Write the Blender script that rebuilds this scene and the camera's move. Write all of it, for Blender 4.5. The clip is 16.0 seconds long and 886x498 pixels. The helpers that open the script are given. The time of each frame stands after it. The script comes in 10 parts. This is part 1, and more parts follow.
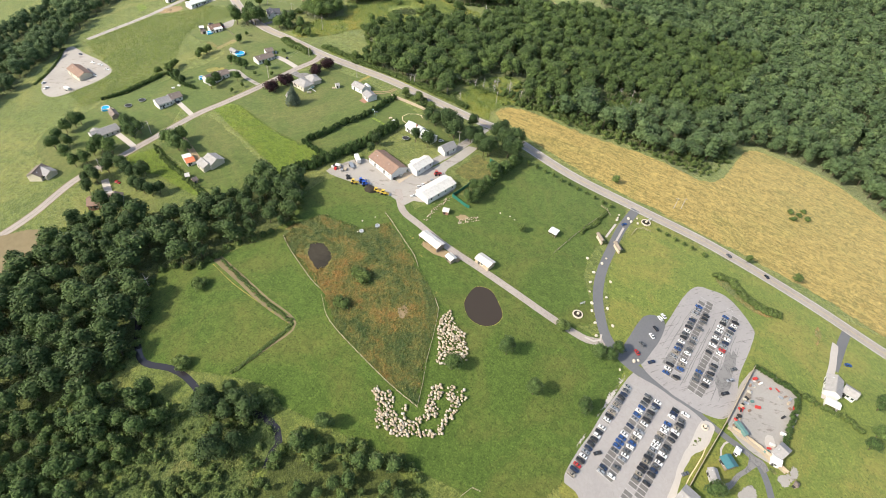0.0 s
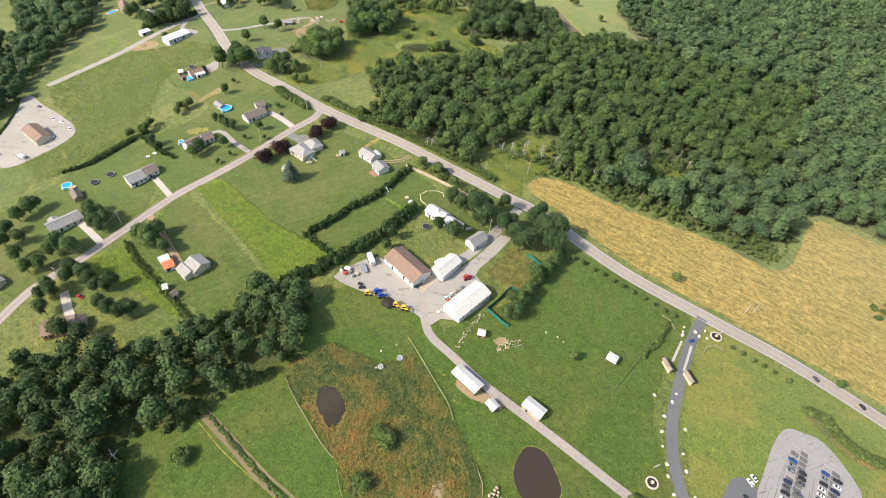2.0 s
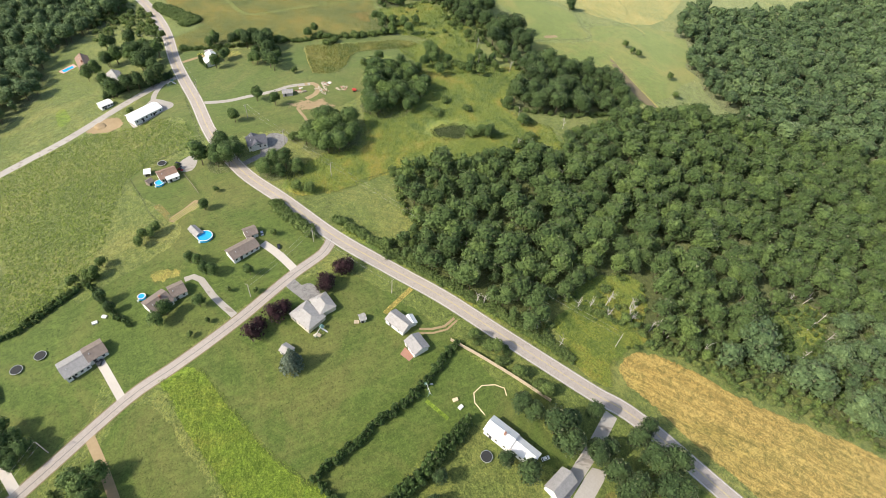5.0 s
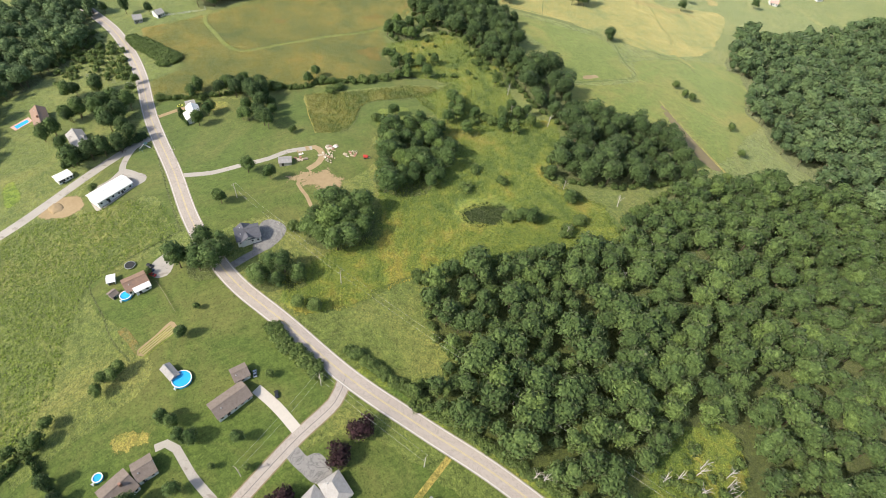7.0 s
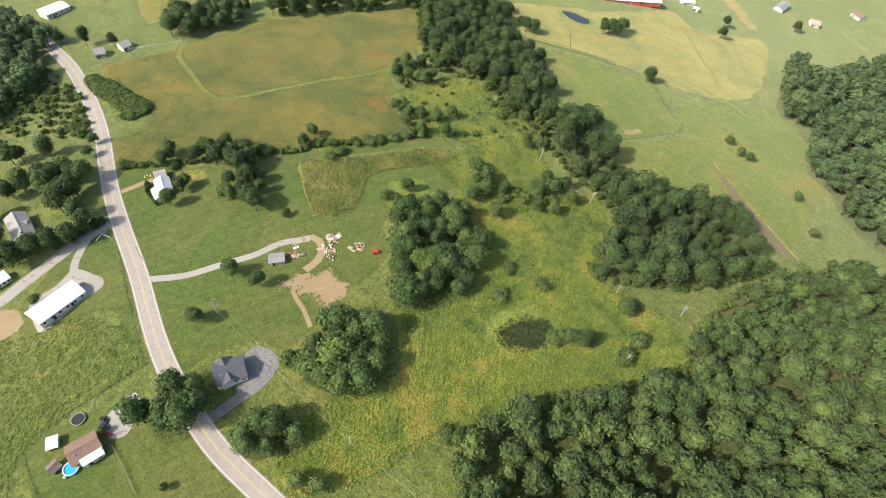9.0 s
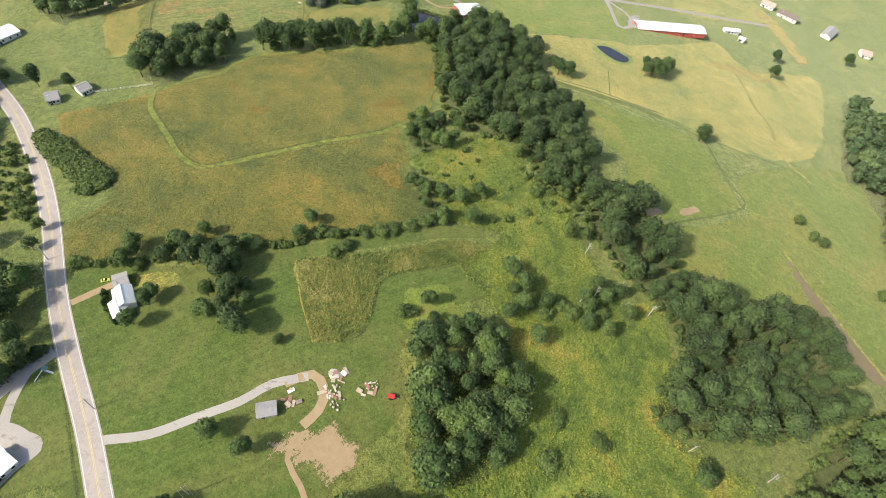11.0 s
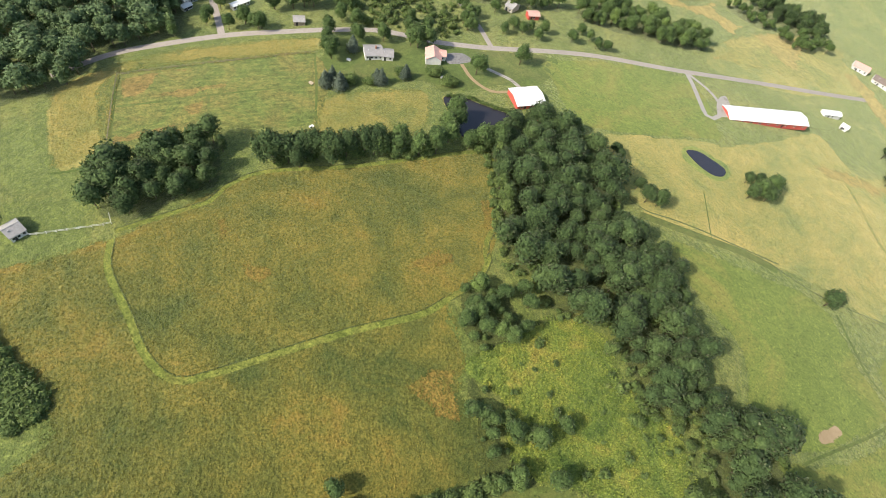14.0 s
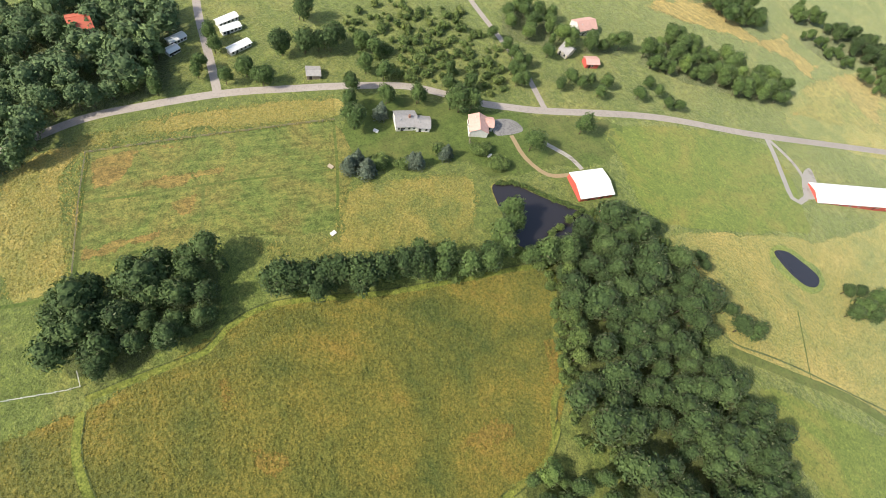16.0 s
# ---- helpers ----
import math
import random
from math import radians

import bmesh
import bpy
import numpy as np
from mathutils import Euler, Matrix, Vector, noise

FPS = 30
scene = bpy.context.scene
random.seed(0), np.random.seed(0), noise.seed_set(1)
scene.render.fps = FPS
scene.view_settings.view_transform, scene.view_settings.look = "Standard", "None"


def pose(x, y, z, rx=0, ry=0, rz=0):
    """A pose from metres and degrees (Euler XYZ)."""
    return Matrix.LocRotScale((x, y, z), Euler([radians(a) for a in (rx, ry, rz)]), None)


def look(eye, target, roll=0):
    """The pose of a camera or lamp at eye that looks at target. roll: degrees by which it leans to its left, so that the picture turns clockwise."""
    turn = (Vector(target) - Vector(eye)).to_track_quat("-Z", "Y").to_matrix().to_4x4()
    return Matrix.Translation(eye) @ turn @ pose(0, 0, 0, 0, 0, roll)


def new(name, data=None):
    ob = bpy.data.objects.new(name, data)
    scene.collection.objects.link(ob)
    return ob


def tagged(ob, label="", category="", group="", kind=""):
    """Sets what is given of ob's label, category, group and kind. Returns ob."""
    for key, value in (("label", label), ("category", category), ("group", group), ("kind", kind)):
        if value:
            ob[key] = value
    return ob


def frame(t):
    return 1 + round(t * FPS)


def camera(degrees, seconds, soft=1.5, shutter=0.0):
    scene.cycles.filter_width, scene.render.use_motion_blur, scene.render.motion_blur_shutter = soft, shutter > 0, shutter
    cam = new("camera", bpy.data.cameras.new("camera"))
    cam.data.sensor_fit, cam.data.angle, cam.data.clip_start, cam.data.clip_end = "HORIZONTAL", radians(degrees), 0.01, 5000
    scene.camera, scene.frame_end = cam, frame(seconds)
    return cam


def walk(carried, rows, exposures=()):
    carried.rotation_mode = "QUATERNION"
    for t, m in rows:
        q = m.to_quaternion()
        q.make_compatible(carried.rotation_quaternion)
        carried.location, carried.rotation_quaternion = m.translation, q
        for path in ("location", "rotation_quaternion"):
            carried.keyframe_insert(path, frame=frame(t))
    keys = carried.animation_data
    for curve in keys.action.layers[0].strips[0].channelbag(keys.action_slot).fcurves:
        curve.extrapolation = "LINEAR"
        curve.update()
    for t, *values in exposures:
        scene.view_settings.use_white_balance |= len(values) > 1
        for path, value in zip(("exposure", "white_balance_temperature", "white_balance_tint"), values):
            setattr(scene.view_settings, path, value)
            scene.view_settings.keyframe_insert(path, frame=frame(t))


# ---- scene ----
cam = camera(80.0, 16.0, 0.5)
ROWS = [
    (0.0, -0.00, 0.00, 162.06, 45.691, -4.052, 40.826),
    (0.5, -15.39, 10.90, 164.20, 45.227, -4.187, 40.588),
    (1.0, -30.58, 21.73, 166.40, 44.824, -4.310, 40.350),
    (1.5, -45.55, 32.49, 168.63, 44.409, -4.401, 40.118),
    (2.0, -60.29, 43.19, 170.83, 43.965, -4.410, 39.828),
    (2.5, -74.90, 53.92, 172.72, 43.475, -4.455, 39.547),
    (3.0, -89.41, 65.08, 173.76, 43.048, -4.400, 39.281),
    (3.5, -104.10, 76.79, 174.06, 42.735, -4.419, 39.256),
    (4.0, -118.98, 89.03, 173.62, 42.538, -4.511, 39.474),
    (4.5, -133.94, 101.50, 172.75, 42.386, -4.658, 39.792),
    (5.0, -148.88, 113.89, 171.78, 42.209, -4.842, 40.070),
    (5.5, -163.70, 125.88, 171.03, 41.940, -5.046, 40.168),
    (6.0, -178.40, 137.49, 170.49, 41.577, -5.269, 40.086),
    (6.5, -192.95, 148.52, 170.06, 41.154, -5.328, 39.962),
    (7.0, -207.23, 159.20, 169.70, 40.715, -5.164, 39.790),
    (7.5, -221.13, 169.78, 169.27, 40.230, -5.039, 39.744),
    (8.0, -234.75, 180.53, 168.71, 39.794, -5.172, 39.713),
    (8.5, -248.08, 191.25, 168.20, 39.381, -5.598, 39.530),
    (9.0, -261.23, 201.92, 167.69, 38.978, -6.159, 39.259),
    (9.5, -274.33, 212.53, 167.07, 38.498, -6.636, 39.123),
    (10.0, -287.36, 223.10, 166.34, 37.941, -7.030, 39.122),
    (10.5, -300.47, 233.67, 165.55, 37.350, -7.365, 39.214),
    (11.0, -313.78, 244.29, 164.75, 36.767, -7.665, 39.360),
    (11.5, -327.44, 255.00, 164.00, 36.237, -7.955, 39.517),
    (12.0, -341.45, 265.81, 163.28, 35.758, -8.236, 39.685),
    (12.5, -356.04, 276.72, 162.57, 35.136, -8.484, 39.854),
    (13.0, -370.89, 287.52, 161.92, 34.458, -8.884, 40.018),
    (13.5, -385.93, 298.22, 161.26, 33.761, -9.398, 40.141),
    (14.0, -401.06, 308.76, 160.51, 32.882, -10.077, 40.336),
    (14.5, -416.39, 319.27, 159.35, 31.863, -10.664, 40.586),
    (15.0, -431.97, 329.69, 157.84, 30.720, -11.111, 40.719),
    (15.5, -447.77, 340.14, 156.02, 29.402, -11.514, 40.911),
    (16.0, -463.74, 350.54, 154.06, 28.012, -12.033, 41.062),
]

walk(cam, [(t, pose(x, y, z, rx, ry, rz)) for t, x, y, z, rx, ry, rz in ROWS], exposures=[(0.0, 0.55), (16.0, 0.55)])

# ---- light ----
SUN_AZ, SUN_EL = 64.0, 39.0      # the way the shadows fall, and the sun's height
world = bpy.data.worlds.new("sky")
scene.world = world
world.use_nodes = True
wn, wl = world.node_tree.nodes, world.node_tree.links
sky = wn.new("ShaderNodeTexSky")
sky.sky_type, sky.sun_disc = "NISHITA", False
sky.sun_elevation = radians(SUN_EL)
sky.sun_rotation = radians(270.0 - SUN_AZ)
sky.dust_density, sky.air_density = 2.5, 1.2
wn["Background"].inputs["Strength"].default_value = 0.15
wl.new(sky.outputs["Color"], wn["Background"].inputs["Color"])
lamp = bpy.data.lights.new("sun", "SUN")
lamp.energy, lamp.angle, lamp.color = 3.6, radians(0.9), (1.0, 0.93, 0.8)
sun = new("sun", lamp)
sa, se = radians(SUN_AZ), radians(SUN_EL)
sun.matrix_basis = look((-300, 200, 300), (-300 + math.cos(sa) * math.cos(se), 200 + math.sin(sa) * math.cos(se), 300 - math.sin(se)))


# ---- the lie of the land ----
def ground_z(x, y):
    u, v = x / 300.0, y / 300.0
    return 30.0 * np.tanh((-15.373 - 18.609 * u + 23.810 * v - 21.624 * u * u - 23.565 * u * v - 20.803 * v * v) / 30.0)


def gz(p):
    return float(ground_z(p[0], p[1]))


# ---- materials ----
def nodes_of(name, rough=0.9, metal=0.0, spec=0.3):
    m = bpy.data.materials.new(name)
    m.use_nodes = True
    nt = m.node_tree
    b = nt.nodes["Principled BSDF"]
    b.inputs["Roughness"].default_value = rough
    b.inputs["Metallic"].default_value = metal
    b.inputs["Specular IOR Level"].default_value = spec
    return m, nt, b


def noise_node(nt, scale, detail=4.0, rough=0.6, vec=None, distortion=0.0):
    n = nt.nodes.new("ShaderNodeTexNoise")
    n.inputs["Scale"].default_value, n.inputs["Detail"].default_value = scale, detail
    n.inputs["Roughness"].default_value, n.inputs["Distortion"].default_value = rough, distortion
    if vec is None:
        g = nt.nodes.new("ShaderNodeNewGeometry")
        vec = g.outputs["Position"]
    nt.links.new(vec, n.inputs["Vector"])
    return n


def ramp(nt, fac, stops):
    r = nt.nodes.new("ShaderNodeValToRGB")
    e = r.color_ramp.elements
    while len(e) < len(stops):
        e.new(0.5)
    for el, (p, c) in zip(e, stops):
        el.position, el.color = p, (*c, 1)
    nt.links.new(fac, r.inputs["Fac"])
    return r.outputs["Color"]


def mix(nt, fac, a, b, mode="MIX"):
    n = nt.nodes.new("ShaderNodeMix")
    n.data_type, n.blend_type = "RGBA", mode
    for sock, v in ((n.inputs[0], fac), (n.inputs[6], a), (n.inputs[7], b)):
        if hasattr(v, "is_linked"):
            nt.links.new(v, sock)
        elif isinstance(v, tuple):
            sock.default_value = (*v, 1)
        else:
            sock.default_value = v
    return n.outputs[2]


def stretched(nt, angle, along, across):
    """Coordinates turned by an angle and drawn out along one way."""
    g = nt.nodes.new("ShaderNodeNewGeometry")
    mp = nt.nodes.new("ShaderNodeMapping")
    mp.vector_type = "TEXTURE"
    mp.inputs["Rotation"].default_value = (0, 0, radians(angle))
    mp.inputs["Scale"].default_value = (along, across, 1)
    nt.links.new(g.outputs["Position"], mp.inputs["Vector"])
    return mp.outputs["Vector"]


def bump(nt, b, height, strength, distance):
    n = nt.nodes.new("ShaderNodeBump")
    n.inputs["Strength"].default_value, n.inputs["Distance"].default_value = strength, distance
    nt.links.new(height, n.inputs["Height"])
    nt.links.new(n.outputs["Normal"], b.inputs["Normal"])


def herb(name, dark, mid, light, patch=None, patch_at=0.6, big=0.012, fine=0.5, relief=0.6, stripe=None, stripe_mix=0.35, rough=0.95, tufts=0.9):
    """Turf, meadow or crop: broad drifts, tufts, grain, dry patches, and optional mown stripes (angle, width)."""
    m, nt, b = nodes_of(name, rough, 0, 0.1)
    n1 = noise_node(nt, big, 6, 0.62, distortion=0.7)
    n2 = noise_node(nt, fine * 1.6, 5, 0.75)
    n3 = noise_node(nt, big * 7, 5, 0.7, distortion=0.4)
    n6 = noise_node(nt, fine * 6, 3, 0.7)
    base = ramp(nt, n2.outputs["Fac"], [(0.34, dark), (0.5, mid), (0.66, light)])
    drift = ramp(nt, n1.outputs["Fac"], [(0.32, tuple(c * 0.62 for c in mid)), (0.5, mid), (0.68, tuple(c * 1.35 for c in mid))])
    col = mix(nt, 0.42, base, drift)
    col = mix(nt, 0.38, col, ramp(nt, n3.outputs["Fac"], [(0.36, dark), (0.64, light)]))
    col = mix(nt, 0.4, col, ramp(nt, n6.outputs["Fac"], [(0.4, dark), (0.6, light)]))
    if patch:
        n4 = noise_node(nt, big * 2.2, 7, 0.7, distortion=0.8)
        col = mix(nt, ramp(nt, n4.outputs["Fac"], [(patch_at - 0.08, (0, 0, 0)), (patch_at + 0.1, (0.85, 0.85, 0.85))]), col, patch)
    n7 = noise_node(nt, 1.3, 3, 0.6)
    col = mix(nt, ramp(nt, n7.outputs["Fac"], [(0.6, (0, 0, 0)), (0.7, (0.6, 0.6, 0.6))]), col, tuple(min(1, c * 1.5) for c in light))
    col = mix(nt, ramp(nt, n7.outputs["Fac"], [(0.33, (0.7, 0.7, 0.7)), (0.42, (0, 0, 0))]), col, tuple(c * 0.5 for c in dark))
    if stripe:
        n5 = noise_node(nt, 1.0, 3, 0.6, stretched(nt, stripe[0], 45, stripe[1]))
        col = mix(nt, stripe_mix, col, ramp(nt, n5.outputs["Fac"], [(0.42, dark), (0.58, light)]))
    clump, blade = noise_node(nt, 0.45, 4, 0.7, distortion=0.5), noise_node(nt, 2.1, 3, 0.7)
    grain = ramp(nt, mix(nt, 0.5, clump.outputs["Fac"], blade.outputs["Fac"]), [(0.41, (0.44, 0.5, 0.38)), (0.5, (0.9, 0.9, 0.8)), (0.59, (1.42, 1.36, 1.12))])
    col = mix(nt, tufts, col, grain, "MULTIPLY")
    nt.links.new(col, b.inputs["Base Color"])
    bump(nt, b, n2.outputs["Fac"], 1.0, relief)
    haze_sheen(b)
    return m


def haze_sheen(b, weight=0.34):
    """Distance haze put into the material: sheen that pales plants at grazing view angles."""
    b.inputs["Sheen Weight"].default_value, b.inputs["Sheen Roughness"].default_value = weight, 0.5
    b.inputs["Sheen Tint"].default_value = (0.95, 1.0, 0.62, 1)


def weedy(name, cols, big, leafy=False):
    """Rank growth in drifts of four colours; the leaves and the ground under them share the drifts."""
    m, nt, b = nodes_of(name, 0.9, 0, 0.1)
    n1, n2 = noise_node(nt, big, 5, 0.6, distortion=0.8), noise_node(nt, big * 5, 5, 0.7, distortion=0.5)
    f = mix(nt, 0.42, n1.outputs["Fac"], n2.outputs["Fac"])
    col = ramp(nt, f, [(0.4, cols[0]), (0.47, cols[1]), (0.54, cols[2]), (0.61, cols[3])])
    if leafy:
        g = nt.nodes.new("ShaderNodeNewGeometry")
        grain = ramp(nt, g.outputs["Random Per Island"], [(0, (0.42, 0.5, 0.44)), (0.5, (0.92, 0.94, 0.92)), (1, (1.5, 1.42, 1.4))])
    else:
        n3 = noise_node(nt, 1.3, 5, 0.8)
        grain = ramp(nt, n3.outputs["Fac"], [(0.36, (0.4, 0.48, 0.4)), (0.5, (0.92, 0.96, 0.92)), (0.64, (1.55, 1.48, 1.45))])
        bump(nt, b, n3.outputs["Fac"], 1.0, 0.5)
    nt.links.new(mix(nt, 1.0, col, grain, "MULTIPLY"), b.inputs["Base Color"])
    haze_sheen(b)
    return m


def hard(name, a, c, fine=1.5, rough=0.9, crack=None, crack_w=0.04, streak=None):
    """Paving, gravel, dirt: grains, stains, and optional cracks."""
    m, nt, b = nodes_of(name, rough, 0, 0.25)
    n1, n2 = noise_node(nt, 0.06, 5, 0.6), noise_node(nt, fine, 5, 0.75)
    col = mix(nt, 0.5, ramp(nt, n1.outputs["Fac"], [(0.3, a), (0.7, c)]), ramp(nt, n2.outputs["Fac"], [(0.3, a), (0.7, c)]))
    if streak:
        n4 = noise_node(nt, 1.0, 4, 0.7, stretched(nt, streak[0], streak[1], streak[2]))
        col = mix(nt, ramp(nt, n4.outputs["Fac"], [(0.58, (0, 0, 0)), (0.64, (1, 1, 1))]), col, streak[3])
    if crack:
        n3 = noise_node(nt, 0.25, 6, 0.7, distortion=1.5)
        f = ramp(nt, n3.outputs["Fac"], [(0.5 - crack_w, (0, 0, 0)), (0.5, (1, 1, 1)), (0.5 + crack_w, (0, 0, 0))])
        col = mix(nt, f, col, crack)
    nt.links.new(col, b.inputs["Base Color"])
    bump(nt, b, n2.outputs["Fac"], 0.5, 0.05)
    return m


def plain(name, col, rough=0.7, metal=0.0, wear=0.15, scale=0.8, spec=0.4):
    """Painted or metal surface with mild wear."""
    m, nt, b = nodes_of(name, rough, metal, spec)
    n1, n2 = noise_node(nt, scale, 5, 0.65), noise_node(nt, scale * 8, 3, 0.6)
    lo, hi = tuple(c * (1 - wear) for c in col), tuple(min(1, c * (1 + wear)) for c in col)
    c = mix(nt, 0.4, ramp(nt, n1.outputs["Fac"], [(0.3, lo), (0.7, hi)]), ramp(nt, n2.outputs["Fac"], [(0.3, lo), (0.7, hi)]))
    nt.links.new(c, b.inputs["Base Color"])
    return m


def ribbed(name, a, c, stain):
    """Sheet metal: faded panels, rust stains that run with the slope, fine speckle."""
    m, nt, b = nodes_of(name, 0.6, 0, 0.4)
    n1, n2, n3 = noise_node(nt, 0.35, 5, 0.7, distortion=0.6), noise_node(nt, 2.5, 4, 0.7), noise_node(nt, 0.8, 5, 0.7, distortion=1.2)
    col = ramp(nt, mix(nt, 0.4, n1.outputs["Fac"], n2.outputs["Fac"]), [(0.38, a), (0.62, c)])
    col = mix(nt, ramp(nt, n3.outputs["Fac"], [(0.5, (0, 0, 0)), (0.66, (0.8, 0.8, 0.8))]), col, stain)
    nt.links.new(col, b.inputs["Base Color"])
    return m


def leaf(name, dark, mid, light, spot=None):
    """Foliage: each tuft a shade of its own, each tree too."""
    m, nt, b = nodes_of(name, 0.75, 0, 0.2)
    g = nt.nodes.new("ShaderNodeNewGeometry")
    o = nt.nodes.new("ShaderNodeObjectInfo")
    at = nt.nodes.new("ShaderNodeAttribute")
    at.attribute_name = "tint"
    isl = ramp(nt, g.outputs["Random Per Island"], [(0.0, tuple(c * 0.7 for c in dark)), (0.5, mid), (1.0, tuple(c * 1.1 for c in light))])
    one = ramp(nt, at.outputs["Fac"], [(0.0, tuple(c * 0.8 for c in dark)), (0.5, mid), (0.88, light), (0.93, spot or light)])
    col = mix(nt, 0.5, isl, one)
    col = mix(nt, 0.25, col, ramp(nt, o.outputs["Random"], [(0, dark), (1, light)]))
    n1 = noise_node(nt, 1.6, 3, 0.7)
    col = mix(nt, 0.7, col, ramp(nt, n1.outputs["Fac"], [(0.4, (0.5, 0.56, 0.5)), (0.5, (0.95, 0.97, 0.95)), (0.6, (1.55, 1.48, 1.4))]), "MULTIPLY")
    nt.links.new(col, b.inputs["Base Color"])
    haze_sheen(b, 0.16)
    t = nt.nodes.new("ShaderNodeBsdfTranslucent")
    nt.links.new(col, t.inputs["Color"])
    ms = nt.nodes.new("ShaderNodeMixShader")
    ms.inputs[0].default_value = 0.22
    nt.links.new(b.outputs[0], ms.inputs[1])
    nt.links.new(t.outputs[0], ms.inputs[2])
    nt.links.new(ms.outputs[0], nt.nodes["Material Output"].inputs["Surface"])
    return m


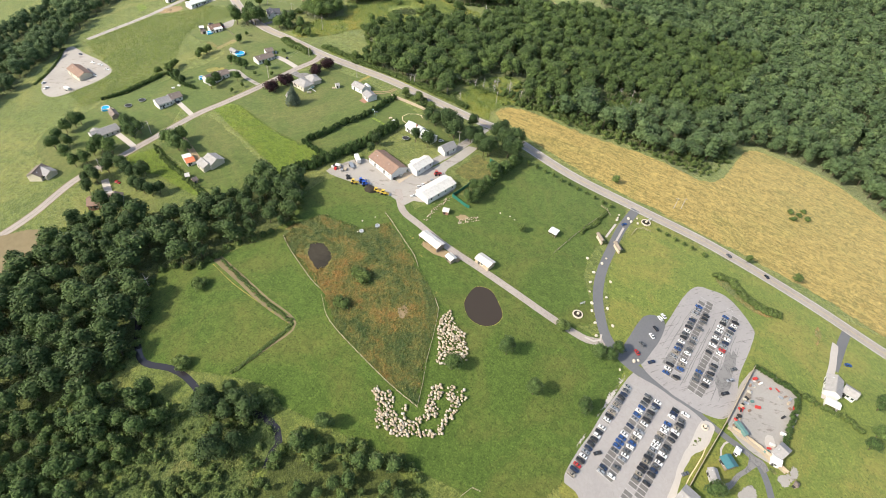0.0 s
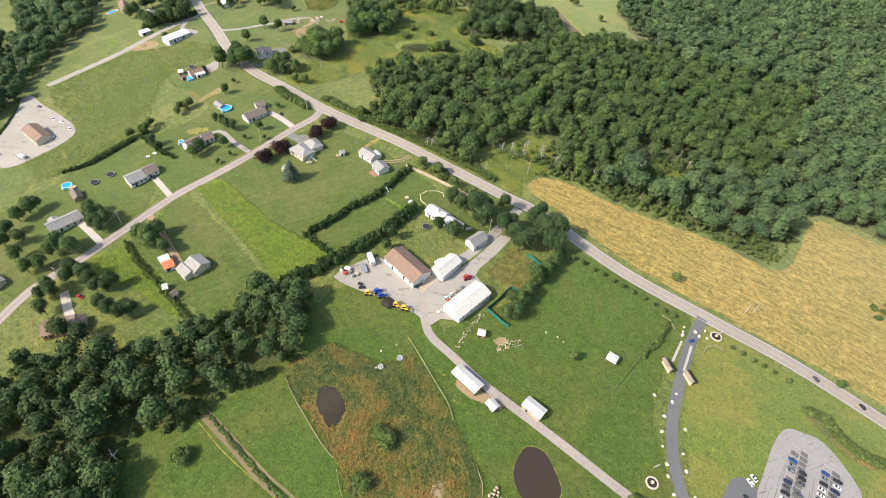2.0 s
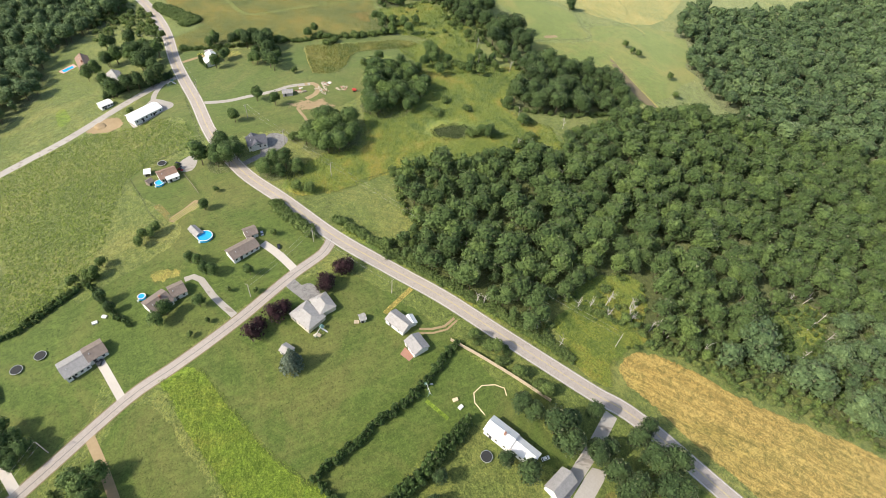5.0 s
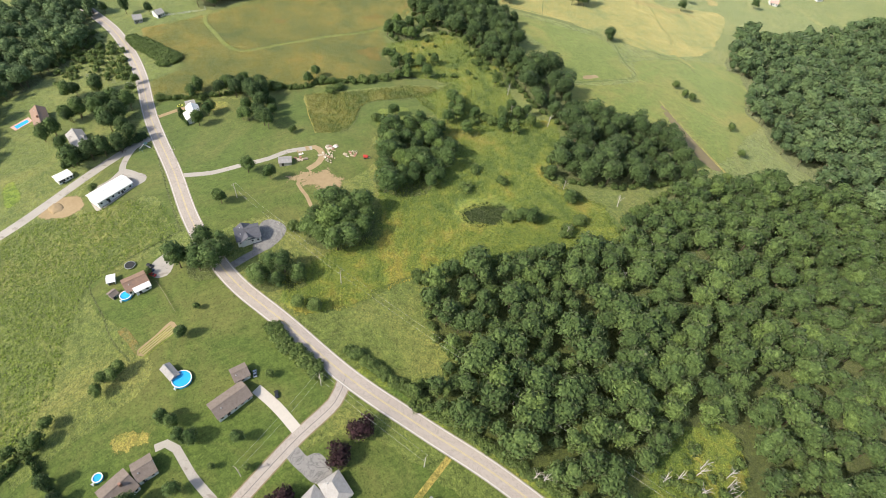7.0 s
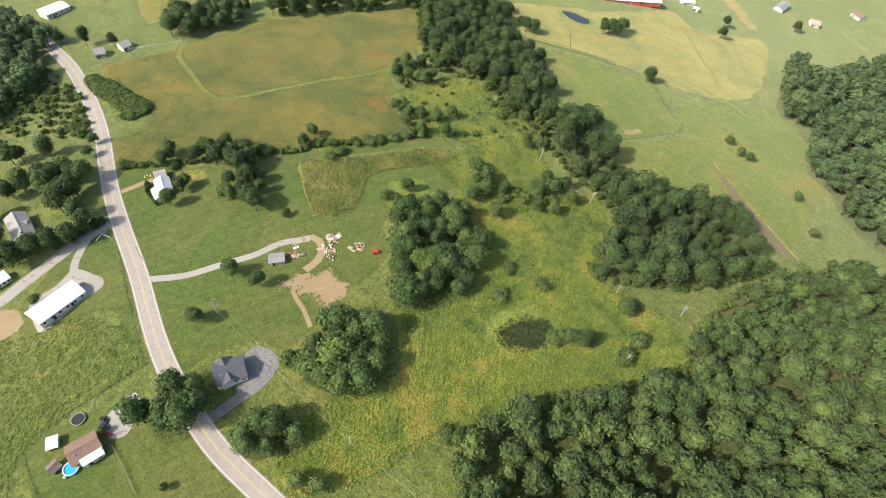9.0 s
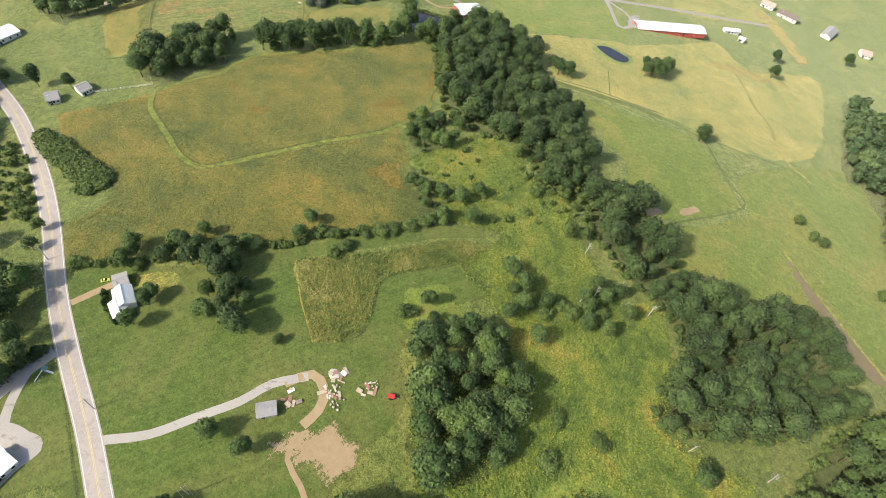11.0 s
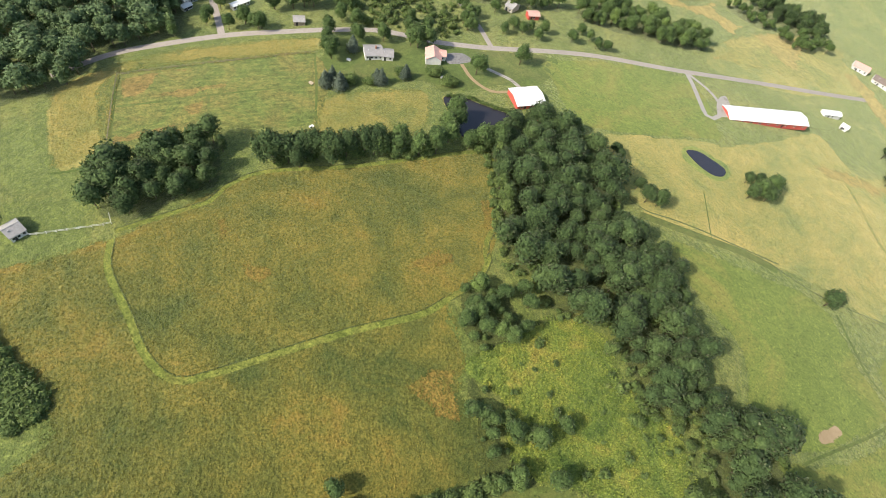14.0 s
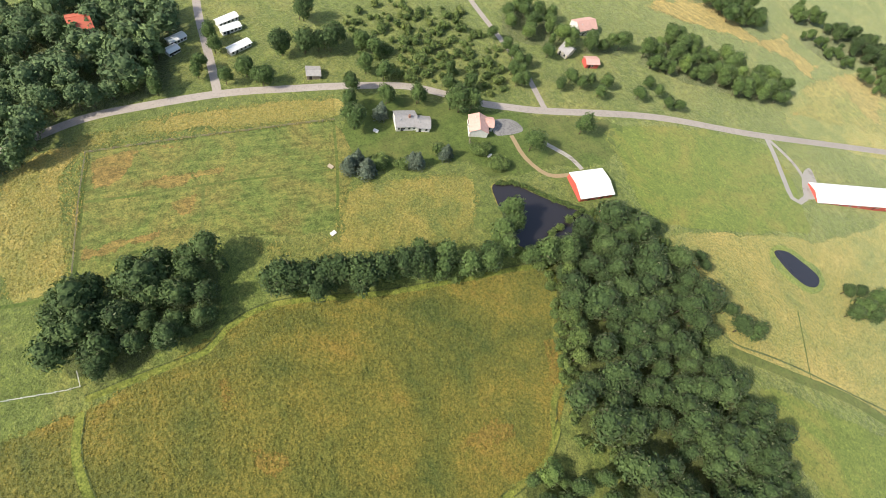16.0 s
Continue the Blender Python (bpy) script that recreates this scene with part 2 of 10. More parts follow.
M = {
    "meadow": herb("meadow_grass", (0.068, 0.096, 0.021), (0.115, 0.149, 0.035), (0.180, 0.215, 0.061), (0.214, 0.210, 0.065), 0.55),
    "lawn": herb("mown_lawn", (0.05, 0.08, 0.017), (0.078, 0.115, 0.024), (0.11, 0.15, 0.035), (0.15, 0.145, 0.048), 0.52, fine=0.3, relief=0.15, stripe=(64, 1.4), stripe_mix=0.2, tufts=0.45),
    "pasture": herb("grazed_pasture", (0.088, 0.126, 0.024), (0.132, 0.172, 0.034), (0.19, 0.23, 0.05), (0.225, 0.2, 0.052), 0.535, fine=0.3, relief=0.15, tufts=0.45),
    "grazed": herb("close_grazed_turf", (0.046, 0.08, 0.015), (0.07, 0.112, 0.021), (0.1, 0.15, 0.03), (0.115, 0.126, 0.032), 0.535, fine=0.3, relief=0.15, tufts=0.5),
    "lush": herb("lush_grass", (0.085, 0.14, 0.014), (0.14, 0.205, 0.024), (0.2, 0.275, 0.038), (0.235, 0.23, 0.045), 0.56, fine=0.5, relief=0.4),
    "dryfield": herb("dry_grass", (0.193, 0.167, 0.045), (0.299, 0.235, 0.068), (0.412, 0.319, 0.101), (0.170, 0.191, 0.045), 0.5, fine=0.5, relief=0.3),
    "hay": herb("hay_stubble", (0.235, 0.158, 0.046), (0.335, 0.232, 0.074), (0.445, 0.32, 0.112), (0.2, 0.185, 0.05), 0.58, fine=0.4, relief=0.2, stripe=(13, 1.1), stripe_mix=0.4),
    "crop": herb("striped_stubble", (0.07, 0.105, 0.028), (0.108, 0.15, 0.038), (0.168, 0.19, 0.054), (0.25, 0.168, 0.06), 0.5, big=0.02, fine=0.4, relief=0.2, stripe=(56, 1.4), stripe_mix=0.45),
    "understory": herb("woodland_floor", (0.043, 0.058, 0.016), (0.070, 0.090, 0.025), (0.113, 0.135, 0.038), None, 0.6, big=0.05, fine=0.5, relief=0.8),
    "redstubble": herb("reddish_stubble_rows", (0.15, 0.105, 0.036), (0.215, 0.142, 0.047), (0.28, 0.19, 0.068), (0.125, 0.15, 0.042), 0.52, big=0.03, fine=0.4, relief=0.2, stripe=(56, 0.9), stripe_mix=0.5),
    "goldrust": herb("rusty_goldenrod", (0.15, 0.105, 0.026), (0.21, 0.145, 0.035), (0.27, 0.185, 0.05), (0.14, 0.14, 0.032), 0.55, big=0.03, fine=0.5, relief=0.3),
    "path": herb("mown_path_grass", (0.095, 0.125, 0.024), (0.145, 0.172, 0.034), (0.2, 0.218, 0.05), (0.2, 0.18, 0.05), 0.58, fine=0.4, relief=0.15),
    "dark_cover": herb("dark_green_cover", (0.022, 0.036, 0.01), (0.04, 0.062, 0.016), (0.07, 0.1, 0.026), None, 0.6, big=0.05, fine=0.5, relief=0.8),
    "ring": herb("worn_ring_grass", (0.085, 0.085, 0.026), (0.135, 0.122, 0.04), (0.2, 0.165, 0.058), (0.1, 0.115, 0.03), 0.5, big=0.05, fine=0.4, relief=0.15),
    "asphalt": hard("worn_asphalt", (0.2, 0.19, 0.18), (0.27, 0.255, 0.24), 0.8, crack=(0.13, 0.125, 0.12)),
    "roadway": hard("bleached_road_asphalt", (0.325, 0.28, 0.245), (0.41, 0.36, 0.315), 0.9, crack=(0.25, 0.22, 0.195), crack_w=0.02),
    "sealed": hard("sealed_asphalt", (0.13, 0.13, 0.135), (0.18, 0.178, 0.178), 1.2),
    "lot": hard("pale_car_park_asphalt", (0.31, 0.285, 0.268), (0.40, 0.37, 0.345), 0.8, crack=(0.3, 0.27, 0.25), crack_w=0.015),
    "lot_old": hard("patched_car_park_asphalt", (0.30, 0.277, 0.262), (0.38, 0.352, 0.333), 0.8, streak=(62, 7, 0.7, (0.2, 0.18, 0.165))),
    "gravel": hard("pale_gravel", (0.3, 0.275, 0.245), (0.42, 0.385, 0.34), 1.6, streak=(30, 9, 3.0, (0.25, 0.22, 0.19))),
    "concrete": hard("concrete", (0.42, 0.375, 0.33), (0.54, 0.49, 0.43), 1.2, rough=0.85),
    "dirt": hard("bare_earth", (0.27, 0.195, 0.105), (0.38, 0.285, 0.17), 0.5),
    "mud": hard("dark_mud", (0.02, 0.018, 0.014), (0.06, 0.05, 0.035), 0.5),
    "stall": hard("oil_dark_asphalt", (0.12, 0.112, 0.105), (0.2, 0.185, 0.17), 1.2),
    "wornearth": hard("dry_worn_earth", (0.17, 0.135, 0.075), (0.25, 0.2, 0.11), 0.4),
    "bark": hard("bark", (0.1, 0.075, 0.05), (0.18, 0.14, 0.1), 4),
    "deadwood": hard("bleached_dead_wood", (0.35, 0.32, 0.28), (0.5, 0.46, 0.42), 3),
    "oak": leaf("broadleaf_foliage", (0.039, 0.076, 0.025), (0.078, 0.128, 0.039), (0.147, 0.209, 0.061), (0.202, 0.281, 0.066)),
    # Oak greens lightened towards blue: distance haze put into the leaf colour.
    "oak_haze": leaf("haze_tinted_foliage", (0.046, 0.084, 0.038), (0.09, 0.142, 0.06), (0.165, 0.23, 0.095), (0.2, 0.27, 0.1)),
    # Oak greens scaled down for one wood, putting lens dimming into the colour.
    "oak_dim": leaf("dimmed_oak_foliage", (0.033, 0.065, 0.023), (0.066, 0.111, 0.035), (0.127, 0.182, 0.055), (0.175, 0.242, 0.061)),
    "oak_b": leaf("deep_green_foliage", (0.028, 0.053, 0.022), (0.051, 0.089, 0.031), (0.101, 0.150, 0.048)),
    "shrub": leaf("shrub_foliage", (0.060, 0.097, 0.028), (0.106, 0.155, 0.043), (0.166, 0.218, 0.062), (0.221, 0.242, 0.066)),
    "purple": leaf("purple_foliage", (0.02, 0.009, 0.013), (0.036, 0.014, 0.02), (0.06, 0.024, 0.03)),
    "spruce": leaf("blue_green_needles", (0.065, 0.093, 0.066), (0.11, 0.145, 0.105), (0.175, 0.21, 0.165)),
    "hedge": leaf("conifer_hedge_needles", (0.037, 0.068, 0.020), (0.055, 0.097, 0.027), (0.083, 0.141, 0.037)),
    "line_white": plain("white_road_paint", (0.58, 0.56, 0.52), 0.8),
    "line_yellow": plain("yellow_road_paint", (0.5, 0.4, 0.2), 0.8),
    "white": plain("white_siding", (0.66, 0.65, 0.62), 0.6),
    "whiteroof": plain("white_metal_roof", (0.78, 0.77, 0.74), 0.45, 0.0, 0.06),
    "cream": plain("cream_siding", (0.55, 0.5, 0.4), 0.7),
    "greyside": plain("grey_siding", (0.4, 0.39, 0.38), 0.7),
    "brick": plain("red_brick", (0.32, 0.17, 0.12), 0.85),
    "redwall": plain("barn_red_siding", (0.5, 0.09, 0.07), 0.6),
    "shingle_brown": plain("brown_shingles", (0.2, 0.16, 0.135), 0.9, 0, 0.25, 0.9),
    "shingle_grey": plain("grey_shingles", (0.3, 0.285, 0.275), 0.9, 0, 0.22, 0.9),
    "shingle_light": plain("pale_grey_shingles", (0.34, 0.32, 0.3), 0.9, 0, 0.22, 0.9),
    "shingle_dark": plain("charcoal_shingles", (0.1, 0.1, 0.115), 0.85, 0, 0.25, 0.9),
    "rustroof": ribbed("rusted_brown_metal_roof", (0.235, 0.145, 0.105), (0.3, 0.19, 0.13), (0.17, 0.125, 0.105)),
    "tanroof": ribbed("weathered_cream_metal_roof", (0.62, 0.585, 0.53), (0.7, 0.665, 0.61), (0.5, 0.46, 0.4)),
    "redroof": plain("red_metal_roof", (0.55, 0.14, 0.08), 0.5),
    "orangeroof": plain("orange_red_metal_roof", (0.7, 0.22, 0.1), 0.5),
    "pinkroof": plain("salmon_shingles", (0.6, 0.36, 0.3), 0.85),
    "greenroof": plain("green_metal_roof", (0.045, 0.15, 0.17), 0.5),
    "wood": plain("weathered_wood", (0.25, 0.205, 0.16), 0.85, 0, 0.3),
    "tanwood": plain("pale_timber", (0.44, 0.36, 0.26), 0.85, 0, 0.25),
    "steel": plain("galvanised_steel", (0.55, 0.55, 0.54), 0.4, 0.7),
    "dark": plain("dark_opening", (0.03, 0.03, 0.03), 0.8),
    "rubber": plain("black_rubber", (0.02, 0.02, 0.02), 0.85),
    "green_sheet": plain("green_tarpaulin", (0.025, 0.15, 0.105), 0.6),
    "bluepaint": plain("blue_paint", (0.03, 0.1, 0.45), 0.4),
    "redpaint": plain("red_paint", (0.5, 0.05, 0.04), 0.4),
    "yellowpaint": plain("yellow_paint", (0.75, 0.5, 0.06), 0.5),
    "tealpaint": plain("teal_plastic", (0.12, 0.22, 0.2), 0.5),
    "bluelining": plain("blue_pool_lining", (0.05, 0.4, 0.75), 0.3),
    "stone": plain("pale_stone", (0.68, 0.55, 0.36), 0.85, 0, 0.25, 0.5),
}


DRIFTS = {
    "golden": (((0.082, 0.1, 0.022), (0.132, 0.13, 0.026), (0.186, 0.158, 0.03), (0.25, 0.172, 0.035)), 0.016),
    "plot": (((0.085, 0.115, 0.026), (0.135, 0.155, 0.034), (0.195, 0.19, 0.045), (0.30, 0.27, 0.085)), 0.035),
    "marsh": (((0.055, 0.088, 0.026), (0.108, 0.122, 0.034), (0.18, 0.145, 0.04), (0.27, 0.15, 0.045)), 0.05),
    "dry": (((0.165, 0.182, 0.048), (0.245, 0.222, 0.056), (0.31, 0.248, 0.066), (0.39, 0.285, 0.083)), 0.02),
    "slope": (((0.06, 0.09, 0.03), (0.09, 0.125, 0.035), (0.12, 0.15, 0.042), (0.16, 0.165, 0.05)), 0.03),
    "weeds": (((0.078, 0.125, 0.024), (0.14, 0.185, 0.032), (0.2, 0.23, 0.038), (0.29, 0.25, 0.05)), 0.03),
}
for k, (cols, big) in DRIFTS.items():
    M[k] = weedy(k + "_undergrowth", cols, big)
    M[k + "_leaf"] = weedy(k + "_leaves", cols, big, True)


def glass_material(name, col, rough):
    m, nt, b = nodes_of(name, rough, 0, 0.6)
    b.inputs["Base Color"].default_value = (*col, 1)
    return m


M["glass"] = glass_material("window_glass", (0.025, 0.03, 0.035), 0.08)
M["pool_water"] = glass_material("pool_water", (0.03, 0.38, 0.72), 0.12)
M["brown_water"] = glass_material("muddy_pond_water", (0.05, 0.037, 0.024), 0.06)
M["dark_water"] = glass_material("dark_pond_water", (0.03, 0.027, 0.03), 0.06)


def soft_edged(name):
    """A copy of a ground cover that thins out towards its edge."""
    if name + "_soft" not in M:
        m = M[name].copy()
        nt = m.node_tree
        at = nt.nodes.new("ShaderNodeAttribute")
        at.attribute_name = "edge"
        rag = mix(nt, 0.5, noise_node(nt, 1.1, 6, 0.8).outputs["Fac"], noise_node(nt, 0.16, 4, 0.6).outputs["Fac"])
        add = nt.nodes.new("ShaderNodeMath")
        add.operation = "MULTIPLY_ADD"
        add.inputs[1].default_value = 1.6
        nt.links.new(rag, add.inputs[0])
        nt.links.new(at.outputs["Fac"], add.inputs[2])
        half = nt.nodes.new("ShaderNodeMath")
        half.operation = "MULTIPLY"
        half.inputs[1].default_value = 0.5
        nt.links.new(add.outputs[0], half.inputs[0])
        f = ramp(nt, half.outputs[0], [(0.57, (0, 0, 0)), (0.58, (1, 1, 1))])
        tr, ms = nt.nodes.new("ShaderNodeBsdfTransparent"), nt.nodes.new("ShaderNodeMixShader")
        nt.links.new(f, ms.inputs[0])
        nt.links.new(tr.outputs[0], ms.inputs[1])
        nt.links.new(nt.nodes["Principled BSDF"].outputs[0], ms.inputs[2])
        nt.links.new(ms.outputs[0], nt.nodes["Material Output"].inputs["Surface"])
        M[name + "_soft"] = m
    return M[name + "_soft"]


# ---- building helpers ----
def part(name, bm, material, parent, label="", smooth=False):
    """Links a bmesh as one mesh object under a thing or a part."""
    me = bpy.data.meshes.new(name)
    bm.to_mesh(me)
    bm.free()
    me.materials.append(material)
    if smooth:
        me.polygons.foreach_set("use_smooth", [True] * len(me.polygons))
    ob = new(name, me)
    ob.parent = parent
    return tagged(ob, label)


def piece(name, me, parent, m=None):
    ob = new(name, me)
    ob.parent = parent
    if m is not None:
        ob.matrix_basis = m
    return ob


def box(bm, x0, x1, y0, y1, z0, z1, bevel=0.0):
    vs = [bm.verts.new((x, y, z)) for z in (z0, z1) for y in (y0, y1) for x in (x0, x1)]
    fs = [bm.faces.new([vs[i] for i in f]) for f in ((0, 2, 3, 1), (4, 5, 7, 6), (0, 1, 5, 4), (2, 6, 7, 3), (1, 3, 7, 5), (0, 4, 6, 2))]
    if bevel:
        bmesh.ops.bevel(bm, geom=list({e for f in fs for e in f.edges}), offset=bevel, segments=1, affect="EDGES")
    return bm


def prism(bm, profile, y0, y1):
    """A profile in x and z, drawn out along y."""
    a = [bm.verts.new((x, y0, z)) for x, z in profile]
    b = [bm.verts.new((x, y1, z)) for x, z in profile]
    n = len(profile)
    bm.faces.new(a)
    bm.faces.new(b[::-1])
    for i in range(n):
        bm.faces.new((a[i], b[i], b[(i + 1) % n], a[(i + 1) % n]))
    bmesh.ops.recalc_face_normals(bm, faces=bm.faces)
    return bm


def tube(bm, r0, r1, z0, z1, n=10, x=0.0, y=0.0, tilt=(0.0, 0.0)):
    a = [bm.verts.new((x + r0 * math.cos(6.2832 * i / n), y + r0 * math.sin(6.2832 * i / n), z0)) for i in range(n)]
    b = [bm.verts.new((x + tilt[0] + r1 * math.cos(6.2832 * i / n), y + tilt[1] + r1 * math.sin(6.2832 * i / n), z1)) for i in range(n)]
    bm.faces.new(a[::-1])
    bm.faces.new(b)
    for i in range(n):
        bm.faces.new((a[i], a[(i + 1) % n], b[(i + 1) % n], b[i]))
    return bm


def thing(name, at, turn=0.0, label="", category="", group="", lift=0.0, kind=""):
    ob = new(name)
    ob.matrix_basis = pose(at[0], at[1], gz(at) + lift, 0, 0, turn)
    return tagged(ob, label, category, group, kind)


def resample(pts, step, closed=False):
    """A smooth line through the points, in steps of about that length."""
    p = [np.array(q, float) for q in pts]
    n = len(p)
    out = []
    for i in range(n if closed else n - 1):
        a, b = p[i], p[(i + 1) % n]
        z = p[(i - 1) % n] if closed or i > 0 else 2 * a - b
        c = p[(i + 2) % n] if closed or i + 2 < n else 2 * b - a
        k = max(1, int(np.linalg.norm(b - a) / step))
        for j in range(k):
            u = j / k
            out.append(0.5 * (2 * a + (b - z) * u + (2 * z - 5 * a + 4 * b - c) * u * u + (3 * a - z - 3 * b + c) * u ** 3))
    if not closed:
        out.append(p[-1])
    return out


def inside(poly, x, y):
    poly = np.array(poly)
    hit = np.zeros(np.shape(x), bool)
    for (ax, ay), (bx, by) in zip(poly, np.roll(poly, -1, axis=0)):
        if ay != by:
            hit ^= ((ay > y) != (by > y)) & (x < (bx - ax) * (y - ay) / (by - ay) + ax)
    return hit


def patch(name, label, pts, material, lift, ragged=0.0, smooth=True, category="field", soft=0.0):
    """A stretch of ground cover that lies on the land."""
    span = max(max(q[k] for q in pts) - min(q[k] for q in pts) for k in (0, 1))
    line = resample(pts, 4.0 if span > 70 else 1.5, True) if smooth else resample_straight(pts)
    bm = bmesh.new()
    vs = []
    for q in line:
        d = noise.noise_vector((q[0] * 0.15, q[1] * 0.15, lift * 10)) * ragged
        vs.append(bm.verts.new((q[0] + d.x, q[1] + d.y, 0)))
    f = bm.faces.new(vs)
    bmesh.ops.triangulate(bm, faces=[f])
    xs, ys = [v.co.x for v in bm.verts], [v.co.y for v in bm.verts]
    cell = 5 if not soft else 2 if max(xs) - min(xs) < 40 else 5
    border = np.array([v.co[:2] for v in vs])
    for axis, lo, hi in ((0, min(xs), max(xs)), (1, min(ys), max(ys))):
        k = math.ceil(lo / cell) * cell
        while k < hi:
            co, no = [0, 0, 0], [0, 0, 0]
            co[axis], no[axis] = k, 1
            bmesh.ops.bisect_plane(bm, geom=list(bm.verts) + list(bm.edges) + list(bm.faces), dist=0.001, plane_co=co, plane_no=no)
            k += cell
    bmesh.ops.triangulate(bm, faces=bm.faces)
    for v in bm.verts:
        v.co.z = gz(v.co) + lift * 0.35
    bmesh.ops.recalc_face_normals(bm, faces=bm.faces)
    if sum(f.normal.z for f in bm.faces) < 0:
        bmesh.ops.reverse_faces(bm, faces=bm.faces)
    if not soft:
        return tagged(part(name, bm, material, None), label, category, "", "structure")
    p = np.array([v.co[:2] for v in bm.verts])
    best = np.full(len(p), 1e9)
    for q0, q1 in zip(border, np.roll(border, -1, axis=0)):
        s = q1 - q0
        u = np.clip((p - q0) @ s / max(1e-9, s @ s), 0, 1)
        best = np.minimum(best, np.linalg.norm(p - q0 - u[:, None] * s, axis=1))
    ob = part(name, bm, soft_edged(material), None)
    ob.data.attributes.new("edge", "FLOAT", "POINT").data.foreach_set("value", np.clip(best / soft, 0, 1).astype(np.float32))
    return tagged(ob, label, category, "", "structure")


def resample_straight(pts):
    out = []
    for a, b in zip(pts, pts[1:] + pts[:1]):
        k = max(1, int(math.dist(a, b) / 4))
        out += [(a[0] + (b[0] - a[0]) * j / k, a[1] + (b[1] - a[1]) * j / k) for j in range(k)]
    return out


def ribbon_bm(pts, width, lift, step=3.0, offset=0.0, dash=None, bm=None):
    """A strip of paving or paint along a line, which follows the land."""
    bm = bm or bmesh.new()
    line = resample(pts, step)
    rows, run = [], 0.0
    for i, q in enumerate(line):
        d = line[min(i + 1, len(line) - 1)] - line[max(i - 1, 0)]
        n = np.array((-d[1], d[0])) / max(1e-6, np.linalg.norm(d))
        w = width(i / (len(line) - 1)) if callable(width) else width
        rows.append([bm.verts.new((q[0] + n[0] * o, q[1] + n[1] * o, gz(q + n * o) + lift * 0.35)) for o in (offset + w / 2, offset, offset - w / 2)])
    for i in range(len(rows) - 1):
        if dash and (i // dash) % 2:
            continue
        a, b = rows[i], rows[i + 1]
        bm.faces.new((a[1], a[0], b[0], b[1])[::-1])
        bm.faces.new((a[2], a[1], b[1], b[2])[::-1])
    for f in bm.faces:
        if f.normal.z < 0:
            f.normal_flip()
    bm.normal_update()
    fl = [f for f in bm.faces if f.normal.z < 0]
    if fl:
        bmesh.ops.reverse_faces(bm, faces=fl)
    return bm


def ribbon(name, label, pts, width, material, lift, parent=None, offset=0.0, category="road"):
    ob = part(name, ribbon_bm(pts, width, lift, offset=offset), material, parent)
    return ob if parent else tagged(ob, label, category, "", "structure")


# ---- ground ----
def make_ground():
    """One sheet, fine in the middle and coarse out to the horizon."""
    near_x, near_y = np.arange(-760, 161, 5.0), np.arange(-80, 961, 5.0)
    far = np.array([20, 60, 140, 300, 600, 1200, 2400, 4500.0])
    xs = np.concatenate((near_x[0] - far[::-1], near_x, near_x[-1] + far))
    ys = np.concatenate((near_y[0] - far[::-1], near_y, near_y[-1] + far))
    gx, gy = np.meshgrid(xs, ys)
    co = np.stack((gx, gy, ground_z(gx, gy)), -1).reshape(-1, 3)
    w = len(xs)
    i = (np.arange(len(ys) - 1)[:, None] * w + np.arange(w - 1)[None]).ravel()
    me = bpy.data.meshes.new("ground")
    me.from_pydata(co.tolist(), [], np.stack((i, i + 1, i + w + 1, i + w), -1).tolist())
    me.materials.append(M["meadow"])
    return tagged(new("ground", me), "rolling green meadow with drying grass", "ground", "", "structure")


make_ground()

# ---- fields ----
by = {}


def field(name, label, mat, lift, ragged, pts):
    by.setdefault(name, []).append(pts)
    patch(name, label, pts, mat, lift, ragged, soft=2.0 if mat in ("hay", "marsh", "golden", "plot", "lush", "crop") else 6.0 if mat in ("dry", "pasture") else 4.0)


field("hay_field", "freshly mown tan hay field beside the road", "hay", 0.10, 1.0, [(-137.9, 235.4), (-146.1, 235.5), (-152.0, 239.3), (-152.9, 246.9), (-149.7, 252.4), (-143.7, 257.1), (-135.2, 259.9), (-126.9, 261.2), (-113.0, 263.3), (-97.1, 268.2), (-75.4, 276.1), (-55.9, 281.9), (-37.4, 284.2), (-30.5, 296.0), (-30.5, 322.0), (-29.9, 341.7), (-21.2, 352.8), (19.4, 361.2), (53.6, 349.9), (92.8, 341.9), (110.7, 249.9), (67.8, 244.7), (29.9, 244.7), (-17.1, 238.9), (-49.7, 234.0), (-96.2, 230.5)])
HAY_EDGE = [(x - (4.5 if -45 < x < -20 and y > 283 else 3 if x < -150 else 0), y + (3.5 if y > 246 else 0)) for x, y in by["hay_field"][0]]
field("marsh", "weedy brown marsh with rust-red patches", "marsh", 0.10, 1.5, [(-154.6, 112.7), (-135.7, 118.1), (-129.1, 129.5), (-99.4, 118.5), (-81.1, 109.8), (-67.5, 86.0), (-58.5, 72.7), (-72.1, 72.4), (-101.3, 74.2), (-123.5, 83.1), (-140.1, 86.3), (-157.3, 90.6), (-160.6, 99.5)])
field("park_green", "mown green of the farm park", "pasture", 0.04, 1.0, [(-26.0, 143.9), (-47.8, 223.4), (-14.0, 230.9), (31.8, 236.9), (80.4, 241.5), (99.8, 164.8), (26.2, 95.5), (-7.6, 82.1), (-11.7, 127.3)])
field("lower_pasture", "close-grazed turf of the lower pastures", "grazed", 0.045, 1.0, [(-147.1, 17.0), (-164.2, 28.4), (-182.3, 46.8), (-169.5, 67.1), (-165.2, 90.5), (-175.4, 114.6), (-168.9, 141.3), (-146.7, 151.1), (-102.4, 138.6), (-67.9, 139.2), (-26.7, 145.1), (-10.3, 138.5), (-5.4, 88.9), (-14.5, 66.6), (-43.2, 56.3), (-66.6, 48.4), (-92.5, 40.8), (-102.4, 41.1), (-116.3, 34.5), (-128.4, 26.2)])
